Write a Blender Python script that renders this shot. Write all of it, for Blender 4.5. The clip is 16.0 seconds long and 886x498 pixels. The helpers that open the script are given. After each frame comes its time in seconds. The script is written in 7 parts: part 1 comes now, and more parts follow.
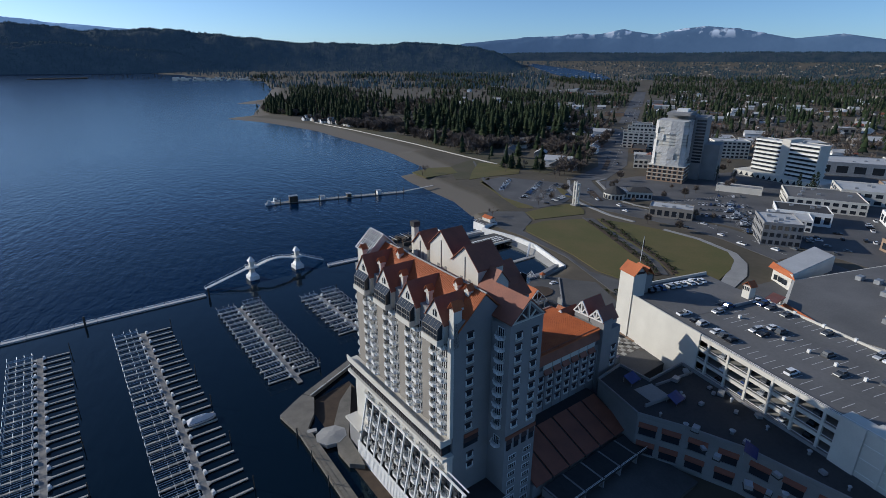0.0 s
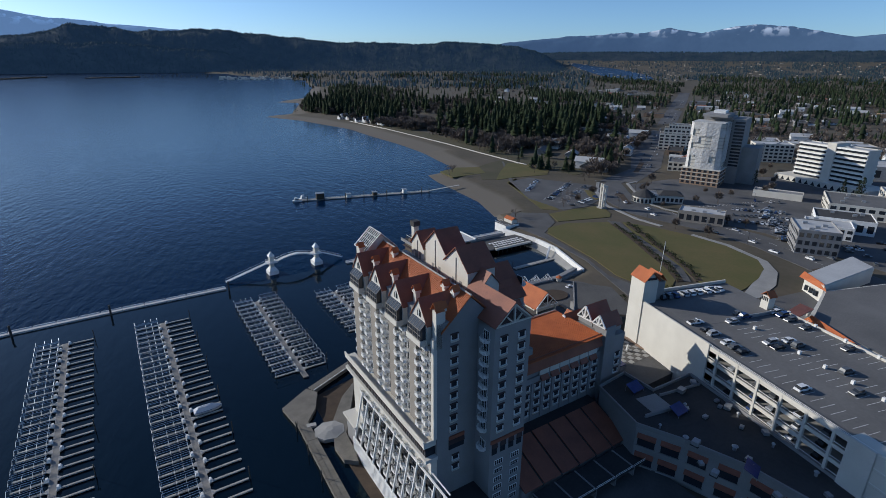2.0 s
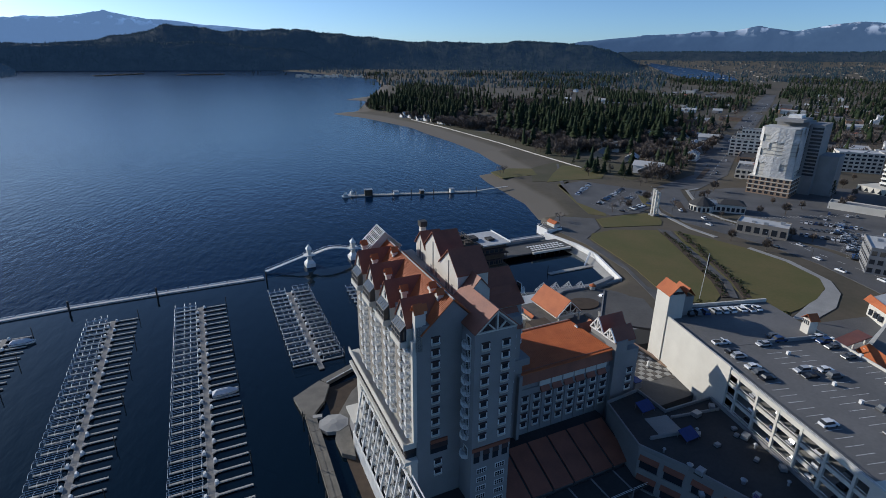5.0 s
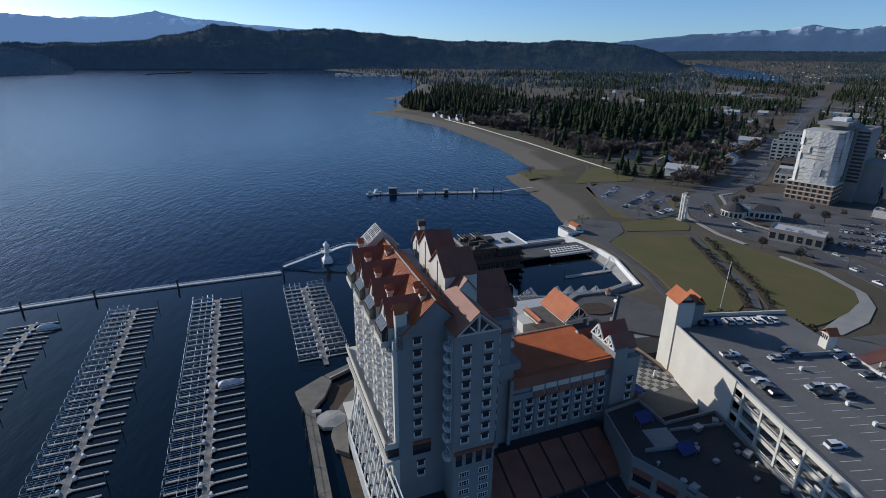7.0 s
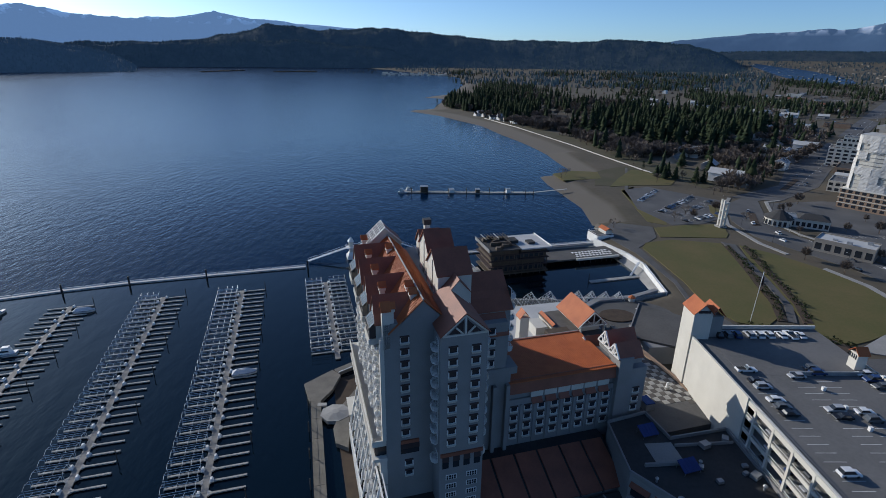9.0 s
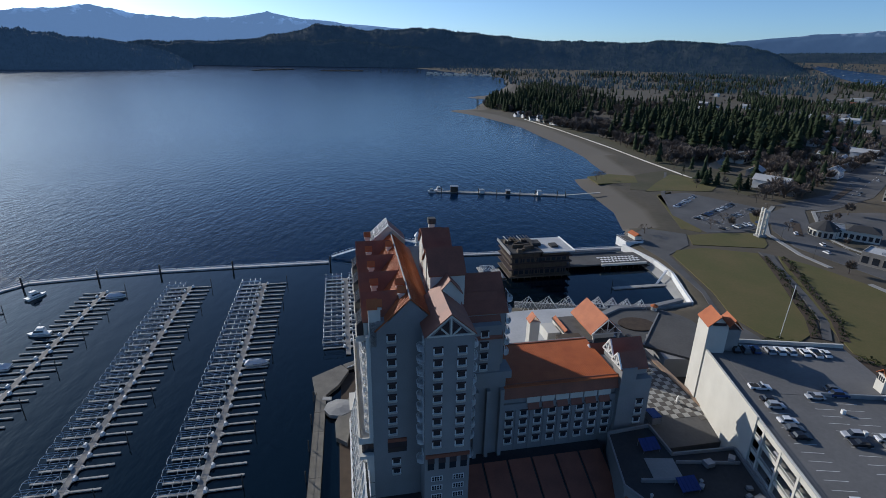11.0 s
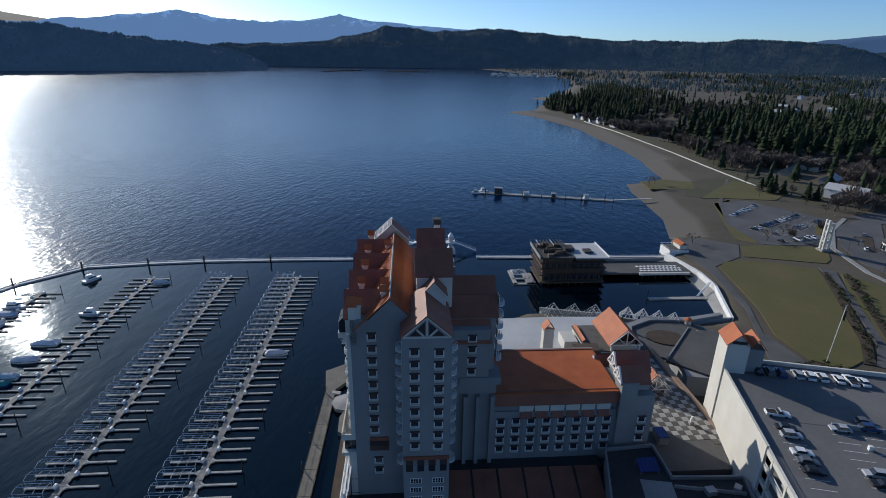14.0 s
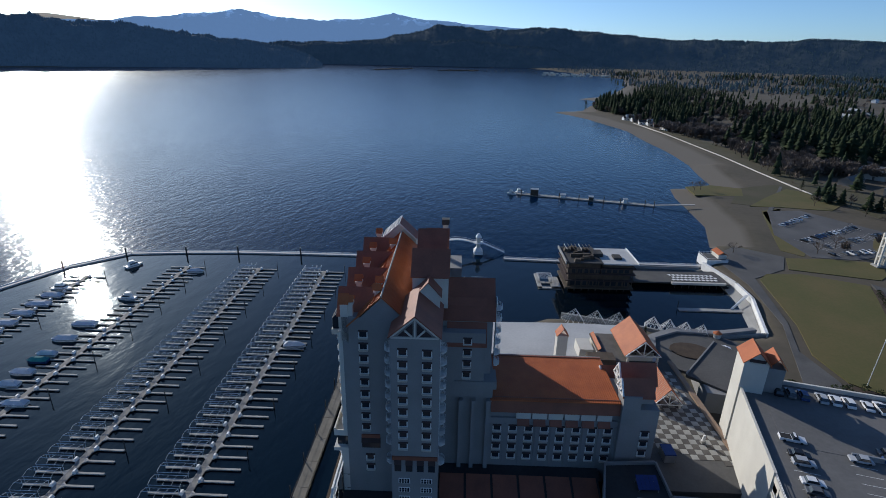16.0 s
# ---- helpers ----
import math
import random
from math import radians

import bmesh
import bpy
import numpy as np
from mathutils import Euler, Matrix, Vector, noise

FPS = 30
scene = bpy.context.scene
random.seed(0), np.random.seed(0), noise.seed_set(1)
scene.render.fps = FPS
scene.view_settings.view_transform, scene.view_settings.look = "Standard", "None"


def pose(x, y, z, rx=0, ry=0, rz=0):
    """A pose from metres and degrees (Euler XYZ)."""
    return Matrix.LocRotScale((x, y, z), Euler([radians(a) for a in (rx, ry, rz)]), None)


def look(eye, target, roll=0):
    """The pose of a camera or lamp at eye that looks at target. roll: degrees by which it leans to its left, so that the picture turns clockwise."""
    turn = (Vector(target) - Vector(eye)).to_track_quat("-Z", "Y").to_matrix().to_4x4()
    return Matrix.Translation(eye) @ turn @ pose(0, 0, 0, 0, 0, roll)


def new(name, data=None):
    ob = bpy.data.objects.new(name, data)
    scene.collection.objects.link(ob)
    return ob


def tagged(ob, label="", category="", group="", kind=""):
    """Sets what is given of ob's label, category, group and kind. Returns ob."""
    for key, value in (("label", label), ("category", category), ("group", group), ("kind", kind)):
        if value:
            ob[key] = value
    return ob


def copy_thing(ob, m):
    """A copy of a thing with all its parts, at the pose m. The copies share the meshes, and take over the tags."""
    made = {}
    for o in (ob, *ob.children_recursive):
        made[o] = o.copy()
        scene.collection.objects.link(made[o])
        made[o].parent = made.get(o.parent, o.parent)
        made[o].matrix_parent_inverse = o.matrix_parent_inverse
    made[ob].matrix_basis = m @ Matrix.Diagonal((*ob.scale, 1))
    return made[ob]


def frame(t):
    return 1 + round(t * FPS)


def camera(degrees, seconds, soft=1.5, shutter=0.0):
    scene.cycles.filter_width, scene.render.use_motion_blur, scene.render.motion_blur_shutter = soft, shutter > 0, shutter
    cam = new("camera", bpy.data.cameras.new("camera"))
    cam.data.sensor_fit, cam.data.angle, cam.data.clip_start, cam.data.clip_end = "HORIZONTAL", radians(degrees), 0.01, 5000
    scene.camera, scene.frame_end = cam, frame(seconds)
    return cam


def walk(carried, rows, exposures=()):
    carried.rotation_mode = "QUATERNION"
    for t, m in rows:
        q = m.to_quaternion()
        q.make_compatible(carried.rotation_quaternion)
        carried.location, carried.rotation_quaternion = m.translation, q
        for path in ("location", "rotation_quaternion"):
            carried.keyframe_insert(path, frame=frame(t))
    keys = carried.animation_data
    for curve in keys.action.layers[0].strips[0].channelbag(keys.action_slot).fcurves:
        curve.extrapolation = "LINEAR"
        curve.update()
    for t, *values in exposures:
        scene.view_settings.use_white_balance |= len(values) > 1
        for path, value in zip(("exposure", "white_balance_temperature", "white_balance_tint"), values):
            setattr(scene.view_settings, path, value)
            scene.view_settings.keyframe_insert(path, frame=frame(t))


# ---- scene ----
cam = camera(81.1, 16.0, soft=0.45)
PATH = [
    (0, (0.363, -1.585, 113.051), (1.181, 0.107, 112.367), 0.3),
    (0.5, (2.93, -2.727, 113.047), (3.713, -1.019, 112.363), 0.3),
    (1, (5.568, -3.833, 113.053), (6.317, -2.11, 112.367), 0.3),
    (1.5, (8.046, -4.709, 113.051), (8.766, -2.974, 112.367), 0.3),
    (2, (10.676, -5.432, 113.087), (11.366, -3.685, 112.401), 0.3),
    (2.5, (13.43, -6.289, 113.166), (14.084, -4.528, 112.479), 0.3),
    (3, (16.221, -7.076, 113.211), (16.833, -5.3, 112.523), 0.4),
    (3.5, (19.037, -7.728, 113.254), (19.607, -5.939, 112.566), 0.4),
    (4, (21.883, -8.214, 113.263), (22.412, -6.412, 112.574), 0.4),
    (6.5, (35.51, -10.024, 113.335), (35.871, -8.183, 112.643), 0.6),
    (7, (38.292, -10.255, 113.181), (38.617, -8.407, 112.488), 0.6),
    (7.5, (40.979, -10.485, 113.053), (41.257, -8.63, 112.36), 0.7),
    (8, (43.786, -10.56, 112.952), (44.022, -8.698, 112.259), 0.7),
    (8.5, (46.583, -10.511, 112.923), (46.781, -8.646, 112.228), 0.8),
    (9, (49.373, -10.51, 112.882), (49.537, -8.643, 112.185), 0.8),
    (11.5, (62.821, -9.711, 112.437), (62.794, -7.837, 111.738), 1.1),
    (12, (65.567, -9.409, 112.346), (65.507, -7.536, 111.647), 1.0),
    (12.5, (68.289, -9.078, 112.328), (68.194, -7.206, 111.63), 1.0),
    (13, (71.041, -8.674, 112.365), (70.91, -6.805, 111.666), 1.0),
    (13.5, (73.716, -8.241, 112.409), (73.542, -6.375, 111.71), 0.9),
    (14, (76.387, -7.744, 112.401), (76.164, -5.884, 111.702), 0.9),
    (14.5, (79.077, -6.958, 112.523), (78.814, -5.104, 111.82), 1.1),
    (15, (81.705, -6.25, 112.723), (81.408, -4.402, 112.019), 1.2),
    (15.5, (84.37, -5.593, 112.804), (84.026, -3.754, 112.097), 1.2),
    (16, (87.033, -4.956, 112.763), (86.637, -3.128, 112.057), 1.2),
]
walk(cam, [(t, look(eye, target, roll)) for t, eye, target, roll in PATH],
     [(0, -0.32, 6100, 10), (16, -0.32, 6100, 10)])

# ---- world, sun, exposure ----
SUN_AZ, SUN_EL = -49.5, 21.0
world = bpy.data.worlds.new("sky")
scene.world = world
world.use_nodes = True
wn = world.node_tree.nodes
sky = wn.new("ShaderNodeTexSky")
sky.sky_type, sky.sun_disc = "NISHITA", False
sky.sun_elevation, sky.sun_rotation = radians(SUN_EL), radians(SUN_AZ)
sky.altitude, sky.air_density, sky.dust_density, sky.ozone_density = 600, 0.7, 0.8, 2.6
tint = wn.new("ShaderNodeMixRGB")
tint.blend_type, tint.inputs[0].default_value, tint.inputs[2].default_value = "MULTIPLY", 1.0, (0.84, 1.0, 1.12, 1)
world.node_tree.links.new(sky.outputs[0], tint.inputs[1])
world.node_tree.links.new(tint.outputs[0], wn["Background"].inputs[0])
wn["Background"].inputs[1].default_value = 0.142
sun_data = bpy.data.lights.new("sun", "SUN")
sun_data.energy, sun_data.angle, sun_data.color = 5.0, radians(0.53), (1.0, 0.93, 0.82)
sun = new("sun", sun_data)
sun.matrix_world = look((0, 0, 0), (-math.sin(radians(SUN_AZ)) * math.cos(radians(SUN_EL)),
                                    -math.cos(radians(SUN_AZ)) * math.cos(radians(SUN_EL)), -math.sin(radians(SUN_EL))))

# ---- materials ----
def mat(name, c1, c2=None, rough=0.8, scale=0.3, fine=4.0, bump=0.0, metal=0.0, spec=0.4, per_piece=0.0, stretch=(1, 1, 1)):
    """Two colours mixed by a broad and a fine noise in metres, with relief."""
    m = bpy.data.materials.new(name)
    m.use_nodes = True
    n, l = m.node_tree.nodes, m.node_tree.links
    b = n["Principled BSDF"]
    b.inputs["Roughness"].default_value, b.inputs["Metallic"].default_value = rough, metal
    b.inputs["Specular IOR Level"].default_value = spec
    c2 = c2 or tuple(v * 0.75 for v in c1)
    tc, mp = n.new("ShaderNodeTexCoord"), n.new("ShaderNodeMapping")
    mp.inputs["Scale"].default_value = stretch
    l.new(tc.outputs["Object"], mp.inputs[0])
    big, small = n.new("ShaderNodeTexNoise"), n.new("ShaderNodeTexNoise")
    for node, s, d in ((big, scale, 4), (small, fine, 3)):
        node.inputs["Scale"].default_value, node.inputs["Detail"].default_value = s, d
        l.new(mp.outputs[0], node.inputs["Vector"])
    add = n.new("ShaderNodeMath")
    add.operation = "MULTIPLY_ADD"
    add.inputs[1].default_value = 0.45
    l.new(small.outputs["Fac"], add.inputs[0])
    l.new(big.outputs["Fac"], add.inputs[2])
    fac = add.outputs[0]
    if per_piece:
        info, pm = n.new("ShaderNodeObjectInfo"), n.new("ShaderNodeMath")
        pm.operation, pm.inputs[1].default_value = "MULTIPLY_ADD", per_piece
        l.new(info.outputs["Random"], pm.inputs[0])
        l.new(fac, pm.inputs[2])
        fac = pm.outputs[0]
    ramp = n.new("ShaderNodeValToRGB")
    ramp.color_ramp.elements[0].position, ramp.color_ramp.elements[1].position = 0.5, 0.95
    ramp.color_ramp.elements[0].color, ramp.color_ramp.elements[1].color = (*c1, 1), (*c2, 1)
    l.new(fac, ramp.inputs[0])
    l.new(ramp.outputs[0], b.inputs["Base Color"])
    if bump:
        bp = n.new("ShaderNodeBump")
        bp.inputs["Strength"].default_value, bp.inputs["Distance"].default_value = bump, 0.1
        l.new(small.outputs["Fac"], bp.inputs["Height"])
        l.new(bp.outputs[0], b.inputs["Normal"])
    return m


def island_mat(name, colours, rough=0.9, lo=0.7):
    """Foliage and the like: a colour for each loose clump."""
    m = bpy.data.materials.new(name)
    m.use_nodes = True
    n, l = m.node_tree.nodes, m.node_tree.links
    b = n["Principled BSDF"]
    b.inputs["Roughness"].default_value, b.inputs["Specular IOR Level"].default_value = rough, 0.15
    g, ramp = n.new("ShaderNodeNewGeometry"), n.new("ShaderNodeValToRGB")
    e = ramp.color_ramp.elements
    for i, c in enumerate(colours):
        el = e[i] if i < 2 else e.new(1.0)
        el.color = (*c, 1)
    for i in range(len(colours)):
        e[i].position = i / (len(colours) - 1)
    l.new(g.outputs["Random Per Island"], ramp.inputs[0])
    l.new(ramp.outputs[0], b.inputs["Base Color"])
    return m


M = {}
M["stucco"] = mat("pale stucco", (0.62, 0.59, 0.52), (0.54, 0.51, 0.45), 0.9, 0.15, 3, 0.15)
# darkened stucco: carries the shade of the hotel's fronts in its colour; plain grey elsewhere
M["stucco_grey_shade"] = mat("grey stucco", (0.27, 0.265, 0.26), (0.22, 0.215, 0.21), 0.9, 0.15, 3, 0.15)
M["taupe"] = mat("taupe stucco", (0.30, 0.27, 0.23), (0.24, 0.215, 0.185), 0.9, 0.15, 3, 0.15)
M["white"] = mat("white paint", (0.80, 0.79, 0.76), (0.68, 0.67, 0.64), 0.6, 0.4, 5, 0.05)
M["roof"] = mat("orange metal roof", (0.45, 0.135, 0.048), (0.34, 0.095, 0.036), 0.6, 0.25, 2.5, 0.1, spec=0.2)
# orange roof darkened, hotel shade put into the colour; plain brown off the hotel
M["roof_brown_shade"] = mat("brown metal roof", (0.27, 0.095, 0.055), (0.19, 0.068, 0.042), 0.6, 0.25, 2.5, 0.1)
M["glass"] = mat("dark window glass", (0.02, 0.025, 0.03), (0.03, 0.035, 0.045), 0.08, 0.1, 1, 0, spec=0.6)
M["awning"] = mat("dark brown awning canvas", (0.062, 0.042, 0.040), (0.045, 0.03, 0.03), 0.9, 0.5, 5)
M["concrete"] = mat("weathered concrete", (0.34, 0.33, 0.31), (0.25, 0.245, 0.23), 0.9, 0.12, 2.5, 0.25)
M["deck"] = mat("garage deck concrete", (0.16, 0.155, 0.15), (0.11, 0.108, 0.105), 0.9, 0.06, 1.2, 0.15)
M["asphalt"] = mat("asphalt", (0.12, 0.117, 0.115), (0.07, 0.07, 0.072), 0.9, 0.05, 1.5, 0.15)
M["paving"] = mat("grey paving", (0.115, 0.11, 0.105), (0.075, 0.073, 0.07), 0.9, 0.1, 1.5, 0.15)
M["lawn"] = mat("winter lawn", (0.088, 0.086, 0.024), (0.125, 0.098, 0.035), 0.95, 0.05, 0.8, 0.3)
M["park_grass"] = mat("dull park grass", (0.060, 0.058, 0.026), (0.085, 0.070, 0.040), 0.95, 0.04, 0.5, 0.3)
M["line"] = mat("road paint", (0.70, 0.69, 0.66), (0.5, 0.5, 0.48), 0.7, 0.5, 4)
M["hedge"] = island_mat("evergreen shrubs", [(0.018, 0.03, 0.012), (0.035, 0.05, 0.018), (0.05, 0.045, 0.022)])
M["mulch"] = mat("bark mulch bed", (0.05, 0.035, 0.024), (0.075, 0.052, 0.035), 0.95, 0.4, 3, 0.4)
M["dock"] = mat("grey dock boards", (0.42, 0.40, 0.37), (0.28, 0.27, 0.25), 0.85, 0.3, 2.5, 0.2)
M["spine_boards"] = mat("worn dock planks", (0.27, 0.255, 0.235), (0.19, 0.18, 0.165), 0.88, 0.4, 2.5, 0.2)
M["boards"] = mat("grey-brown quay boards", (0.20, 0.18, 0.15), (0.13, 0.12, 0.10), 0.9, 0.3, 2.5, 0.25)
M["pipe"] = mat("galvanised pipe", (0.62, 0.64, 0.66), (0.48, 0.50, 0.52), 0.45, 0.5, 5, 0, metal=0.15)
M["pile"] = mat("dark steel pile", (0.05, 0.048, 0.045), (0.03, 0.03, 0.03), 0.7, 0.5, 3)
M["wood_dark"] = mat("dark weathered timber", (0.10, 0.075, 0.052), (0.06, 0.045, 0.032), 0.85, 0.4, 4, 0.2)
M["flatroof"] = mat("dark roofing felt", (0.06, 0.058, 0.057), (0.035, 0.035, 0.035), 0.95, 0.07, 1.0, 0.2)
M["membrane"] = mat("pale roofing membrane", (0.50, 0.50, 0.49), (0.39, 0.39, 0.39), 0.8, 0.07, 1.0)
M["steel"] = mat("sheet metal", (0.38, 0.39, 0.40), (0.28, 0.29, 0.30), 0.5, 0.5, 4, 0, metal=0.5)
M["solar"] = mat("blue solar panel", (0.02, 0.035, 0.16), (0.015, 0.025, 0.11), 0.25, 0.5, 3, 0, spec=0.6)
M["brick"] = mat("tan brick", (0.32, 0.22, 0.15), (0.25, 0.17, 0.115), 0.9, 0.2, 3, 0.2)
M["plastic"] = mat("white sheeting", (0.62, 0.60, 0.57), (0.44, 0.43, 0.41), 0.55, 0.3, 1.2, 0.2)
M["tile_light"] = mat("pale paving tile", (0.40, 0.385, 0.35), (0.32, 0.31, 0.28), 0.85, 0.3, 3, 0.1, per_piece=0.3)
M["tile_dark"] = mat("dark paving tile", (0.15, 0.135, 0.12), (0.10, 0.09, 0.08), 0.85, 0.3, 3, 0.1, per_piece=0.3)
M["rubber"] = mat("black rubber", (0.02, 0.02, 0.02), (0.03, 0.03, 0.03), 0.85, 1, 6)
M["canvas"] = mat("pale boat canvas", (0.60, 0.61, 0.64), (0.48, 0.49, 0.52), 0.8, 0.6, 3, 0.2)
M["teal"] = mat("teal boat canvas", (0.03, 0.22, 0.22), (0.02, 0.15, 0.16), 0.8, 0.6, 3, 0.2)
M["bark"] = mat("grey bark", (0.10, 0.08, 0.065), (0.065, 0.05, 0.04), 0.95, 2, 9, 0.3)
M["conifer"] = island_mat("conifer needles", [(0.012, 0.022, 0.012), (0.022, 0.036, 0.016), (0.035, 0.045, 0.02), (0.018, 0.03, 0.018)])
M["bare"] = island_mat("bare twigs", [(0.12, 0.098, 0.082), (0.155, 0.125, 0.104), (0.14, 0.118, 0.104), (0.175, 0.14, 0.115)])
for key, c in (("car_white", (0.75, 0.75, 0.75)), ("car_black", (0.015, 0.015, 0.017)), ("car_grey", (0.12, 0.125, 0.13)), ("car_silver", (0.42, 0.43, 0.45)),
               ("car_blue", (0.03, 0.06, 0.16)), ("car_red", (0.25, 0.02, 0.018))):
    M[key] = mat(key.replace("_", " ") + " paint", c, tuple(v * 0.9 for v in c), 0.25, 1, 6, spec=0.6)


# water: dark blue, with two scales of ripple
M["water"] = bpy.data.materials.new("lake water")
M["water"].use_nodes = True
wt, wl = M["water"].node_tree.nodes, M["water"].node_tree.links
pb = wt["Principled BSDF"]
pb.inputs["Base Color"].default_value = (0.0005, 0.011, 0.035, 1)
pb.inputs["Specular Tint"].default_value = (0.40, 0.82, 1.0, 1)
pb.inputs["Roughness"].default_value, pb.inputs["IOR"].default_value = 0.2, 1.33
tcw = wt.new("ShaderNodeTexCoord")
mpw = wt.new("ShaderNodeMapping")
mpw.inputs["Rotation"].default_value = (0, 0, radians(38))
mpw.inputs["Scale"].default_value = (1.0, 0.45, 1.0)
wl.new(tcw.outputs["Object"], mpw.inputs[0])
last = None
for s, st, dist in ((0.03, 0.12, 3.0), (0.22, 0.55, 0.9), (0.7, 0.6, 0.3)):
    nz, bp = wt.new("ShaderNodeTexNoise"), wt.new("ShaderNodeBump")
    nz.inputs["Scale"].default_value, nz.inputs["Detail"].default_value = s, 3
    bp.inputs["Strength"].default_value, bp.inputs["Distance"].default_value = st, dist
    wl.new(mpw.outputs[0], nz.inputs["Vector"])
    wl.new(nz.outputs["Fac"], bp.inputs["Height"])
    if last:
        wl.new(last.outputs[0], bp.inputs["Normal"])
    last = bp
wl.new(last.outputs[0], pb.inputs["Normal"])
# roughness rises with distance from the origin, tuned to the camera's view
vl, mw = wt.new("ShaderNodeVectorMath"), wt.new("ShaderNodeMapRange")
vl.operation = "LENGTH"
wl.new(tcw.outputs["Object"], vl.inputs[0])
for i, v in enumerate((300.0, 3000.0, 0.13, 0.27)):
    mw.inputs[i + 1].default_value = v
wl.new(vl.outputs["Value"], mw.inputs[0])
wl.new(mw.outputs[0], pb.inputs["Roughness"])
# far shine is painted in by distance, fitted to the camera's view
ms = wt.new("ShaderNodeMapRange")
ms.name = "gloss"
for i, v in enumerate((300.0, 2600.0, 0.12, 1.0)):
    ms.inputs[i + 1].default_value = v
wl.new(vl.outputs["Value"], ms.inputs[0])
wl.new(ms.outputs[0], pb.inputs["Specular IOR Level"])


# ---- mesh helpers ----
def mesh_ob(name, bm, material, label="", category="", kind="", group=""):
    me = bpy.data.meshes.new(name)
    bmesh.ops.recalc_face_normals(bm, faces=bm.faces)
    bm.to_mesh(me)
    bm.free()
    me.materials.append(M[material] if isinstance(material, str) else material)
    return tagged(new(name, me), label, category, group, kind)


def part(name, bm, material, parent, label=""):
    ob = mesh_ob(name, bm, material, label)
    ob.parent = parent
    return ob


def again(ob, m, parent=None):
    """One more object on the same mesh, at the pose m under the parent."""
    o = new(ob.name.split(".")[0], ob.data)
    o.parent, o.matrix_basis = parent or ob.parent, m
    return o


def thing(name, m, label, category, group="", kind=""):
    ob = new(name)
    ob.empty_display_size = 0.5
    ob.matrix_basis = m
    return tagged(ob, label, category, group, kind)


def box(bm, x0, x1, y0, y1, z0, z1):
    v = [bm.verts.new(p) for p in ((x0, y0, z0), (x1, y0, z0), (x1, y1, z0), (x0, y1, z0), (x0, y0, z1), (x1, y0, z1), (x1, y1, z1), (x0, y1, z1))]
    for f in ((0, 3, 2, 1), (4, 5, 6, 7), (0, 1, 5, 4), (1, 2, 6, 5), (2, 3, 7, 6), (3, 0, 4, 7)):
        bm.faces.new([v[i] for i in f])
    return bm


def B(*a):
    return box(bmesh.new(), *a)


def prism(bm, pts, z0, z1):
    """An upright prism over a plan outline."""
    lo, hi = [bm.verts.new((x, y, z0)) for x, y in pts], [bm.verts.new((x, y, z1)) for x, y in pts]
    bm.faces.new(lo[::-1])
    bm.faces.new(hi)
    for i in range(len(pts)):
        j = (i + 1) % len(pts)
        bm.faces.new((lo[i], lo[j], hi[j], hi[i]))
    return bm


def hull(bm, a, b):
    """Faces between two outlines of as many points, closed at both ends."""
    p, q = [bm.verts.new(v) for v in a], [bm.verts.new(v) for v in b]
    bm.faces.new(p[::-1])
    bm.faces.new(q)
    for i in range(len(p)):
        j = (i + 1) % len(p)
        bm.faces.new((p[i], p[j], q[j], q[i]))
    return bm


def bar(bm, a, b, r=0.05, n=4):
    """A pipe or beam from a to b."""
    a, b = Vector(a), Vector(b)
    d = (b - a).normalized()
    s = d.cross(Vector((0, 0, 1)) if abs(d.z) < 0.95 else Vector((1, 0, 0))).normalized()
    t = d.cross(s)
    ring = [(s * math.cos(k) + t * math.sin(k)) * r for k in (2 * math.pi * (i + 0.5) / n for i in range(n))]
    return hull(bm, [a + o for o in ring], [b + o for o in ring])


def gable_x(bm, x0, x1, y0, y1, z0, zr, over=0.0, t=0.25):
    """Two roof slabs with the ridge along x; eaves at z0, ridge at zr."""
    ym = (y0 + y1) / 2
    k = (zr - z0) / (ym - y0)
    for ya in (y0 - over, y1 + over):
        ze = z0 - over * k
        hull(bm, [(x0, ya, ze), (x0, ym, zr), (x0, ym, zr + t), (x0, ya, ze + t)], [(x1, ya, ze), (x1, ym, zr), (x1, ym, zr + t), (x1, ya, ze + t)])
    return bm


def gable_y(bm, x0, x1, y0, y1, z0, zr, over=0.0, t=0.25):
    xm = (x0 + x1) / 2
    k = (zr - z0) / (xm - x0)
    for xa in (x0 - over, x1 + over):
        ze = z0 - over * k
        hull(bm, [(xa, y0, ze), (xm, y0, zr), (xm, y0, zr + t), (xa, y0, ze + t)], [(xa, y1, ze), (xm, y1, zr), (xm, y1, zr + t), (xa, y1, ze + t)])
    return bm


def house_y(bm, x0, x1, y0, y1, zb, z0, zr):
    """Walls under a ridge along y, with gables."""
    xm = (x0 + x1) / 2
    return hull(bm, [(x0, y0, zb), (x1, y0, zb), (x1, y0, z0), (xm, y0, zr), (x0, y0, z0)], [(x0, y1, zb), (x1, y1, zb), (x1, y1, z0), (xm, y1, zr), (x0, y1, z0)])


def house_x(bm, x0, x1, y0, y1, zb, z0, zr):
    ym = (y0 + y1) / 2
    return hull(bm, [(x0, y0, zb), (x0, y1, zb), (x0, y1, z0), (x0, ym, zr), (x0, y0, z0)], [(x1, y0, zb), (x1, y1, zb), (x1, y1, z0), (x1, ym, zr), (x1, y0, z0)])


def slab(name, pts, z, material, label, category, kind="structure", t=0.3):
    bm = prism(bmesh.new(), pts, z - t, z)
    bm.normal_update()
    bmesh.ops.triangulate(bm, faces=[f for f in bm.faces if len(f.verts) > 4])
    return mesh_ob(name, bm, material, label, category, kind)


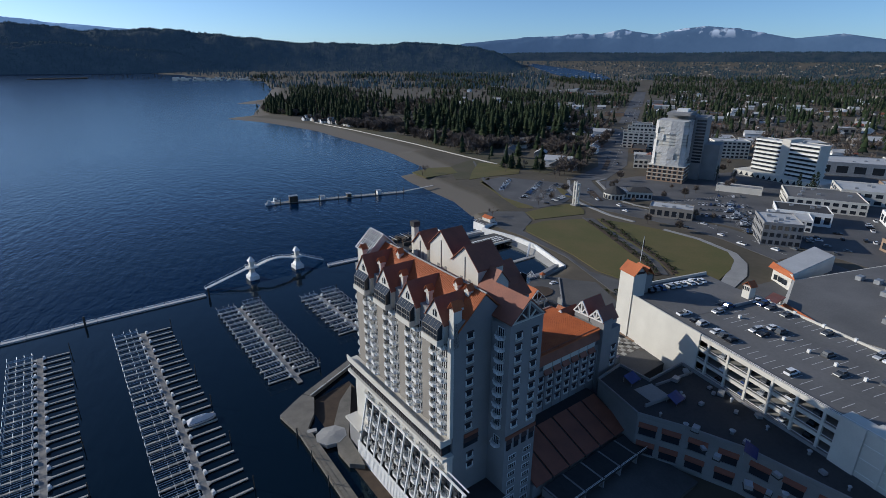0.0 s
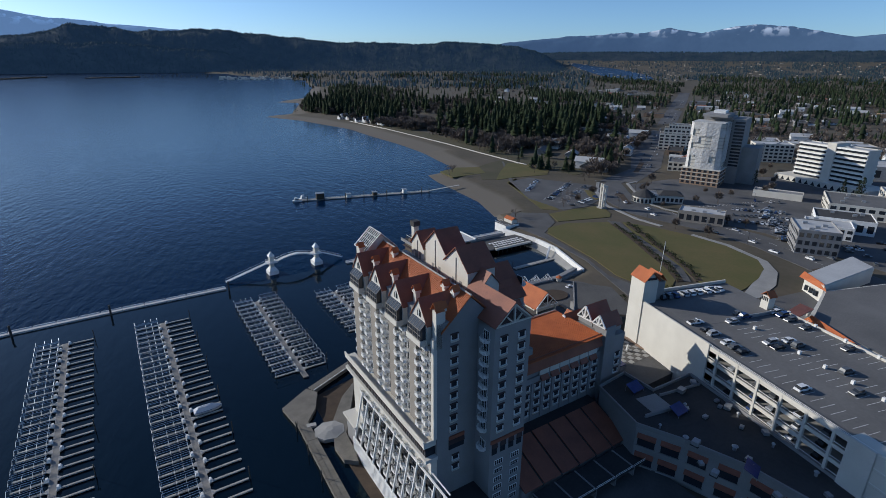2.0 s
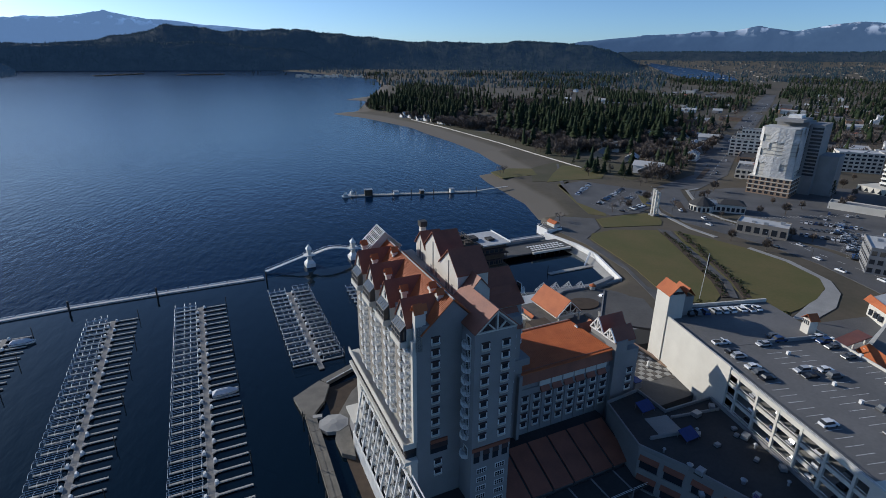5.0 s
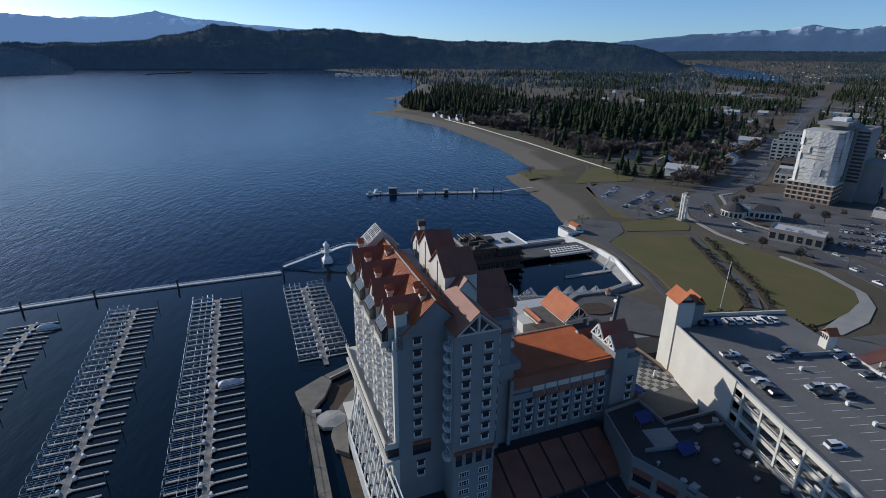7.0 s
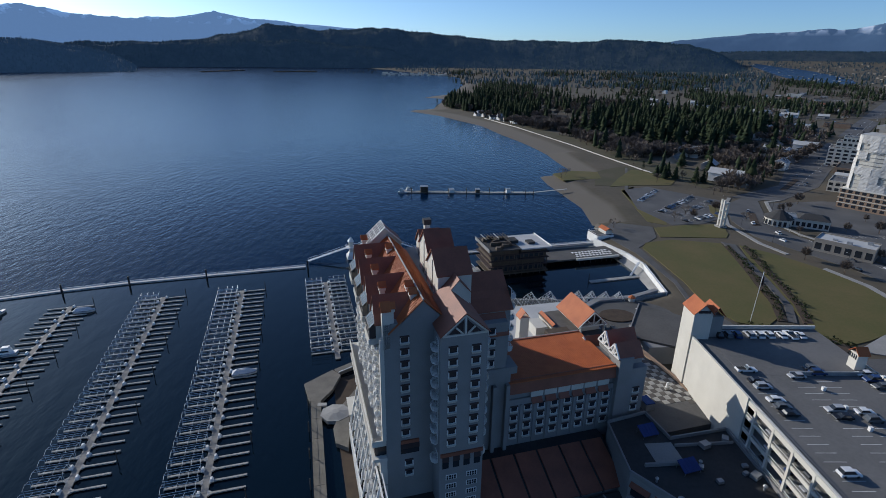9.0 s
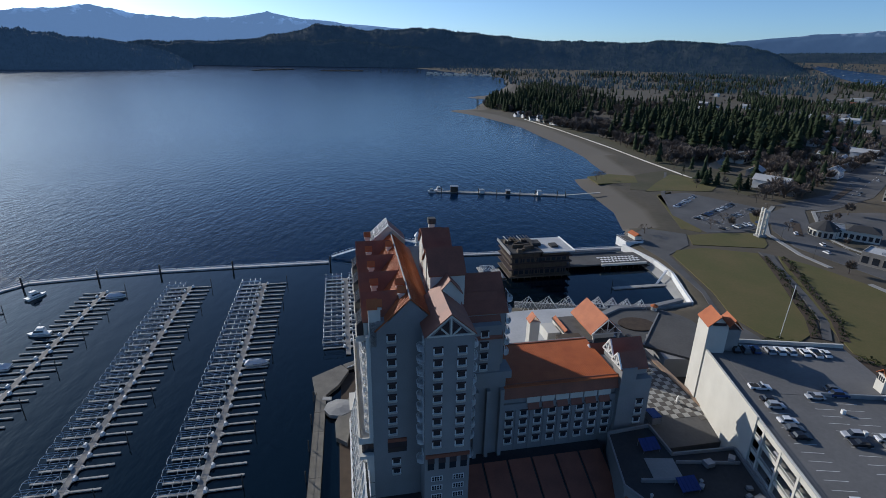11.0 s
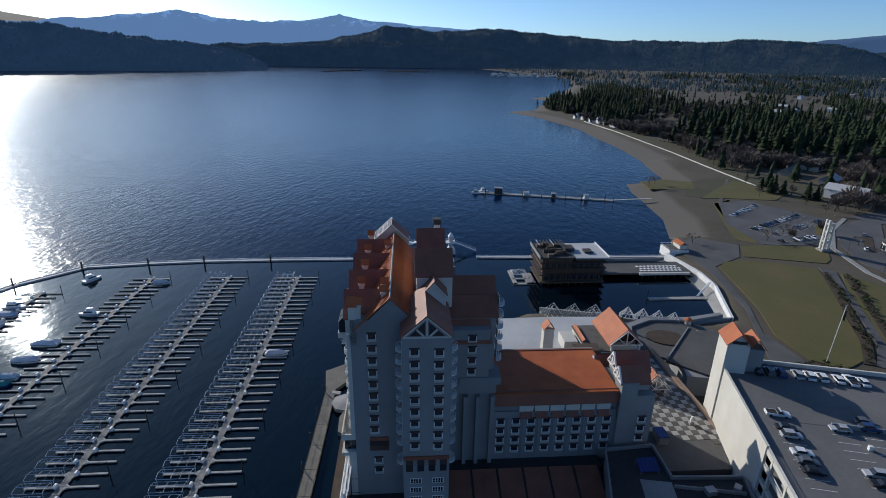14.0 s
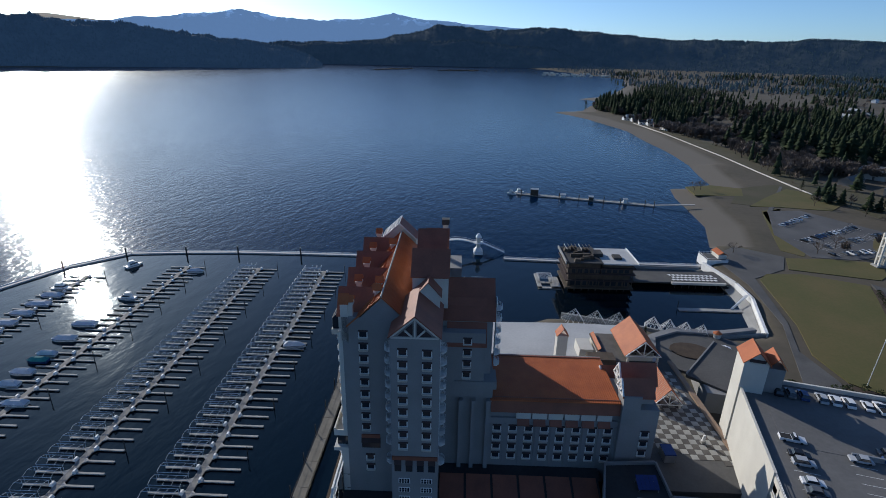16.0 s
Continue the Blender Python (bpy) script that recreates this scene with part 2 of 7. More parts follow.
def from_arrays(name, verts, faces, material, label="", category="", kind="", smooth=False):
    me = bpy.data.meshes.new(name)
    me.vertices.add(len(verts))
    me.vertices.foreach_set("co", np.asarray(verts, dtype=np.float32).ravel())
    faces = np.asarray(faces, dtype=np.int32)
    k = faces.shape[1]
    me.loops.add(faces.size)
    me.loops.foreach_set("vertex_index", faces.ravel())
    me.polygons.add(len(faces))
    me.polygons.foreach_set("loop_start", np.arange(0, faces.size, k, dtype=np.int32))
    me.update(calc_edges=True)
    if smooth:
        me.polygons.foreach_set("use_smooth", np.ones(len(faces), dtype=bool))
    me.materials.append(M[material] if isinstance(material, str) else material)
    return tagged(new(name, me), label, category, "", kind)


# ---- lake, land and hills ----
CX, CY, EYE_Z = 45.0, -5.0, 112.0
NEAR, EDGE, FALL = 2500.0, 4800.0, 2.8


def rise(r):
    """Bends land and lake up to fit the camera's view, with the far shores inside five kilometres."""
    r = np.asarray(r, dtype=float)
    dep = np.radians(2.565 - (r - NEAR) / (EDGE - NEAR) * FALL)
    return np.where(r < NEAR, 0.0, EYE_Z - r * np.tan(dep))


def far(az, dep):
    """Plan place of a spot seen at that azimuth and degrees below the horizon."""
    r = EYE_Z / math.tan(radians(dep)) if dep > 2.565 else NEAR + (2.565 - dep) / FALL * (EDGE - NEAR)
    return CX + r * math.sin(radians(az)), CY + r * math.cos(radians(az))


SHORE = [(60, -4900), (70, -300), (52, 40), (49, 84), (41, 128), (40, 150), (50, 180), (64, 194), (96, 212), (140, 207), (179, 214), (185, 250),
         (183, 268), (176, 292), (186, 325), (195, 380), (192, 425), (188, 462), (189, 497), (231, 515), (232, 617), (221, 725), (195, 895),
         (135, 1060), (60, 1172), (130, 1200), (150, 1330), (185, 1500), (120, 1560), (220, 1700), (330, 2300), far(6.5, 2.0), far(3.0, 1.75), far(-1.8, 1.3),
         far(-7, 1.12), far(-14, 1.02), far(-20, 0.85), far(-25, 0.8), far(-24.6, 1.3), far(-30, 1.42), far(-38, 1.55), far(-51, 1.78), far(-62, 2.1),
         far(-70, 2.4), (-4900, 1400), (-4900, 4900), (4900, 4900), (4900, -4900)]


def inland(px, py):
    """Signed distance from the shore, positive on land."""
    S = np.array(SHORE)
    d2, odd = np.full(px.shape, 1e18), np.zeros(px.shape, dtype=bool)
    for (ax, ay), (bx, by) in zip(S, np.roll(S, -1, 0)):
        ex, ey = bx - ax, by - ay
        t = np.clip(((px - ax) * ex + (py - ay) * ey) / (ex * ex + ey * ey), 0, 1)
        d2 = np.minimum(d2, (px - ax - t * ex) ** 2 + (py - ay - t * ey) ** 2)
        if ey != 0:
            odd ^= ((ay > py) != (by > py)) & (px < ax + (py - ay) / ey * ex)
    return np.where(odd, 1, -1) * np.sqrt(d2)


def steps(lo, hi, step, grow, end_lo, end_hi):
    mid = list(np.arange(lo, hi + 0.1, step))
    s, x, right = step, hi, []
    while x < end_hi:
        s *= grow
        x += s
        right.append(min(x, end_hi))
    s, x, left = step, lo, []
    while x > end_lo:
        s *= grow
        x -= s
        left.append(max(x, end_lo))
    return np.array(left[::-1] + mid + right)


gx, gy = steps(-20, 420, 5.0, 1.06, -4900, 4900), steps(20, 620, 5.0, 1.05, -3000, 4900)
GX, GY = np.meshgrid(gx, gy)
D = inland(GX, GY)
wob = 9 * np.sin(GX * 0.021 + GY * 0.013) * np.sin(GY * 0.017) * (GY > 420)
slope = np.where(GY > 620, 0.09, np.where(GY > 330, 0.13, 1.1))
LAND = 3.8
Zg = np.clip((D + wob * 0.3) * slope, -3.0, LAND)
R = np.hypot(GX - CX, GY - CY)
Zg = Zg + rise(R) * (D > -400) + np.where((D > 60) & (R > 700), 0.6 * np.sin(GX * 0.01) * np.sin(GY * 0.012), 0)
nx, ny = len(gx), len(gy)
idx = np.arange(nx * ny).reshape(ny, nx)
quads = np.stack([idx[:-1, :-1], idx[:-1, 1:], idx[1:, 1:], idx[1:, :-1]], -1).reshape(-1, 4)
# ground: sand near the water's level, dull winter grass and earth above it
gm = mat("ground", (0.065, 0.056, 0.036), (0.105, 0.085, 0.06), 0.95, 0.02, 0.25, 0.3)
gn, gl = gm.node_tree.nodes, gm.node_tree.links
geo, sep, rmp, mixn = gn.new("ShaderNodeNewGeometry"), gn.new("ShaderNodeSeparateXYZ"), gn.new("ShaderNodeValToRGB"), gn.new("ShaderNodeMixRGB")
gl.new(geo.outputs["Position"], sep.inputs[0])
mr = gn.new("ShaderNodeMapRange")
mr.inputs[1].default_value, mr.inputs[2].default_value = 2.6, 3.4
gl.new(sep.outputs["Z"], mr.inputs[0])
gl.new(mr.outputs[0], mixn.inputs[0])
src = gn["Principled BSDF"].inputs["Base Color"].links[0].from_socket
mixn.inputs[1].default_value = (0.13, 0.113, 0.09, 1)
gl.new(src, mixn.inputs[2])
gl.new(mixn.outputs[0], gn["Principled BSDF"].inputs["Base Color"])
from_arrays("ground", np.stack([GX, GY, Zg], -1).reshape(-1, 3), quads, gm, "sandy beach and winter earth running to the hills", "ground", "structure", True)

na, rings = 180, np.concatenate([[0.5], np.geomspace(20, 4890, 70)])
th = np.linspace(0, 2 * math.pi, na, endpoint=False)
RW, TW = np.meshgrid(rings, th, indexing="ij")
wv = np.stack([CX + RW * np.sin(TW), CY + RW * np.cos(TW), rise(RW)], -1).reshape(-1, 3)
wi = np.arange(len(rings) * na).reshape(len(rings), na)
wf = np.stack([wi[:-1], np.roll(wi, -1, 1)[:-1], np.roll(wi, -1, 1)[1:], wi[1:]], -1).reshape(-1, 4)
from_arrays("water", wv, wf, "water", "deep blue rippled lake water", "water", "structure", True)


def hills(name, label, crest, r0, r1, material, rough=0.12, seed=0, behind=350, foot=None):
    """A range of hills: crest gives (azimuth, degrees above the horizon), r1 its distance, r0 that of its foot."""
    ca, ce = [c[0] for c in crest], [c[1] for c in crest]
    az = np.linspace(ca[0], ca[-1], int((ca[-1] - ca[0]) * 10))
    top = EYE_Z + r1 * np.tan(np.radians(np.interp(az, ca, ce)))
    rows, vs = 22, []
    for j in range(rows):
        s = j / (rows - 4)
        r = r0 + (r1 - r0) * s if s <= 1 else r1 + behind * (s - 1) * 3
        base = rise(np.array(r0)) - 2
        lift = math.sin(min(s, 1) * math.pi / 2) ** 1.4 if s <= 1 else 1 - (s - 1) * 1.2
        for a, t in zip(az, top):
            w = noise.fractal(Vector((a * 0.35, s * 2.5, seed)), 0.8, 2.1, 5)
            z = base + (t - base) * lift * (1 + rough * w * (1.0 if s < 0.97 else 0.25))
            vs.append((CX + r * math.sin(radians(a)), CY + r * math.cos(radians(a)), z))
    n = len(az)
    ii = np.arange(rows * n).reshape(rows, n)
    fs = np.stack([ii[:-1, :-1], ii[:-1, 1:], ii[1:, 1:], ii[1:, :-1]], -1).reshape(-1, 4)
    return from_arrays(name, vs, fs, material, label, "hills", "structure", True), np.array(vs).reshape(rows, n, 3)


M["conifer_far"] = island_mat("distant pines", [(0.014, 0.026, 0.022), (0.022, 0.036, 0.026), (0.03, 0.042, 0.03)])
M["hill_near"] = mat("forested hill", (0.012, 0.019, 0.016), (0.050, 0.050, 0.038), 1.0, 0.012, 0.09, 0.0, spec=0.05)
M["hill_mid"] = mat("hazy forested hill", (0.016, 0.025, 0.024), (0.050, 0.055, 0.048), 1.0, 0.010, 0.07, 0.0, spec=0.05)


def snow_and_haze_on(m, level, width, glow):
    """Snow on the heights of a far range, and blue haze painted on as a glow."""
    n, l = m.node_tree.nodes, m.node_tree.links
    b = n["Principled BSDF"]
    src = b.inputs["Base Color"].links[0].from_socket
    g, s, mr, nz, mul, mx = (n.new(k) for k in ("ShaderNodeNewGeometry", "ShaderNodeSeparateXYZ", "ShaderNodeMapRange", "ShaderNodeTexNoise", "ShaderNodeMath", "ShaderNodeMixRGB"))
    nz.inputs["Scale"].default_value, nz.inputs["Detail"].default_value = 0.012, 6
    l.new(g.outputs["Position"], s.inputs[0])
    l.new(g.outputs["Position"], nz.inputs["Vector"])
    mr.inputs[1].default_value, mr.inputs[2].default_value = level, level + width
    l.new(s.outputs["Z"], mr.inputs[0])
    st = n.new("ShaderNodeMapRange")
    st.inputs[1].default_value, st.inputs[2].default_value = 0.52, 0.60
    l.new(nz.outputs["Fac"], st.inputs[0])
    mul.operation = "MULTIPLY"
    l.new(mr.outputs[0], mul.inputs[0])
    l.new(st.outputs[0], mul.inputs[1])
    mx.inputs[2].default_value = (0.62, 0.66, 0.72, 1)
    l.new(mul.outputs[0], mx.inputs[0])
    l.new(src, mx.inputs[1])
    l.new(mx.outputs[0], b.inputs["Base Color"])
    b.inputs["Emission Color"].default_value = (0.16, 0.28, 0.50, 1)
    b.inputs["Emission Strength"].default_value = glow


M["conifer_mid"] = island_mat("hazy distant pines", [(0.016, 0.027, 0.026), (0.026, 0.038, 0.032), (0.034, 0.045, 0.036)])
# hills and far pines glow faintly blue in place of haze
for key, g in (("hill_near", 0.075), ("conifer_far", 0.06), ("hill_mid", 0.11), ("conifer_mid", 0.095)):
    haze_bsdf = M[key].node_tree.nodes["Principled BSDF"]
    haze_bsdf.inputs["Emission Color"].default_value, haze_bsdf.inputs["Emission Strength"].default_value = (0.13, 0.30, 0.66, 1), g
# the blue of the air is put into the ranges' base colour and glow
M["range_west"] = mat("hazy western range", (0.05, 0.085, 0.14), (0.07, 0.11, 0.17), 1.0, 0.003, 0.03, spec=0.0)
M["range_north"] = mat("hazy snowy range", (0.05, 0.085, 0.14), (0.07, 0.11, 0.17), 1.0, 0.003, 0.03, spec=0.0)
snow_and_haze_on(M["range_west"], 315, 60, 0.8)
snow_and_haze_on(M["range_north"], 285, 60, 0.27)
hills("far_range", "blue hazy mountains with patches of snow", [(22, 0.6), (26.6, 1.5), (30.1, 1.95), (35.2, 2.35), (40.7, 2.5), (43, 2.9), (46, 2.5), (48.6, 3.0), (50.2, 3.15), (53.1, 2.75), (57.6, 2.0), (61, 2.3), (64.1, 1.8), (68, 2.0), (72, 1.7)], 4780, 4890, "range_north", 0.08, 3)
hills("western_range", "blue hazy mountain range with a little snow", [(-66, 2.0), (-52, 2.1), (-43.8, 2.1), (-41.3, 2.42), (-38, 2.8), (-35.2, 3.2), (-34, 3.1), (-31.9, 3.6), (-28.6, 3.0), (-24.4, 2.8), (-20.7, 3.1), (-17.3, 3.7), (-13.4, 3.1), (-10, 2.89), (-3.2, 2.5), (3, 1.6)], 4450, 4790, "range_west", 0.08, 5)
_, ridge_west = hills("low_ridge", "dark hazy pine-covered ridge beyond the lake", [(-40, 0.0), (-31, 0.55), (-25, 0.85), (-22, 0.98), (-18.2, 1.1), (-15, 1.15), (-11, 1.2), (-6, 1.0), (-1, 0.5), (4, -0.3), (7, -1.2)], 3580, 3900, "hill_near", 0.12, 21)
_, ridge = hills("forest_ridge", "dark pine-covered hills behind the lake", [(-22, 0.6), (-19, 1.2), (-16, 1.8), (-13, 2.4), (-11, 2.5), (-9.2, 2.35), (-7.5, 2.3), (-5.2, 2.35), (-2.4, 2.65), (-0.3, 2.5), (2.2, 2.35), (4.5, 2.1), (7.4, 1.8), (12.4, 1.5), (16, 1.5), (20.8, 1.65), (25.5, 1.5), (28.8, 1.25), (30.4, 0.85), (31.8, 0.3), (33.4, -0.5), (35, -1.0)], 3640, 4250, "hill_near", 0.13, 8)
# the plain is tilted up so that its edge fits the camera's view
_, plain = hills("far_plain", "wooded plain raised to fit the camera's view of the far mountains", [(28.5, 0.5), (33, 0.75), (40, 0.8), (47, 0.75), (55, 0.85), (64, 0.8), (72, 0.85), (80, 0.8)], 4560, 4770, "hill_near", 0.06, 17)
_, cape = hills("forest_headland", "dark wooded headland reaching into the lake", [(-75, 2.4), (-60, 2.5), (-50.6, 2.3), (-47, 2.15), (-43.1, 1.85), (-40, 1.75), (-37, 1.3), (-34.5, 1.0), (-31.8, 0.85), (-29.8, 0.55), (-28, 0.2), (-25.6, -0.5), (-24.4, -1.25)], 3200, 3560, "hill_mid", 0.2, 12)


# ---- hotel tower ----
HOTEL = pose(45.5, 86.0, 0, 0, 0, 11)
hotel = thing("hotel_tower", HOTEL, "tall pale stucco hotel tower with orange gabled roofs by the marina", "hotel")
# walls take the darkened stucco, with their shade put into the colour
bm = bmesh.new()
box(bm, 0, 17, 0, 45, 2, 60)
house_y(bm, 4.2, 13.0, -0.01, 44.9, 58, 60.2, 64.6)
part("wall", bm, "stucco_grey_shade", hotel)
bm = bmesh.new()
box(bm, 11.0, 21.3, -6.0, 10, 2, 59)
part("front_wall", house_y(bm, 11.0, 21.3, -5.98, 6, 58, 59, 63.4), "stucco_grey_shade", hotel)
bm = bmesh.new()
box(bm, 17, 31.5, 7.0, 22, 36, 53)
box(bm, 17.2, 33.2, 10.1, 27.5, 2, 55)
box(bm, 17, 34.0, 9.0, 40, 2, 40)
house_x(bm, 17, 33.2, 10, 26, 50, 55, 61.5)
part("east_wall", bm, "stucco_grey_shade", hotel)
for uu in (26.3, 29.4, 33.0):
    part("pilaster", B(uu - 0.5, uu + 0.5, 7.6, 9.2, 6, 34), "stucco_grey_shade", hotel)
part("north_wall", B(12, 26, 38, 48, 2, 56), "stucco_grey_shade", hotel)
part("roof_terrace", B(24.5, 34.6, 6.6, 12, 38.2, 40.2), "stucco_grey_shade", hotel, "projecting upper wall with a roof terrace")
part("main_roof", gable_y(bmesh.new(), 1.0, 16.2, -0.3, 42.5, 57.6, 64.8, 0.0, 0.35), "roof", hotel, "ribbed orange metal roof")
part("front_roof", gable_y(bmesh.new(), 11.0, 21.3, -6.5, 9.0, 59.2, 63.8, 0.35, 0.3), "roof_brown_shade", hotel, "metal roof over the front gable, darkened to brown for shade")
bm = gable_x(bmesh.new(), 19.5, 33.8, 10, 26, 55, 61.8, 0.4, 0.3)
hull(bm, [(22.5, 6.6, 49.5), (22.5, 13.6, 58.6), (22.5, 13.6, 58.9), (22.5, 6.6, 49.9)], [(31.8, 6.6, 49.5), (31.8, 13.6, 58.6), (31.8, 13.6, 58.9), (31.8, 6.6, 49.9)])
part("east_roof", bm, "roof_brown_shade", hotel, "brown metal roof")
# dark triangles on the wall stand in for shade behind the truss
gt = part("gable_truss", hull(bmesh.new(), [(12.6, -6.12, 59.3), (15.7, -6.12, 59.3), (15.7, -6.12, 62.3)], [(12.6, -5.9, 59.3), (15.7, -5.9, 59.3), (15.7, -5.9, 62.3)]), "awning", hotel, "dark triangle for the shade in the gable recess")
part("recess", hull(bmesh.new(), [(16.6, -6.12, 59.3), (19.7, -6.12, 59.3), (16.6, -6.12, 62.3)], [(16.6, -5.9, 59.3), (19.7, -5.9, 59.3), (16.6, -5.9, 62.3)]), "awning", gt)
bm = bmesh.new()
for a, b in (((11.2, 59.1), (16.15, 63.5)), ((21.1, 59.1), (16.15, 63.5)), ((16.15, 59.2), (16.15, 63.2)), ((15.6, 59.3), (14.1, 60.8)), ((16.7, 59.3), (18.2, 60.8)), ((11.2, 59.1), (21.1, 59.1))):
    bar(bm, (a[0], -6.25, a[1]), (b[0], -6.25, b[1]), 0.24)
part("truss_beam", bm, "stucco", gt)
# ribs of the main roof
for s in (-1, 1):
    bm = bmesh.new()
    for i in range(86):
        v = i * 0.5
        bar(bm, (8.6 + s * 7.4, v, 57.95), (8.6 + s * 0.1, v, 65.2), 0.05, 3)
    tagged(part("roof_ribs", bm, "roof", hotel), kind="stuff")
part("ridge_cap", bar(bmesh.new(), (8.6, -0.4, 65.15), (8.6, 42.6, 65.15), 0.22, 6), "tile_light", hotel)
# tall penthouse boxes with gables to the lake
for u0, u1, v0, v1, ze, zr in ((15.0, 21.5, 20.0, 30.0, 67.0, 71.6), (14.4, 22.5, 9.3, 19.4, 65.8, 70.4), (16.5, 22, 33.5, 40.5, 64.0, 67.8)):
    box_p = part("penthouse", house_x(bmesh.new(), u0, u1, v0, v1, 58, ze, zr), "stucco", hotel, "tall pale penthouse with a gable")
    part("penthouse_roof", gable_x(bmesh.new(), u0 - 0.4, u1 + 0.3, v0, v1, ze + 0.1, zr + 0.1, 0.4, 0.25), "roof_brown_shade", box_p, "brown metal roof")
    for k in (0.3, 0.62):
        vv = v0 + (v1 - v0) * k
        part("vent_door", B(u0 - 0.06, u0 + 0.1, vv - 0.5, vv + 0.5, 60, 62.4), "stucco_grey_shade", box_p)
    part("downpipe", B(u0 - 0.14, u0 + 0.1, (v0 + v1) / 2 - 0.12, (v0 + v1) / 2 + 0.12, 60, zr - 2.5), "stucco_grey_shade", box_p)
bm = house_y(bmesh.new(), 15.6, 20.8, 5.4, 12, 58, 63.0, 66.0)
dorm = part("dormer", bm, "stucco", hotel, "pale dormer above the front gable")
part("dormer_roof", gable_y(bmesh.new(), 15.6, 20.8, 5.0, 13, 63.1, 66.1, 0.4, 0.25), "roof_brown_shade", dorm)
# lift tower behind the boxes
lift = part("back_chimney", B(20.2, 21.8, 45.5, 47.1, 50, 66.4), "stucco", hotel, "slim pale chimney with a dark cap")
part("cap", B(19.9, 22.1, 45.2, 47.4, 66.4, 68.0), "pile", lift)
# glazed gable at the lake end of the ridge
bm = house_y(bmesh.new(), 3.2, 12.6, 43.0, 49.5, 56, 62.6, 66.9)
lant = part("lantern", bm, "stucco", hotel, "lake-end gable with a glazed slope")
for s in (-1, 1):
    ue = 7.9 + s * 5.0
    part("roof_slope", hull(bmesh.new(), [(ue, 42.6, 62.3), (7.9, 42.6, 67.0), (7.9, 42.6, 67.2), (ue, 42.6, 62.5)], [(ue, 49.9, 62.3), (7.9, 49.9, 67.0), (7.9, 49.9, 67.2), (ue, 49.9, 62.5)]), "glass" if s < 0 else "roof_brown_shade", lant)
bm = bmesh.new()
for i in range(8):
    v = 42.6 + i * 1.04
    bar(bm, (2.85, v, 62.6), (7.9, v, 67.35), 0.11 if 0 < i < 7 else 0.2, 4)
for k in range(5):
    bar(bm, (2.85 + k * 1.26, 42.6, 62.6 + k * 1.19), (2.85 + k * 1.26, 49.9, 62.6 + k * 1.19), 0.11, 4)
bar(bm, (7.9, 42.6, 67.3), (12.9, 42.6, 62.5), 0.2, 4)
part("glazing_grid", bm, "white", lant)


def roof_chimney(u, v, zb, zt):
    """A small chimney with a gabled tile cap on a stepped neck."""
    c = part("chimney", B(u - 0.55, u + 0.55, v - 0.55, v + 0.55, zb, zt), "stucco", hotel)
    part("neck", B(u - 0.8, u + 0.8, v - 0.8, v + 0.8, zt - 0.4, zt + 0.1), "stucco", c)
    part("cap", gable_x(bmesh.new(), u - 0.95, u + 0.95, v - 0.8, v + 0.8, zt + 0.5, zt + 1.5, 0.15, 0.15), "roof", c, "orange tile cap")
    for a in (-0.5, 0.5):
        part("post", B(u + a - 0.12, u + a + 0.12, v - 0.5, v + 0.5, zt + 0.1, zt + 0.7), "stucco", c)


BAYS = (5.5, 16.4, 27.3, 38.1)
for vb in BAYS:
    g = part("bay_gable", house_x(bmesh.new(), -1.2, 3.0, vb - 3.3, vb + 3.3, 54.5, 59.6, 64.2), "stucco", hotel, "pale gable over the lake front bays")
    part("gable_roof", gable_x(bmesh.new(), -1.5, 8.2, vb - 3.3, vb + 3.3, 59.7, 64.4, 0.45, 0.25), "roof_brown_shade", g, "metal gable roof darkened to brown for shade")
    part("arched_window", hull(bmesh.new(), [(-1.28, vb - 0.7, 60.2), (-1.28, vb + 0.7, 60.2), (-1.28, vb + 0.7, 61.4), (-1.28, vb, 62.1), (-1.28, vb - 0.7, 61.4)],
                               [(-1.1, vb - 0.7, 60.2), (-1.1, vb + 0.7, 60.2), (-1.1, vb + 0.7, 61.4), (-1.1, vb, 62.1), (-1.1, vb - 0.7, 61.4)]), "glass", g)
    part("window_mullion", B(-1.34, -1.2, vb - 0.07, vb + 0.07, 60.2, 62.0), "white", g)
    # glazed sun room with a sloped top
    sr = part("sun_room", hull(bmesh.new(), [(-2.6, vb - 2.8, 55.6), (-1.2, vb - 2.8, 55.6), (-1.2, vb - 2.8, 59.6), (-2.6, vb - 2.8, 58.2)],
                               [(-2.6, vb + 2.8, 55.6), (-1.2, vb + 2.8, 55.6), (-1.2, vb + 2.8, 59.6), (-2.6, vb + 2.8, 58.2)]), "glass", g, "dark glazed sun room")
    bm = bmesh.new()
    for i in range(6):
        y = vb - 2.8 + i * 1.12
        bar(bm, (-2.63, y, 55.6), (-2.63, y, 58.2), 0.045)
        bar(bm, (-2.63, y, 58.2), (-1.2, y, 59.62), 0.04)
    for z in (55.6, 56.9, 58.2):
        bar(bm, (-2.63, vb - 2.8, z), (-2.63, vb + 2.8, z), 0.08)
    part("glazing_grid", bm, "taupe", sr)
    part("floor_slab", B(-2.9, -0.9, vb - 3.1, vb + 3.1, 54.3, 55.6), "stucco", g)
    roof_chimney(1.8, vb - 4.6, 58, 63.2)
part("corner_turret", B(-0.2, 1.4, 0.0, 1.5, 54, 63.2), "stucco", hotel)
bm = bmesh.new()
gable_x(bm, -0.5, 1.7, -0.2, 1.8, 63.4, 65.0, 0.2, 0.18)
part("turret_cap", bm, "roof", hotel, "orange tile cap")
roof_chimney(2.0, 43.6, 58, 63.8)
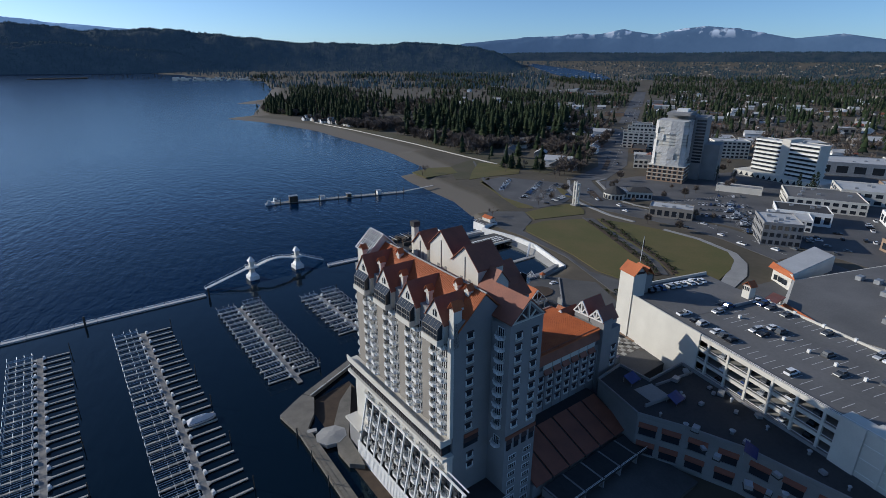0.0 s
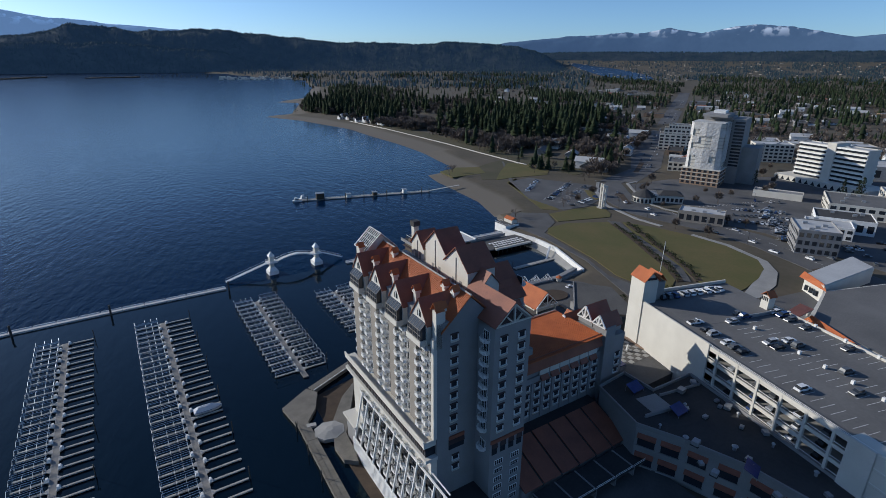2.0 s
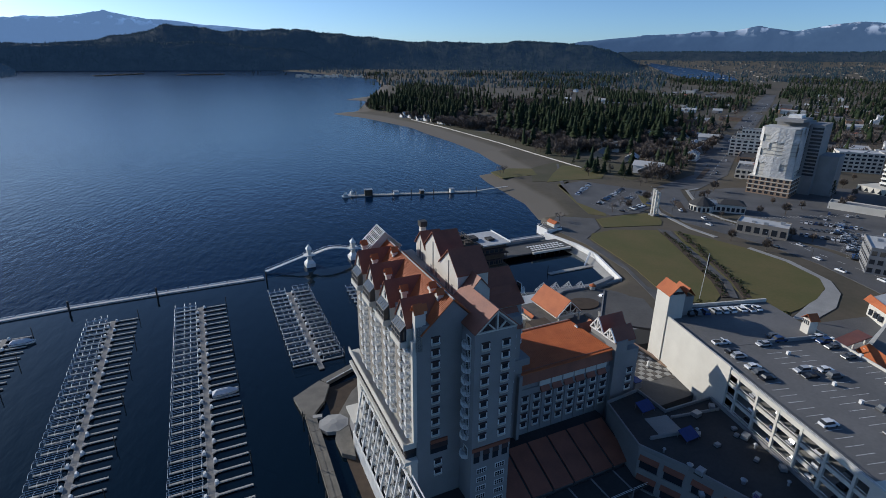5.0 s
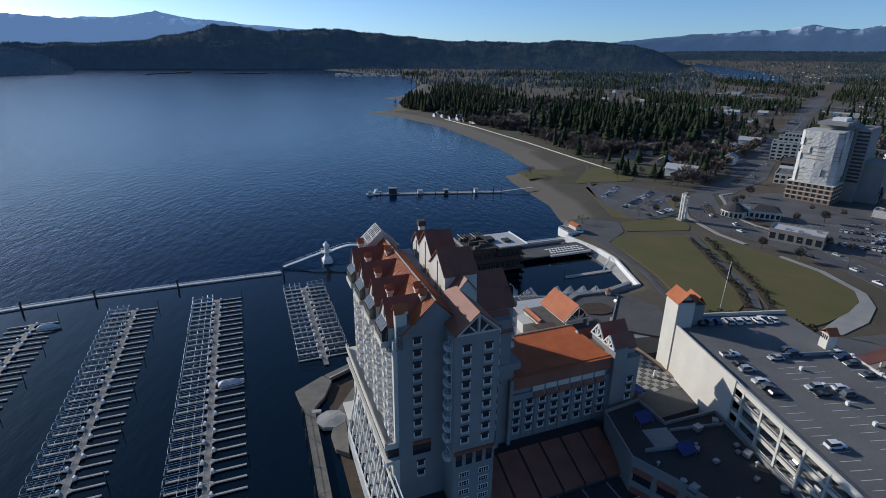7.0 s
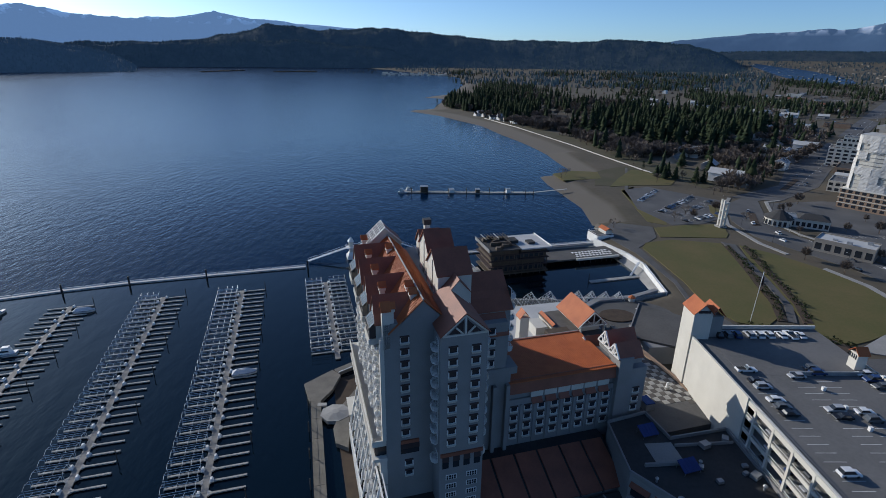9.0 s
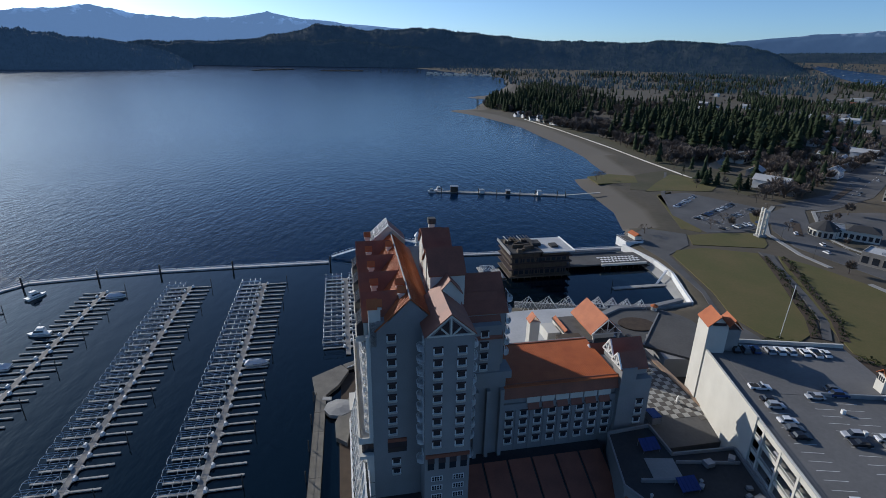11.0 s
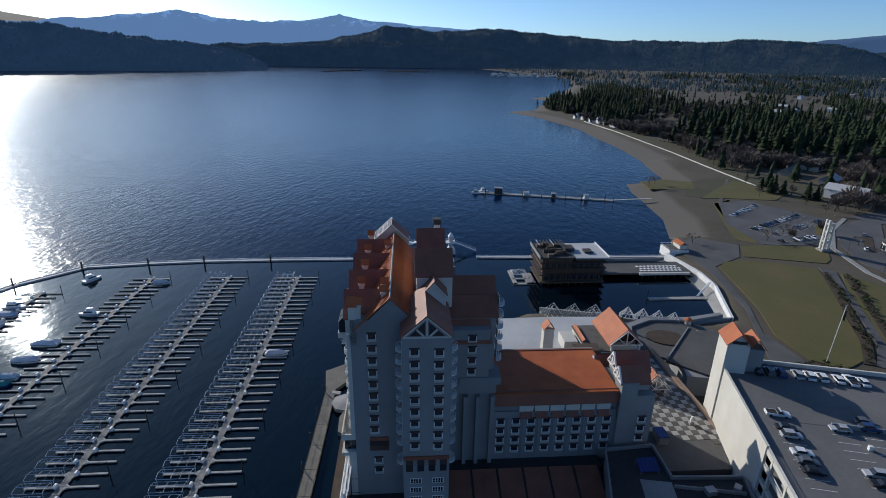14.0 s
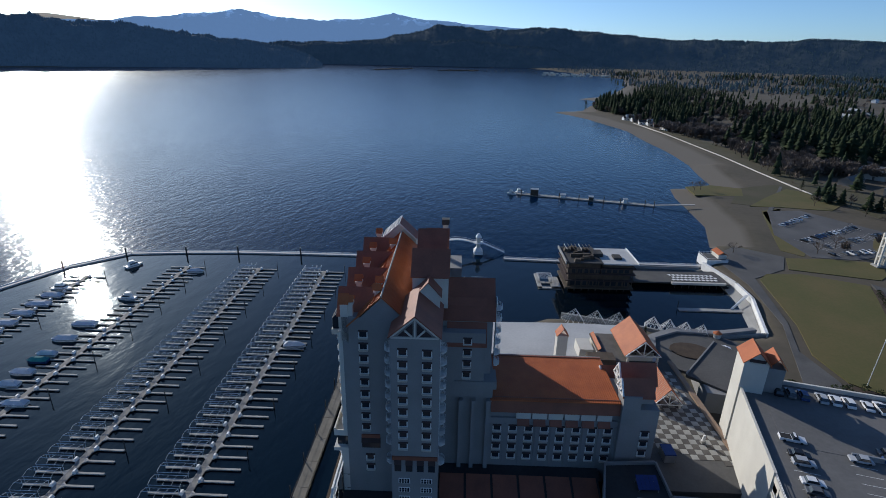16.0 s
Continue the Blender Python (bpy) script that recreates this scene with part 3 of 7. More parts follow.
for v in (4.0, 8.0, 33.0):
    roof_chimney(7.2, v, 62, 64.6)

# lake front: taupe piers and stacks of curved balconies
for va, vb in ((39.6, 43.4), (28.9, 32.2), (18.3, 21.5), (7.6, 11.0), (0.0, 1.2)):
    part("pier", B(-0.9, 0.05, va, vb, 30.2, 56.5), "taupe" if va > 1 else "stucco", hotel, "taupe stucco pier")
out = [(-0.1, -1.9), (-0.9, -1.9), (-1.75, -1.0), (-1.75, 1.0), (-0.9, 1.9), (-0.1, 1.9)]
slab_me = prism(bmesh.new(), out, 0, 0.22)
bal_slab = part("balcony", slab_me, "white", hotel, "curved balcony with a pale rail")
bm = bmesh.new()
for z in (0.45, 0.8, 1.1):
    for a, b in zip(out[:-1], out[1:]):
        bar(bm, (*a, z), (*b, z), 0.045)
for a, b in zip(out[:-1], out[1:]):
    for k in (0, 0.5):
        bar(bm, (a[0] + (b[0] - a[0]) * k, a[1] + (b[1] - a[1]) * k, 0.2), (a[0] + (b[0] - a[0]) * k, a[1] + (b[1] - a[1]) * k, 1.1), 0.045)
for y in (-1.5, -0.5, 0.5, 1.5):
    box(bm, -1.74 if abs(y) < 1 else -1.3, -1.70 if abs(y) < 1 else -1.25, y - 0.42, y + 0.42, 0.25, 0.75)
bal_rail = part("rail", bm, "white", bal_slab)
door_me = part("balcony_door", B(-0.12, 0.02, -1.3, 1.3, 0.2, 2.5), "glass", bal_slab)
dfr = bmesh.new()
for y in (-1.35, -0.45, 0.45, 1.35):
    box(dfr, -0.18, 0.0, y - 0.07, y + 0.07, 0.2, 2.6)
box(dfr, -0.18, 0.0, -1.42, 1.42, 2.48, 2.62)
door_fr = part("door_frame", dfr, "white", bal_slab)


def balcony(m):
    s = again(bal_slab, m, hotel)
    for o in (bal_rail, door_me, door_fr):
        again(o, Matrix(), s)


FLOOR = 3.05
first = True
for vb in (35.6, 25.2, 14.7, 4.4):
    for k in range(9):
        z = 30.3 + k * 2.86
        for dv in (-1.25, 1.95):
            m = pose(0, vb + dv, z)
            if first:
                bal_slab.matrix_basis = m
                first = False
            else:
                balcony(m @ Matrix.Diagonal((1, 0.78, 1, 1)))
for k in range(9):
    z = 30.6 + k * 3.0
    balcony(pose(11.0, -3.2, z) @ Matrix.Diagonal((0.8, 0.7, 1, 1)))
    balcony(pose(21.3, -3.2, z, 0, 0, 180) @ Matrix.Diagonal((0.8, 0.7, 1, 1)))
    balcony(pose(34.0, 13.0, z + 2, 0, 0, 180) @ Matrix.Diagonal((0.8, 0.8, 1, 1))) if k > 2 else None
    balcony(pose(1.2, 45.0, z, 0, 0, -90) @ Matrix.Diagonal((0.9, 0.7, 1, 1)))
balcony(pose(11.0, -3.2, 25.2) @ Matrix.Diagonal((0.8, 0.7, 1, 1)))
balcony(pose(21.3, -3.2, 25.2, 0, 0, 180) @ Matrix.Diagonal((0.8, 0.7, 1, 1)))

# windows: a pane in a white frame on a stepped sill, under a dark awning
win = part("window", B(-0.82, 0.82, -0.08, 0.05, -0.68, 0.68), "glass", hotel, "dark window in white jambs under an awning")
bm = bmesh.new()
for x in (-0.9, 0.9):
    w = 0.11
    box(bm, x - w, x + w, -0.22, 0.02, -0.74, 0.72)
box(bm, -1.05, 1.05, -0.3, 0.02, -0.86, -0.66)
pane = part("frame", bm, "white", win)
sill = part("sill", hull(bmesh.new(), [(-0.95, 0.02, -1.3), (0.95, 0.02, -1.3), (1.1, 0.02, -0.72), (-1.1, 0.02, -0.72)], [(-0.95, -0.18, -1.3), (0.95, -0.18, -1.3), (1.1, -0.5, -0.72), (-1.1, -0.5, -0.72)]), "stucco", win)
awn = part("awning", hull(bmesh.new(), [(-1.05, 0.02, 0.74), (1.05, 0.02, 0.74), (1.05, 0.02, 0.98), (-1.05, 0.02, 0.98)], [(-1.05, -0.34, 0.70), (1.05, -0.34, 0.70), (1.05, -0.34, 0.78), (-1.05, -0.34, 0.78)]), "awning", win)
first_w = [True]


def window(u, v, z, rz=0.0, parent=None, s=1.0):
    m = pose(u, v, z, 0, 0, rz) @ Matrix.Diagonal((s, 1, s, 1))
    if first_w[0]:
        first_w[0] = False
        win.matrix_basis = m
        return
    w = again(win, m, parent or hotel)
    for o in (pane, sill, awn):
        again(o, Matrix(), w)


for k in range(9):
    window(4.5, 0, 56.0 - k * FLOOR)
    window(13.6, -6, 55.6 - k * 2.97)
    window(18.7, -6, 55.4 - k * 2.97)
    if k < 4:
        window(27.3, 7.0, 51.5 - k * 3.0 - 0.6)
for z in (22.9, 20.0):
    window(5.2, 0, z)


def striped_band(u0, u1, v, z0, z1, n):
    b = part("window_band", B(u0, u1, v - 0.35, v + 0.05, z1, z1 + 0.9), "roof_brown_shade", hotel, "brown band over tall dark windows")
    for i in range(n):
        uc = u0 + (u1 - u0) * (i + 0.5) / n
        part("tall_window", B(uc - 0.75, uc + 0.75, v - 0.12, v + 0.05, z0, z1), "glass", b)
        part("canvas_blind", hull(bmesh.new(), [(uc - 0.8, v - 0.4, z1 - 1.4), (uc + 0.8, v - 0.4, z1 - 1.4), (uc + 0.8, v - 0.1, z1), (uc - 0.8, v - 0.1, z1)],
                                  [(uc - 0.8, v - 0.35, z1 - 1.4), (uc + 0.8, v - 0.35, z1 - 1.4), (uc + 0.8, v - 0.05, z1), (uc - 0.8, v - 0.05, z1)]), "awning", b)
    return b


striped_band(3.3, 7.6, 0, 25.6, 28.6, 3)
striped_band(11.1, 21.2, -6.0, 24.6, 28.0, 4)
grid_win = bmesh.new()
box(grid_win, -1.3, 1.3, -0.12, 0.05, -0.7, 0.7)
gw = part("grid_window", grid_win, "white", hotel, "white window with small panes")
gp = bmesh.new()
for i in range(4):
    for j in range(2):
        box(gp, -1.15 + i * 0.6, -0.7 + i * 0.6, -0.16, 0, -0.58 + j * 0.62, -0.06 + j * 0.62)
gpn = part("pane", gp, "glass", gw)
gw.matrix_basis = pose(13.8, -6, 21.9)
for u in (13.8, 18.8):
    for k in range(7):
        if (u, k) != (13.8, 0):
            o = again(gw, pose(u, -6, 21.9 - k * 2.6))
            again(gpn, Matrix(), o)

# lake side podium: terrace, dark glazing, wall and sloped ribs over planted terraces
pod = thing("hotel_podium", HOTEL, "stepped lakeside podium of the hotel with white ribs", "building")
part("terrace_slab", B(-3.2, 0.0, 0.6, 47.5, 28.4, 29.0), "stucco", pod)
part("terrace_parapet", B(-3.3, -3.0, 0.6, 47.6, 29.0, 30.3), "stucco", pod, "pale terrace parapet")
part("terrace_end", B(-3.3, 0.0, 0.4, 0.7, 28.4, 30.0), "stucco", pod)
part("dark_glazing", B(-2.6, 0.0, 0.8, 47.0, 25.6, 28.4), "glass", pod, "continuous dark glazing")
bm = bmesh.new()
for i in range(48):
    bar(bm, (-2.65, 0.9 + i * 0.97, 25.6), (-2.65, 0.9 + i * 0.97, 28.4), 0.05)
bar(bm, (-2.65, 0.8, 27.0), (-2.65, 47, 27.0), 0.05)
tagged(part("glazing_grid", bm, "awning", pod), kind="stuff")
part("lower_slab", B(-3.3, 0.0, -0.4, 47.4, 24.7, 25.6), "stucco", pod)
part("lower_wall", B(-1.6, 0.0, 0, 46, 2.0, 24.7), "stucco", pod)
part("foot_wall", B(-5.6, -5.2, -8.0, 39.0, -1.5, 6.0), "white", pod, "white ribbed wall at the water")
bm = bmesh.new()
for i in range(60):
    box(bm, -5.68, -5.55, -7.8 + i * 0.78, -7.5 + i * 0.78, 0.5, 5.7)
tagged(part("wall_ribs", bm, "white", pod), kind="stuff")
part("terrace_floor", B(-5.3, -1.5, -8.0, 39.0, 2.0, 4.6), "flatroof", pod)
for i in range(11):
    part("dark_bay", B(-1.75, -1.5, -4.9 + i * 4.1, -1.9 + i * 4.1, 5.0, 19.8), "glass", pod, "dark glazed bay between the ribs")
for z in (8.9, 13.2, 17.4):
    part("terrace_tier", B(-1.6 - (20.5 - z) * 0.16, 0.0, 0, 38.6, z - 0.3, z), "flatroof", pod)
for i in range(12):
    v = -7.0 + i * 4.1
    bm = bmesh.new()
    hull(bm, [(-5.5, v - 0.18, 5.6), (-5.0, v - 0.18, 5.6), (-2.0, v - 0.18, 20.4), (-2.5, v - 0.18, 20.4)], [(-5.5, v + 0.18, 5.6), (-5.0, v + 0.18, 5.6), (-2.0, v + 0.18, 20.4), (-2.5, v + 0.18, 20.4)])
    part("rib", bm, "white", pod)
bm = bmesh.new()
bar(bm, (-2.3, -8, 20.6), (-2.3, 39, 20.6), 0.28)
bar(bm, (-1.4, -8, 21.2), (-1.4, 39, 21.2), 0.18)
part("top_rail", bm, "white", pod)
bal_p = None
for i in range(11):
    v = -5.0 + i * 4.1
    for k, z in enumerate((6.2, 10.4, 14.6)):
        s = again(bal_slab, pose(-1.7 - (18 - z) * 0.12, v, z) @ Matrix.Diagonal((0.9, 0.8, 1, 1)), pod)
        for o in (bal_rail, door_me, door_fr):
            again(o, Matrix(), s)
for i in range(6):
    s = again(bal_slab, pose(-1.6, 4.0 + i * 6.6, 21.4) @ Matrix.Diagonal((0.8, 0.9, 1, 1)), pod)
    for o in (bal_rail, door_me, door_fr):
        again(o, Matrix(), s)
part("south_terrace", B(-2, 11, -9, 0, 2, 12), "stucco_grey_shade", pod)
part("south_terrace_floor", B(-1.7, 11, -8.7, -0.05, 12, 12.4), "flatroof", pod)
bm = bmesh.new()
for z in (12.9, 13.5, 14.2):
    bar(bm, (-2, -8.8, z), (11, -8.8, z), 0.1)
part("terrace_rail", bm, "white", pod)

# ---- hotel wing ----
wing = thing("hotel_wing", HOTEL, "long lower hotel wing with a ribbed orange roof", "hotel")
part("wall", B(34.0, 65.5, 9.0, 30, 2, 28.2), "stucco_grey_shade", wing)
part("attic", B(34.0, 65.5, 9.6, 30, 28.2, 33.6), "stucco_grey_shade", wing)
part("mansard", hull(bmesh.new(), [(33.8, 8.3, 30.4), (33.8, 9.4, 34.2), (33.8, 9.6, 34.2), (33.8, 9.2, 30.4)], [(65.6, 8.3, 30.4), (65.6, 9.4, 34.2), (65.6, 9.6, 34.2), (65.6, 9.2, 30.4)]), "roof_brown_shade", wing, "metal mansard darkened to brown for shade")
part("roof", hull(bmesh.new(), [(33.5, 8.4, 33.7), (65.3, 8.4, 33.7), (65.3, 28.5, 33.5), (33.5, 28.5, 33.5)], [(33.5, 8.4, 34.0), (65.3, 8.4, 34.0), (65.3, 28.5, 33.8), (33.5, 28.5, 33.8)]), "roof", wing, "ribbed orange metal roof")
part("ridge_flashing", B(33.5, 65.3, 28.5, 29.0, 32.5, 34.0), "roof_brown_shade", wing)
bm = bmesh.new()
for i in range(58):
    u = 33.8 + i * 31.2 / 57
    bar(bm, (u, 8.4, 34.03), (u, 28.5, 33.78), 0.11, 4)
tagged(part("roof_ribs", bm, "roof", wing), kind="stuff")
for i in range(6):
    u = 42.0 + i * 4.0
    part("wall_panel", B(u - 1.8, u + 1.8, 8.85, 9.05, 28.3, 30.3), "stucco", wing)
    part("brown_awning", hull(bmesh.new(), [(u - 1.5, 8.95, 27.0), (u + 1.5, 8.95, 27.0), (u + 1.5, 8.95, 28.1), (u - 1.5, 8.95, 28.1)], [(u - 1.5, 8.1, 26.6), (u + 1.5, 8.1, 26.6), (u + 1.5, 8.1, 26.9), (u - 1.5, 8.1, 26.9)]), "roof_brown_shade", wing)
for i in range(8):
    for k in range(4):
        window(35.6 + i * 3.95, 9.0, 25.3 - k * 2.85, 0, wing, 1.05)
for i in range(9):
    part("pilaster", B(33.6 + i * 3.95 - 0.25, 33.6 + i * 3.95 + 0.25, 8.7, 9.05, 14, 26.5), "stucco_grey_shade", wing)
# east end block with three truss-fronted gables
part("end_wall", B(65.5, 74.5, 7.6, 20.6, 2, 33.0), "stucco_grey_shade", wing)
part("end_wall_low", B(65.5, 74.5, 20.6, 30, 2, 29.0), "stucco_grey_shade", wing)
part("end_parapet", B(65.5, 69.8, 7.6, 12.0, 33.0, 36.6), "stucco_grey_shade", wing)
for k in range(3):
    window(71.8, 7.6, 25.9 - k * 2.9, 0, wing, 1.05)


def truss_gable(u0, u1, v0, v1, z0, zr, rmat="roof_brown_shade"):
    """A gable roof with its ridge along u and an open white truss in the lake-side end."""
    g = part("gable_roof", gable_x(bmesh.new(), u0, u1, v0, v1, z0, zr, 0.3, 0.25), rmat, wing, "gable roof darkened to brown for shade, with a white truss")
    bm = bmesh.new()
    vm = (v0 + v1) / 2
    for a, b in (((v0, z0), (vm, zr)), ((v1, z0), (vm, zr)), ((v0, z0), (v1, z0)), ((vm, z0), (vm, zr)), ((vm, z0), ((v0 + vm) / 2, (z0 + zr) / 2)), ((vm, z0), ((v1 + vm) / 2, (z0 + zr) / 2))):
        bar(bm, (u0 + 0.1, *a), (u0 + 0.1, *b), 0.28)
    part("truss", bm, "white", g, "white timber truss")
    part("inner_wall", house_x(bmesh.new(), u0 + 0.5, u1 - 0.2, v0 + 0.1, v1 - 0.1, z0 - 2, z0, zr - 0.1), "stucco_grey_shade", g)


truss_gable(65.2, 73.0, 8.0, 13.2, 36.4, 39.8)
truss_gable(66.6, 76.0, 14.5, 20.5, 35.5, 39.8)
truss_gable(64.0, 72.0, 21.5, 26.5, 31.0, 34.6)

# ---- parking garage ----
GAR = pose(138.4, 94.0, 0, 0, 0, -4)   # x east along the deck, y north along the lake-side front
garage = thing("parking_garage", GAR, "pale open-sided concrete parking garage with cars on its top deck", "parking garage")
DECK = 30.4
part("deck", B(0, 43.6, -75, 38.5, DECK - 0.5, DECK), "deck", garage, "worn grey top deck with painted bays")
part("side_wall", B(-0.4, 0.2, 0, 38.5, 4, DECK + 1.2), "stucco", garage, "blank pale stucco wall")
part("north_wall", B(0.2, 43.6, 38.2, 38.8, 4, DECK + 1.2), "stucco", garage)
for k in range(1, 5):
    z = DECK - k * 4.0
    part("floor", B(0.2, 47, -75, 0, z - 0.35, z), "concrete", garage)
    part("beam", B(-0.1, 0.25, -75, 0, z - 0.7, z + 0.35), "stucco", garage)
    part("rail", bar(bmesh.new(), (0, -75, z + 1.0), (0, 0, z + 1.0), 0.09), "white", garage)
part("edge_beam", B(-0.15, 0.25, -75, 0, DECK - 0.9, DECK + 0.5), "stucco", garage)
for z in (0.75, 1.1):
    part("rail", bar(bmesh.new(), (0.05, -75, DECK + z), (0.05, 38, DECK + z), 0.06), "white", garage)
for i in range(10):
    part("column", B(-0.25, 0.45, -7.2 * i - 3.8, -7.2 * i - 3.1, 4, DECK + 0.3), "stucco", garage)
    part("inner_column", B(15, 15.7, -7.2 * i - 3.8, -7.2 * i - 3.1, 4, DECK - 0.4), "concrete", garage)
part("tower_truss", prism(bmesh.new(), [(0.2, 31.2), (4.0, 31.2), (4.0, 31.45), (0.2, 31.45)], 39.6, 40.4), "awning", garage)
part("back_wall", B(30, 30.4, -75, 38, 4, DECK - 0.5), "concrete", garage)
part("stair_core", B(-0.6, 4.0, -49, -43, 4, DECK + 1.0), "stucco", garage)
part("stair_wall", B(0.0, 5.5, -75, -49, 4, DECK + 1.0), "stucco", garage)
# corner tower with two small gables
tw = part("corner_tower", B(-0.8, 5.0, 31.5, 38.9, 4, 39.2), "stucco", garage, "pale corner tower with orange gables")
part("tower_roof", gable_y(bmesh.new(), -0.8, 5.0, 31.0, 39.2, 39.4, 42.4, 0.4, 0.25), "roof", tw, "small orange tile gable")
part("gable_wall", house_y(bmesh.new(), -0.75, 4.95, 31.6, 38.8, 38, 39.3, 42.3), "stucco", tw)
part("tower_annex", B(5.0, 9.5, 33.0, 38.9, 4, 37.6), "stucco_grey_shade", tw)
part("annex_roof", gable_y(bmesh.new(), 5.2, 9.5, 32.6, 39.2, 38.0, 40.6, 0.3, 0.25), "roof", tw, "small orange tile gable")
hut = part("stair_hut", B(38.5, 41.5, 14.5, 17.5, 26, 35.5), "stucco", garage, "small pale stair turret with an orange cap")
part("hut_roof", gable_x(bmesh.new(), 38.2, 41.8, 14.5, 17.5, 35.5, 37.0, 0.4, 0.2), "roof", hut)
for z in (34.0,):
    for k in range(4):
        part("hut_opening", B(38.42, 38.52, 14.9 + k * 0.7, 15.3 + k * 0.7, 33.6, 35.0), "glass", hut)
# upper ramp deck on the lake-far side
part("ramp", B(5, 40, 12, 38.2, DECK - 0.2, DECK + 0.05), "deck", garage)
part("ramp_wall", B(18, 43, 11.7, 12.1, DECK, DECK + 1.2), "steel", garage)
part("far_rail_wall", B(43.0, 43.4, -75, 18, DECK, DECK + 0.8), "stucco", garage)
for i in range(9):
    part("lamp_block", B(22.5, 23.3, -8.0 * i + 4.6, -8.0 * i + 5.4, DECK, DECK + 1.1), "white", garage, "white concrete lamp base")
    part("lamp_block", B(42.8, 43.6, -10.0 * i + 9.6, -10.0 * i + 10.4, DECK, DECK + 1.2), "white", garage, "white concrete lamp base")
bm = bmesh.new()
for i in range(40):
    y = 9 - i * 2.75
    for x0, x1 in ((4.5, 9.5), (17.0, 22.0), (24.0, 29.0), (37.0, 42.0)):
        box(bm, x0, x1, y, y + 0.14, DECK + 0.004, DECK + 0.012)
tagged(part("bay_marking", bm, "line", garage, "white painted parking lines"), kind="stuff")

# ---- docks ----
DOCK_DIR = 11.0


def dock(x, y, length, pitch, frames_left, frames_right, boxes=True, arm=9.4):
    """A floating dock: a spine with fingers both sides, pipe frames for canopies, dock boxes and piles. (x, y) is its far end."""
    m = pose(x, y, 0, 0, 0, DOCK_DIR)
    d = thing("floating_dock", m, "grey floating dock with finger slips and pipe canopy frames", "dock", "marina docks")
    part("spine", B(-1.0, 1.0, -length, 0, 0.2, 0.6), "spine_boards", d, "grey boarded spine")
    f = part("finger", B(0.8, arm, -0.32, 0.32, 0.2, 0.58), "dock", d)
    g = part("gusset", prism(bmesh.new(), [(0.8, -1.2), (2.1, -0.25), (2.1, 0.25), (0.8, 1.2)], 0.22, 0.63), "dock", d)
    b = part("dock_box", hull(bmesh.new(), [(1.0, -0.75, 0.62), (2.0, -0.75, 0.62), (2.0, 0.75, 0.62), (1.0, 0.75, 0.62)], [(1.15, -0.55, 1.5), (1.7, -0.55, 1.5), (1.7, 0.55, 1.5), (1.15, 0.55, 1.5)]), "white", d, "white dock box")
    bm = bmesh.new()
    for xx in (2.0, arm - 0.3):
        for yy in (-0.45, 0.45):
            bar(bm, (xx, yy, 0.5), (xx, yy * 1.0, 2.6), 0.07, 3)
    for yy in (-0.45, 0.45):
        bar(bm, (1.6, yy, 2.6), (arm, yy, 2.6), 0.07, 3)
    for xx in (2.0, 4.4, 6.8, arm):
        bar(bm, (xx, 0.45, 2.6), (xx, pitch / 2 , 3.2), 0.06, 3)
        bar(bm, (xx, -0.45, 2.6), (xx, -pitch / 2, 3.2), 0.06, 3)
    bar(bm, (1.8, pitch / 2, 3.2), (arm, pitch / 2, 3.2), 0.07, 3)
    c = part("canopy_frame", bm, "pipe", d, "bare pipe canopy frame")
    n = int(length / pitch)
    for i in range(n):
        for s in (1, -1):
            mm = pose(0, -1.0 - i * pitch, 0, 0, 0, 0 if s > 0 else 180)
            if i == 0 and s == 1:
                f.matrix_basis = g.matrix_basis = b.matrix_basis = mm
            else:
                again(f, mm)
                again(g, mm)
                if i % 2 == (0 if s > 0 else 1):
                    again(b, mm)
            if (frames_left and s < 0) or (frames_right and s > 0):
                again(c, mm)
    bpy.data.objects.remove(c)
    pl = None
    for i in range(0, n, 5):
        for s in (1,):
            mm = pose(s * (arm + 0.4), -1.0 - i * pitch, 0)
            if pl is None:
                pl = part("pile", bar(bmesh.new(), (0, 0, -2), (0, 0, 4.6), 0.16, 6), "pile", d, "dark steel pile")
                pl.matrix_basis = mm
            else:
                again(pl, mm)
    return d


dock(-30.6, 235.0, 185, 4.6, True, False, arm=10.8)
dock(-66.4, 229.3, 185, 4.6, True, False, arm=9.8)
dock(-105.0, 221.5, 165, 4.6, False, False)
dock(-146.0, 197.0, 120, 4.6, False, False)
dock(9.7, 243.2, 76, 4.6, True, True, arm=10)
dock(47.5, 241.0, 48, 4.6, True, True)

# breakwater walk: a string of floating lengths with piles
BW = [(-178, 160), (-174, 174), (-166, 204), (-149, 230), (-120, 240), (-92, 248), (-50, 257), (-4, 266)]
bw = thing("breakwater_walk", pose(0, 0, 0), "long pale floating breakwater walkway", "walkway")


def deck_run(parent, pts, half, z0, z1, material="dock", rail=True):
    for (ax, ay), (bx, by) in zip(pts[:-1], pts[1:]):
        n = max(1, round(math.hypot(bx - ax, by - ay) / 9))
        ang = math.degrees(math.atan2(by - ay, bx - ax))
        step = math.hypot(bx - ax, by - ay) / n
        for i in range(n):
            k = i / n
            o = part("float", B(0.06, step - 0.06, -half, half, z0, z1), material, parent)
            o.matrix_basis = pose(ax + (bx - ax) * k, ay + (by - ay) * k, 0, 0, 0, ang)
            if rail:
                r = part("kerb", B(0.3, step - 0.3, half - 0.25, half, z1, z1 + 0.35), "white", o)


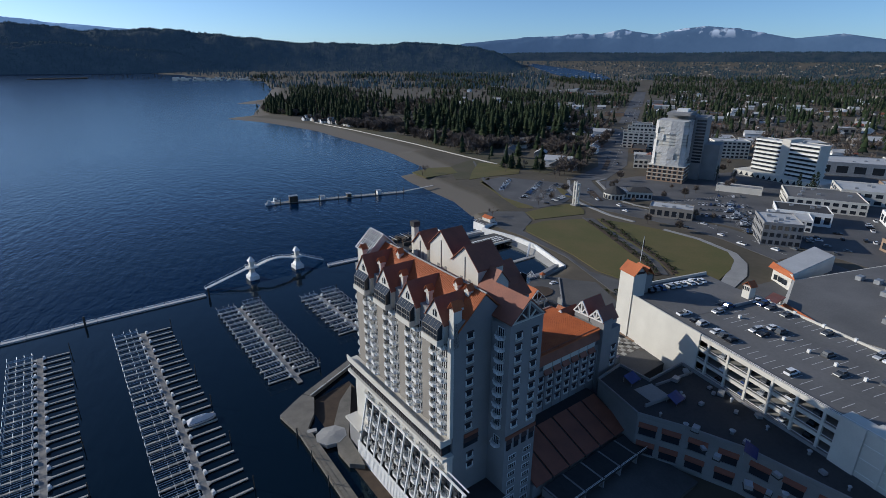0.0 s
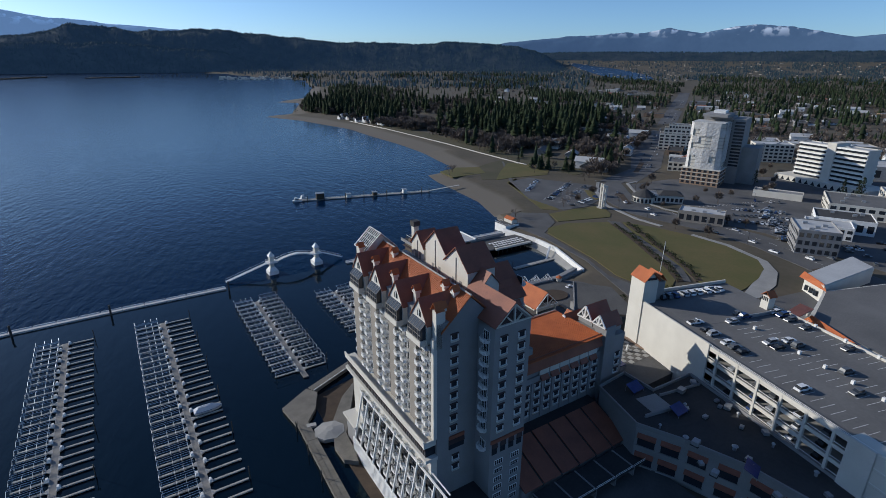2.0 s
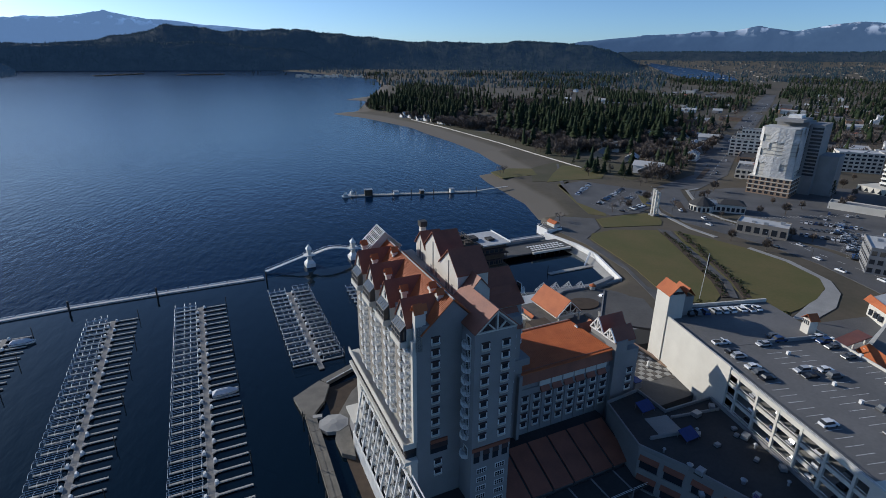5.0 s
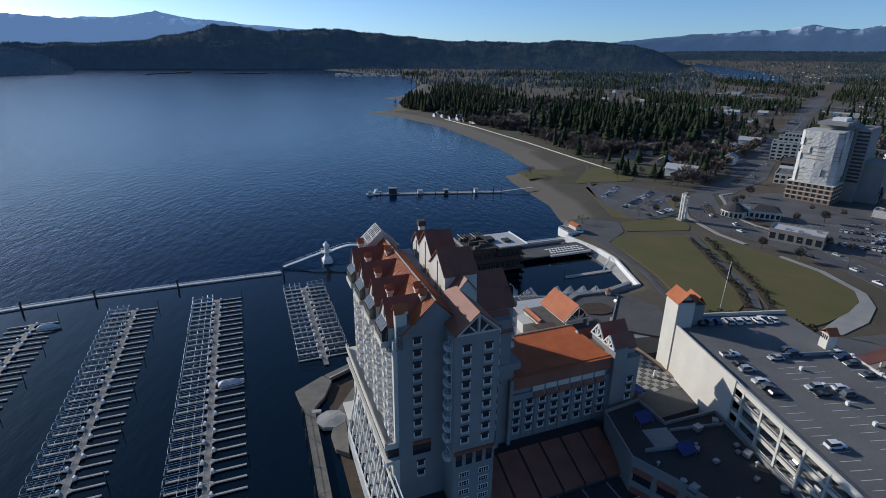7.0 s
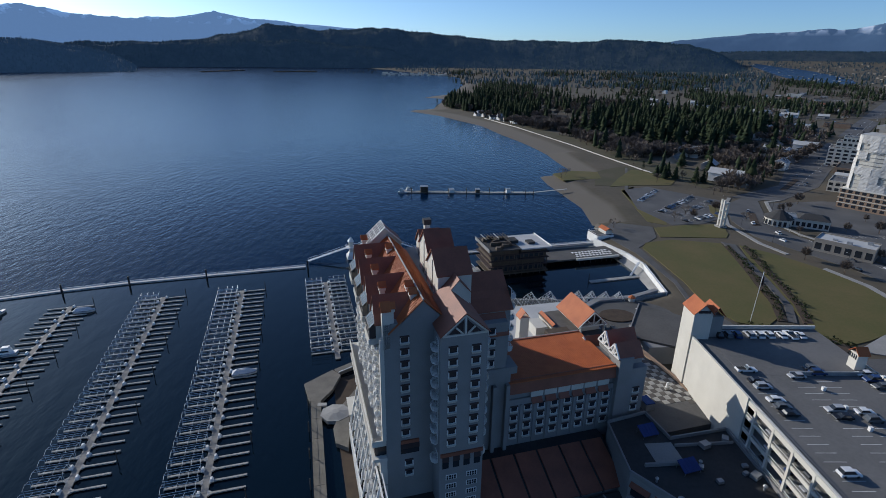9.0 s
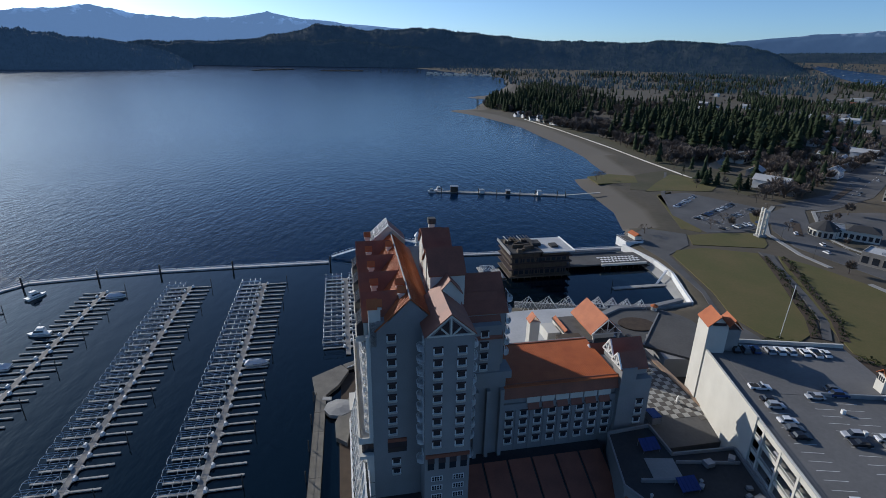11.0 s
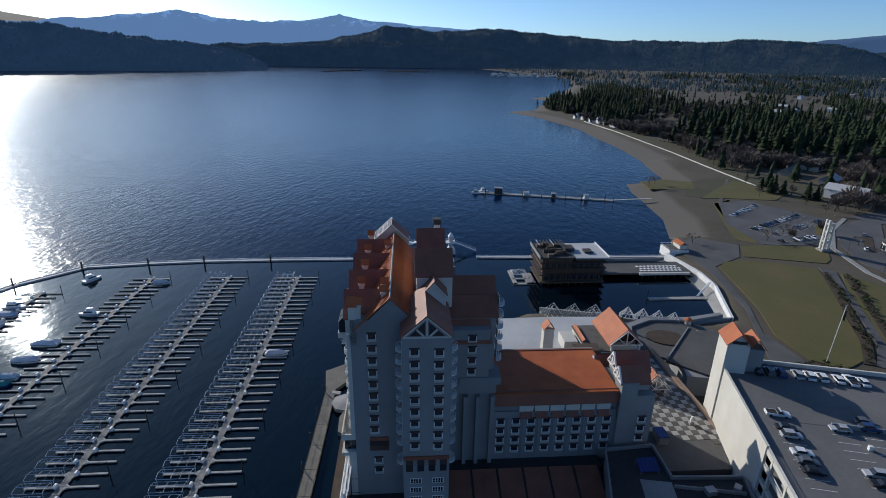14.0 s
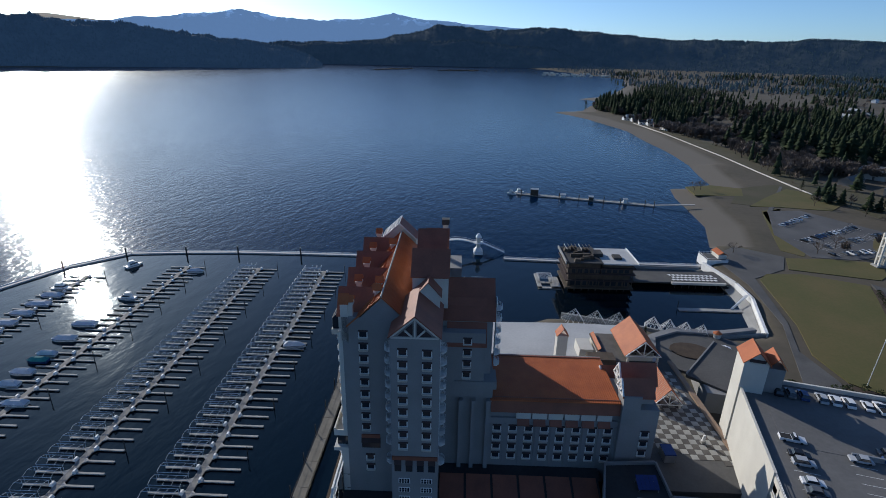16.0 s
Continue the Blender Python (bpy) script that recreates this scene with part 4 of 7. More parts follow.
deck_run(bw, BW, 1.5, -0.3, 0.8, "membrane")
for x, y in ((-166, 203), (-149, 228), (-118, 239), (-90, 247.5), (-54, 255), (-2.5, 265)):
    part("pile", bar(bmesh.new(), (x, y - 1.9, -2), (x, y - 1.9, 5.2), 0.45, 8), "pile", bw, "dark steel pile")
bw2 = thing("breakwater_walk", pose(0, 0, 0), "pale floating breakwater walkway to the lake restaurant", "walkway")
deck_run(bw2, [(62, 280), (93, 284.5), (176, 299)], 1.5, -0.3, 0.8, "membrane")

# ---- grounds beside the hotel ----
def L2W(u, v):
    p = HOTEL @ Vector((u, v, 0))
    return (p.x, p.y)


def lslab(name, pts, z, material, label, category, t=0.3, kind="structure"):
    return slab(name, [L2W(*p) for p in pts], z, material, label, category, kind, t)


# calm harbour water inside the breakwater
M["harbour"] = M["water"].copy()
M["harbour"].name = "calm harbour water"
hb = M["harbour"].node_tree.nodes
hb["Principled BSDF"].inputs["Roughness"].default_value = 0.05
for node in hb:
    if node.type == "MAP_RANGE":
        node.inputs[3].default_value = node.inputs[4].default_value = 0.5 if node.name == "gloss" else 0.06
hb["Principled BSDF"].inputs["Base Color"].default_value = (0.002, 0.006, 0.011, 1)
for node in hb:
    if node.type == "BUMP":
        node.inputs["Strength"].default_value *= 0.22
slab("harbour_water", [(-178, -200), (-178, 160), (-174, 174), (-166, 204), (-149, 230), (-120, 240), (-92, 248), (-50, 257), (-4, 266), (60, 279.5), (93, 284), (176, 298), (184, 268), (186, 250), (180, 212), (96, 211), (62, 190), (60, -200)],
     0.02, "harbour", "calm dark harbour water", "water", t=0.01)

# quay walk beside the podium
quay = thing("quay_walk", pose(0, 0, 0), "grey boarded quay walk round the hotel's lagoon", "walkway")
deck_run(quay, [(46, 174), (24.5, 158.5)], 1.6, 0.2, 1.5, "boards")
deck_run(quay, [(19.5, 141), (29.5, 84), (36, 48)], 1.7, 0.2, 1.5, "boards", False)
part("landing", prism(bmesh.new(), [(14.0, 151), (23, 159.5), (26.5, 156), (24.5, 147), (20.8, 140), (17.4, 141)], 0.2, 1.52), "boards", quay)
part("octagon", prism(bmesh.new(), [(27 + 5.0 * math.cos(k * math.pi / 4 + 0.3), 134 + 4.6 * math.sin(k * math.pi / 4 + 0.3)) for k in range(8)], 0.3, 1.7), "concrete", quay, "pale eight-sided landing stage")
part("octagon_top", hull(bmesh.new(), [(27 + 4.7 * math.cos(k * math.pi / 4 + 0.3), 134 + 4.3 * math.sin(k * math.pi / 4 + 0.3), 1.7) for k in range(8)], [(27 + 1.2 * math.cos(k * math.pi / 4 + 0.3), 134 + 1.2 * math.sin(k * math.pi / 4 + 0.3), 2.3) for k in range(8)]), "concrete", quay)
part("gangway", B(20.5, 23.5, 138.0, 139.6, 0.9, 1.6), "dock", quay)
bm = bmesh.new()
for i in range(14):
    k = i / 13
    bar(bm, (17.9 + 9.6 * k, 141 - 55 * k, 1.5), (17.9 + 9.6 * k, 141 - 55 * k, 2.5), 0.05)
bar(bm, (17.9, 141, 2.5), (27.5, 86, 2.5), 0.05)
part("railing", bm, "wood_dark", quay)
for i in range(5):
    x, y = 17.3 + i * 2.1, 139 - i * 12
    part("post", bar(bmesh.new(), (x, y, -1), (x, y, 4.0), 0.18, 6), "pile", quay)
bed = [(9, 72), (1, 65), (-6, 55), (-10.3, 43), (-10, 36), (-6.6, 33), (-5.7, 38), (-4.8, 47), (2, 59)]
lslab("lagoon_bank", bed, 1.6, "boards", "low grey walled bank in the lagoon", "bank", 3)
lslab("lagoon_floor", [(-9, -40), (-9, 40), (-8, 72), (10, 76), (10, -40)], 0.05, "mulch", "shallow muddy lagoon bed", "lagoon", 0.03)
part("podium_landing", B(-5.4, 2, 38.0, 47.0, 9.0, 9.6), "stucco", pod)
part("podium_side", B(-4.6, 2, 38.6, 46, -1.5, 9.0), "stucco_grey_shade", pod)

# pool deck, lodge roof, entrance canopies
lslab("pool_deck", [(34, 60), (34, 84), (41, 92), (72, 93), (99, 92), (99, 60), (74.5, 30), (34, 30)], 10.0, "membrane", "pale flat deck roof by the lagoon", "roof deck", 8)
lslab("plaza_base", [(74.5, 2), (74.5, 30), (80, 60), (99.3, 60), (101.2, 12), (101.2, 2)], 13.7, "paving", "dark paved entrance plaza", "plaza", 10)
plz = thing("checkered_plaza", HOTEL, "plaza paved in pale and dark square tiles", "plaza", kind="structure")
tl = {}
for i in range(12):
    for j in range(23):
        u, v = 77.4 + i * 1.95, 10 + j * 1.95
        if u > 100.0 - (v - 10) * 0.05 or (v > 40 and u < 88 + (v - 40) * 0.3) or v < 11 + (100 - u) * 0.25:
            continue
        key = "tile_light" if (i + j) % 2 == 0 else "tile_dark"
        if key not in tl:
            tl[key] = part("tile", B(-0.93, 0.93, -0.93, 0.93, -0.05, 0.04), key, plz)
            tl[key].matrix_basis = pose(u, v, 13.74)
        else:
            again(tl[key], pose(u, v, 13.74 + 0.008 * ((i * 7 + j * 3) % 3)), plz)
lslab("plaza_walk", [(99.5, 2), (99.0, 60), (100.6, 60), (101.4, 2)], 14.3, "brick", "brick edging wall of the plaza", "wall", 0.8)
statue = thing("plaza_monument", HOTEL @ pose(93.6, 19.5, 13.78), "small pale stone monument on the plaza", "monument")
part("plinth", B(-0.6, 0.6, -0.6, 0.6, 0, 0.7), "concrete", statue)
part("shaft", hull(bmesh.new(), [(-0.4, -0.3, 0.7), (0.4, -0.3, 0.7), (0.4, 0.3, 0.7), (-0.4, 0.3, 0.7)], [(-0.2, -0.2, 2.4), (0.3, -0.2, 2.6), (0.3, 0.2, 2.6), (-0.2, 0.2, 2.4)]), "white", statue)
kiosk = thing("plaza_kiosk", HOTEL @ pose(81.5, 13.5, 13.7), "small blue-grey service kiosk on the plaza", "kiosk")
part("body", B(-1.4, 1.4, -2, 2, 0, 2.4), "steel", kiosk)
part("lid", B(-1.5, 1.5, -2.1, 2.1, 2.4, 2.6), "solar", kiosk)


def open_truss(parent, u0, u1, v, z0, zr, r=0.2):
    bm = bmesh.new()
    um = (u0 + u1) / 2
    for a, b in (((u0, z0), (um, zr)), ((u1, z0), (um, zr)), ((u0, z0), (u1, z0)), ((um, z0), (um, zr)), ((um, z0), ((u0 + um) / 2, (z0 + zr) / 2)), ((um, z0), ((u1 + um) / 2, (z0 + zr) / 2))):
        bar(bm, (a[0], v, a[1]), (b[0], v, b[1]), r)
    return part("truss", bm, "white", parent, "white timber truss")


lodge = thing("entrance_lodge", HOTEL, "entrance lodge with a steep orange roof and open truss gable", "lodge")
part("wall", B(85, 94, 60, 74, 10, 17.2), "stucco", lodge)
part("roof", gable_y(bmesh.new(), 83.6, 95.2, 57.4, 75.5, 17.4, 23.0, 0.5, 0.3), "roof", lodge, "steep orange metal roof")
open_truss(lodge, 83.4, 95.4, 57.2, 17.2, 22.8)
part("gable_infill", house_y(bmesh.new(), 84, 94.8, 60, 60.3, 16, 17.3, 22.4), "awning", lodge)
for u in (84.4, 94.4):
    part("post", B(u - 0.3, u + 0.3, 57.3, 57.9, 10, 17.3), "stucco", lodge)
part("side_wing", B(76, 85, 58, 76, 10, 14.5), "stucco", lodge)
part("side_roof", B(75.6, 85, 57.6, 76.4, 14.5, 14.9), "tile_dark", lodge)
part("small_roof", hull(bmesh.new(), [(76, 64, 14.9), (77.0, 64, 15.7), (77.0, 64, 16.0), (76, 64, 15.2)], [(76, 76, 14.9), (77.0, 76, 15.7), (77.0, 76, 16.0), (76, 76, 15.2)]), "roof", lodge)
part("side_block", prism(bmesh.new(), [(70, 66), (75, 66), (75, 74), (70, 74)], 10, 14), "stucco", lodge)
part("dark_box", B(71, 80, 56, 61, 10, 16.2), "wood_dark", lodge)
part("low_parapet", B(44, 71, 60.4, 61.0, 10, 11.2), "stucco", lodge)
chim = part("stone_chimney", B(60.2, 63.8, 60.2, 63.6, 10, 22.6), "stucco", lodge, "broad pale chimney with an orange cap")
part("chimney_cap", gable_y(bmesh.new(), 60.2, 63.8, 59.9, 63.9, 22.6, 25.0, 0.3, 0.25), "roof", chim)
canopy = thing("entrance_canopy", HOTEL, "orange gabled entrance canopy with a white truss", "canopy")
part("roof", gable_y(bmesh.new(), 85.2, 93.4, 33.6, 46, 15.6, 20.6, 0.3, 0.3), "roof", canopy, "orange ribbed metal roof")
open_truss(canopy, 85.0, 93.6, 33.5, 15.5, 20.4, 0.16)
bm = bmesh.new()
for i in range(17):
    bar(bm, (85.0, 33.8 + i * 0.75, 15.6), (89.3, 33.8 + i * 0.75, 20.95), 0.05, 3)
tagged(part("roof_ribs", bm, "tile_light", canopy), kind="stuff")
for u in (85.6, 93.0):
    for v in (34.2, 45.4):
        part("post", B(u - 0.25, u + 0.25, v - 0.25, v + 0.25, 13.7, 15.7), "stucco", canopy)
pav_roof = thing("drive_canopy", pose(0, 0, 0), "grey stone-clad sloping canopy over the drive", "canopy")
part("slope", hull(bmesh.new(), [(137, 160, 11), (160, 146, 11), (163, 169, 14), (150, 180, 14)], [(137, 160, 12), (160, 146, 12), (163, 169, 15.2), (150, 180, 15.2)]), "paving", pav_roof)
part("edge", bar(bmesh.new(), (137, 160, 12.2), (150, 180, 15.4), 0.35), "stucco_grey_shade", pav_roof)
part("wall", B(142, 156, 152, 170, 3.8, 11.2), "stucco_grey_shade", pav_roof)
loop = [(150 + 23 * math.cos(a), 190 + 17 * math.sin(a)) for a in [k * math.pi / 12 for k in range(24)]]
slab("drive_loop", loop, 4.5, "paving", "grey paved turning circle", "drive", t=0.9)
slab("drive_bed", [(146 + 8 * math.cos(a), 190 + 6 * math.sin(a)) for a in [k * math.pi / 8 for k in range(16)]], 4.9, "mulch", "planted bed inside the drive", "bed", t=0.5)
slab("drive_wall", [(128, 176), (131, 198), (142, 207), (160, 209), (176, 216), (177, 214), (160, 206), (143, 204), (133.5, 196.5), (131, 176)], 5.4, "stucco_grey_shade", "curved grey wall round the drive", "wall", t=3)

# low convention building between wing and garage
conv = thing("convention_building", pose(0, 0, 0), "low flat-roofed stucco building with recessed awning windows", "building")
CONV = [(106, 103), (118, 106.3), (120, 95.5), (137.2, 98.0), (134.0, 20), (133, 8), (126, 40), (119.5, 62), (112, 75), (104.6, 85)]
bm = prism(bmesh.new(), CONV, 2, 17.6)
part("wall", bm, "stucco_grey_shade", conv)
bm = prism(bmesh.new(), CONV, 17.6, 18.0)
bm.normal_update()
bmesh.ops.triangulate(bm, faces=[f for f in bm.faces if len(f.verts) > 4])
part("roof", bm, "flatroof", conv, "dark felt roof")
for (ax, ay), (bx, by) in zip(CONV, CONV[1:] + CONV[:1]):
    ln, ang = math.hypot(bx - ax, by - ay), math.degrees(math.atan2(by - ay, bx - ax))
    part("parapet", B(0, ln, -0.05, 0.4, 17.6, 18.9), "stucco_grey_shade", conv).matrix_basis = pose(ax, ay, 0, 0, 0, ang)
part("inner_parapet", B(120, 136, 92.8, 93.2, 18, 18.8), "stucco_grey_shade", conv)
part("skylight_well", B(112.5, 119.8, 87.0, 94.5, 17.9, 18.1), "concrete", conv)
part("cross_parapet", B(109, 120.3, 86.4, 86.9, 18, 19), "stucco_grey_shade", conv)
for (ax, ay), (bx, by), n in ((CONV[9], CONV[8], 2), (CONV[8], CONV[7], 2), (CONV[7], CONV[6], 3), (CONV[6], CONV[5], 4)):
    ln, ang = math.hypot(bx - ax, by - ay), math.degrees(math.atan2(by - ay, bx - ax))
    for i in range(n):
        x = ln * (i + 0.5) / n
        for z in (13.2, 7.0):
            o = part("recess", B(x - 2.3, x + 2.3, -0.12, 0.3, z - 1.4, z + 1.8), "glass", conv, "deep dark window recess")
            o.matrix_basis = pose(ax, ay, 0, 0, 0, ang)
            part("hood", hull(bmesh.new(), [(x - 2.5, 0, z + 1.7), (x + 2.5, 0, z + 1.7), (x + 2.5, 0, z + 2.6), (x - 2.5, 0, z + 2.6)], [(x - 2.5, -1.0, z + 1.5), (x + 2.5, -1.0, z + 1.5), (x + 2.5, -1.0, z + 1.8), (x - 2.5, -1.0, z + 1.8)]), "roof_brown_shade", o)
            part("ledge", B(x - 2.6, x + 2.6, -0.5, 0, z - 1.9, z - 1.4), "stucco_grey_shade", o)
random.seed(11)
for i in range(46):
    x, y = random.uniform(107, 135), random.uniform(16, 97)
    if inland(np.array([x]), np.array([y]))[0] < 0 or x < 134 - (y - 8) * 0.62 + (max(0, y - 75)) * 0.4 + 2 or (y > 86 and x < 121):
        continue
    hv = thing("roof_vent", pose(x, y, 18.0, 0, 0, random.uniform(0, 90)), "grey sheet-metal ventilator on the felt roof", "vent", "roof vents")
    s = random.uniform(0.5, 1.2)
    if i % 3:
        part("body", B(-s, s, -s * 0.8, s * 0.8, 0.2, 1.1 * s + 0.2), "steel", hv)
        part("curb", B(-s - 0.15, s + 0.15, -s, s, 0, 0.25), "flatroof", hv)
    else:
        part("duct", bar(bmesh.new(), (0, 0, 0), (0, 0, 1.2), s * 0.5, 10), "steel", hv)
        part("hood", hull(bmesh.new(), [(s * 0.9 * math.cos(k * 0.785), s * 0.9 * math.sin(k * 0.785), 1.2) for k in range(8)], [(s * 0.3 * math.cos(k * 0.785), s * 0.3 * math.sin(k * 0.785), 1.6) for k in range(8)]), "steel", hv)
for x, y, rz in ((118.6, 60.5, 30), (119.3, 84.8, 12), (115.0, 98.0, 12)):
    sp = thing("solar_array", pose(x, y, 18.0, 0, 0, rz), "tilted blue solar panels on a roof rack", "solar panel", "solar arrays")
    for i in range(5):
        part("panel", hull(bmesh.new(), [(-2.5 + i, -1.6, 0.8), (-1.55 + i, -1.6, 0.8), (-1.55 + i, 1.6, 2.2), (-2.5 + i, 1.6, 2.2)], [(-2.5 + i, -1.6, 0.9), (-1.55 + i, -1.6, 0.9), (-1.55 + i, 1.6, 2.3), (-2.5 + i, 1.6, 2.3)]), "solar", sp)
    for u in (-2.3, 2.2):
        part("leg", bar(bmesh.new(), (u, -1.5, 0), (u, -1.5, 0.8), 0.06), "steel", sp)
        part("leg", bar(bmesh.new(), (u, 1.5, 0), (u, 1.5, 2.2), 0.06), "steel", sp)
# brown lean-to roof below the wing
lean = thing("ballroom_roof", HOTEL, "low brown metal roof in bays below the wing", "roof")
part("wall", B(21.3, 61, -7, 9, 2, 9), "stucco_grey_shade", lean)
part("flat_roof", B(21.3, 62, 4.8, 9.0, 9, 13.4), "flatroof", lean)
for i in range(6):
    u0 = 21.6 + i * 6.6
    part("roof_bay", hull(bmesh.new(), [(u0, -8, 9.0), (u0 + 6.0, -8, 9.0), (u0 + 6.0, 4.9, 13.8), (u0, 4.9, 13.8)], [(u0, -8, 9.3), (u0 + 6.0, -8, 9.3), (u0 + 6.0, 4.9, 14.1), (u0, 4.9, 14.1)]), "roof_brown_shade", lean)
    part("gutter", hull(bmesh.new(), [(u0 + 6.0, -8, 8.6), (u0 + 6.6, -8, 8.6), (u0 + 6.6, 4.9, 13.4), (u0 + 6.0, 4.9, 13.4)], [(u0 + 6.0, -8, 8.9), (u0 + 6.6, -8, 8.9), (u0 + 6.6, 4.9, 13.7), (u0 + 6.0, 4.9, 13.7)]), "flatroof", lean)
court = thing("service_court", HOTEL, "dark service court with terraces and white rails", "court")
part("floor", B(21, 62, -30, -8, 2, 5), "paving", court)
for i in range(5):
    part("wall", B(24 + i * 7.5, 24.4 + i * 7.5, -16, -8, 5, 8), "stucco_grey_shade", court)
    bm = bmesh.new()
    for z in (8.4, 8.9):
        bar(bm, (24 + i * 7.5, -16, z), (31 + i * 7.5, -16, z), 0.07)
    part("rail", bm, "white", court)
part("terrace", B(24, 61, -16, -8, 7.4, 7.8), "flatroof", court)

# ---- basin walls, floating frames, lake restaurant, gazebo bridge, pier ----
def wall_run(name, pts, w, z0, z1, material, label):
    t = thing(name, pose(0, 0, 0), label, "wall", kind="structure")
    for (ax, ay), (bx, by) in zip(pts[:-1], pts[1:]):
        o = part("wall_length", B(-w / 2, math.hypot(bx - ax, by - ay) + w / 2, -w / 2, w / 2, z0, z1), material, t)
        o.matrix_basis = pose(ax, ay, 0, 0, 0, math.degrees(math.atan2(by - ay, bx - ax)))
    return t


wall_run("basin_wall", [(174, 294), (184, 268), (186.5, 250), (181, 214)], 1.2, -2, 4.6, "white", "white concrete sea wall round the basin")
wall_run("basin_wall", [(181, 214), (160, 206.5), (140, 205), (120, 209), (96, 211)], 1.0, -2, 4.2, "concrete", "grey sea wall of the basin")
bm = hull(bmesh.new(), [(182, 268, -1), (184.5, 250, -1), (179, 214, -1), (174, 214, -1.4), (177, 250, -1.4), (176, 268, -1.4)], [(183, 268, 1.8), (185.6, 250, 1.8), (180.2, 214, 1.8), (178, 214, 0.3), (181, 250, 0.3), (180, 268, 0.3)])
mesh_ob("basin_beach", bm, "concrete", "sloping pale rubble under the sea wall", "bank", "structure")


def pyramid_frame(m, w, h, parent_label="white pipe canopy frame over floating slips"):
    t = thing("canopy_frame", m, parent_label, "frame", "slip canopy frames")
    part("float", B(-w / 2, w / 2, -w * 0.55, -w * 0.35, -0.2, 0.6), "dock", t)
    top = Vector((0, 0, h))
    c = [Vector((x * w / 2, y * w / 2, 3.0)) for x, y in ((-1, -1), (1, -1), (1, 1), (-1, 1))]
    for a, b in zip(c, c[1:] + c[:1]):
        bm = bmesh.new()
        bar(bm, a, b, 0.1)
        bar(bm, a, top, 0.1)
        for k in (0.25, 0.5, 0.75):
            q = a.lerp(b, k)
            bar(bm, q, b.lerp(top, 1 - k), 0.08)
            bar(bm, q, a.lerp(top, k), 0.08)
        part("pipe_lattice", bm, "white", t)
        part("post", bar(bmesh.new(), (a.x, a.y, -1), a, 0.1), "white", t)
    return t


for i in range(3):
    pyramid_frame(HOTEL @ pose(77.5 + i * 9.2, 107 - i * 1.2, 0, 0, 0, 0), 9.2, 9.6)
for i in range(4):
    pyramid_frame(HOTEL @ pose(111.0 + i * 6.2, 104.5 - i * 2.0, 0, 0, 0, -20), 6.4, 8.2)
hutp = thing("ticket_hut", pose(159, 204.5, 4.2), "small round hut with an orange cap", "hut")
part("body", prism(bmesh.new(), [(1.5 * math.cos(k * math.pi / 4), 1.5 * math.sin(k * math.pi / 4)) for k in range(8)], 0, 2.2), "stucco", hutp)
part("cap", hull(bmesh.new(), [(1.9 * math.cos(k * math.pi / 4), 1.9 * math.sin(k * math.pi / 4), 2.2) for k in range(8)], [(0.2 * math.cos(k * math.pi / 4), 0.2 * math.sin(k * math.pi / 4), 3.4) for k in range(8)]), "roof", hutp)

rest = thing("lake_restaurant", HOTEL, "dark timber restaurant on stilts over the lake", "restaurant")
part("floor", B(81, 116, 146, 168, 1.2, 2.0), "wood_dark", rest)
part("lower_wall", B(83, 114, 148, 166, 2, 9), "wood_dark", rest, "dark timber and glass wall")
part("upper_wall", B(82, 98, 147, 167, 9, 15.2), "wood_dark", rest)
part("east_wall", B(100, 115, 148, 166.5, 9, 14.6), "wood_dark", rest)
for z in (5.4, 9.0, 12.2):
    part("balcony_band", B(80.8, 116.2, 146.4, 168, z, z + 0.5), "awning", rest)
part("west_roof", B(80.5, 99, 145.5, 168.5, 15.2, 15.8), "flatroof", rest)
part("east_roof", B(99, 117, 146, 168.5, 14.8, 15.5), "membrane", rest, "pale flat roof")
part("roof_rim", B(80.2, 80.7, 145.3, 168.7, 15.0, 16.6), "stucco_grey_shade", rest)
part("roof_rim", B(116.8, 117.2, 146, 168.7, 15.0, 16.1), "white", rest)
part("plant_screen", B(84, 94, 153, 154, 15.8, 17.8), "wood_dark", rest, "dark timber screen")
RR = random.Random(6)
for i in range(16):
    x, y, q = RR.uniform(82.5, 97), RR.uniform(147.5, 166), RR.uniform(0.7, 2.0)
    part("planter", hull(bmesh.new(), [(x - q, y - q, 15.8), (x + q, y - q, 15.8), (x + q, y + q, 15.8), (x - q, y + q, 15.8)], [(x - q * 0.8, y - q * 0.6, 16.4 + q * 0.6), (x + q * 0.6, y - q * 0.8, 16.4 + q * 0.6), (x + q * 0.8, y + q * 0.6, 16.4 + q * 0.5), (x - q * 0.6, y + q * 0.8, 16.4 + q * 0.6)]), "wood_dark" if i % 3 else "mulch", rest)
for i in range(8):
    part("pergola_beam", bar(bmesh.new(), (83 + i * 1.9, 158, 18.2), (83 + i * 1.9, 167, 18.2), 0.14), "wood_dark" if i % 4 else "stucco", rest)
for i in range(4):
    part("pergola_post", bar(bmesh.new(), (83 + (i % 2) * 13.3, 158 + (i // 2) * 9, 15.8), (83 + (i % 2) * 13.3, 158 + (i // 2) * 9, 18.2), 0.14), "wood_dark", rest)
for i in range(9):
    part("balcony_post", bar(bmesh.new(), (81.2 + i * 2.2, 146.2, 9.5), (81.2 + i * 2.2, 146.2, 15.2), 0.13), "wood_dark", rest)
part("plant_box", B(96, 101, 155, 161, 15.6, 17.4), "flatroof", rest)
part("roof_hatch", B(106, 110, 152, 157, 15.5, 16.6), "flatroof", rest)
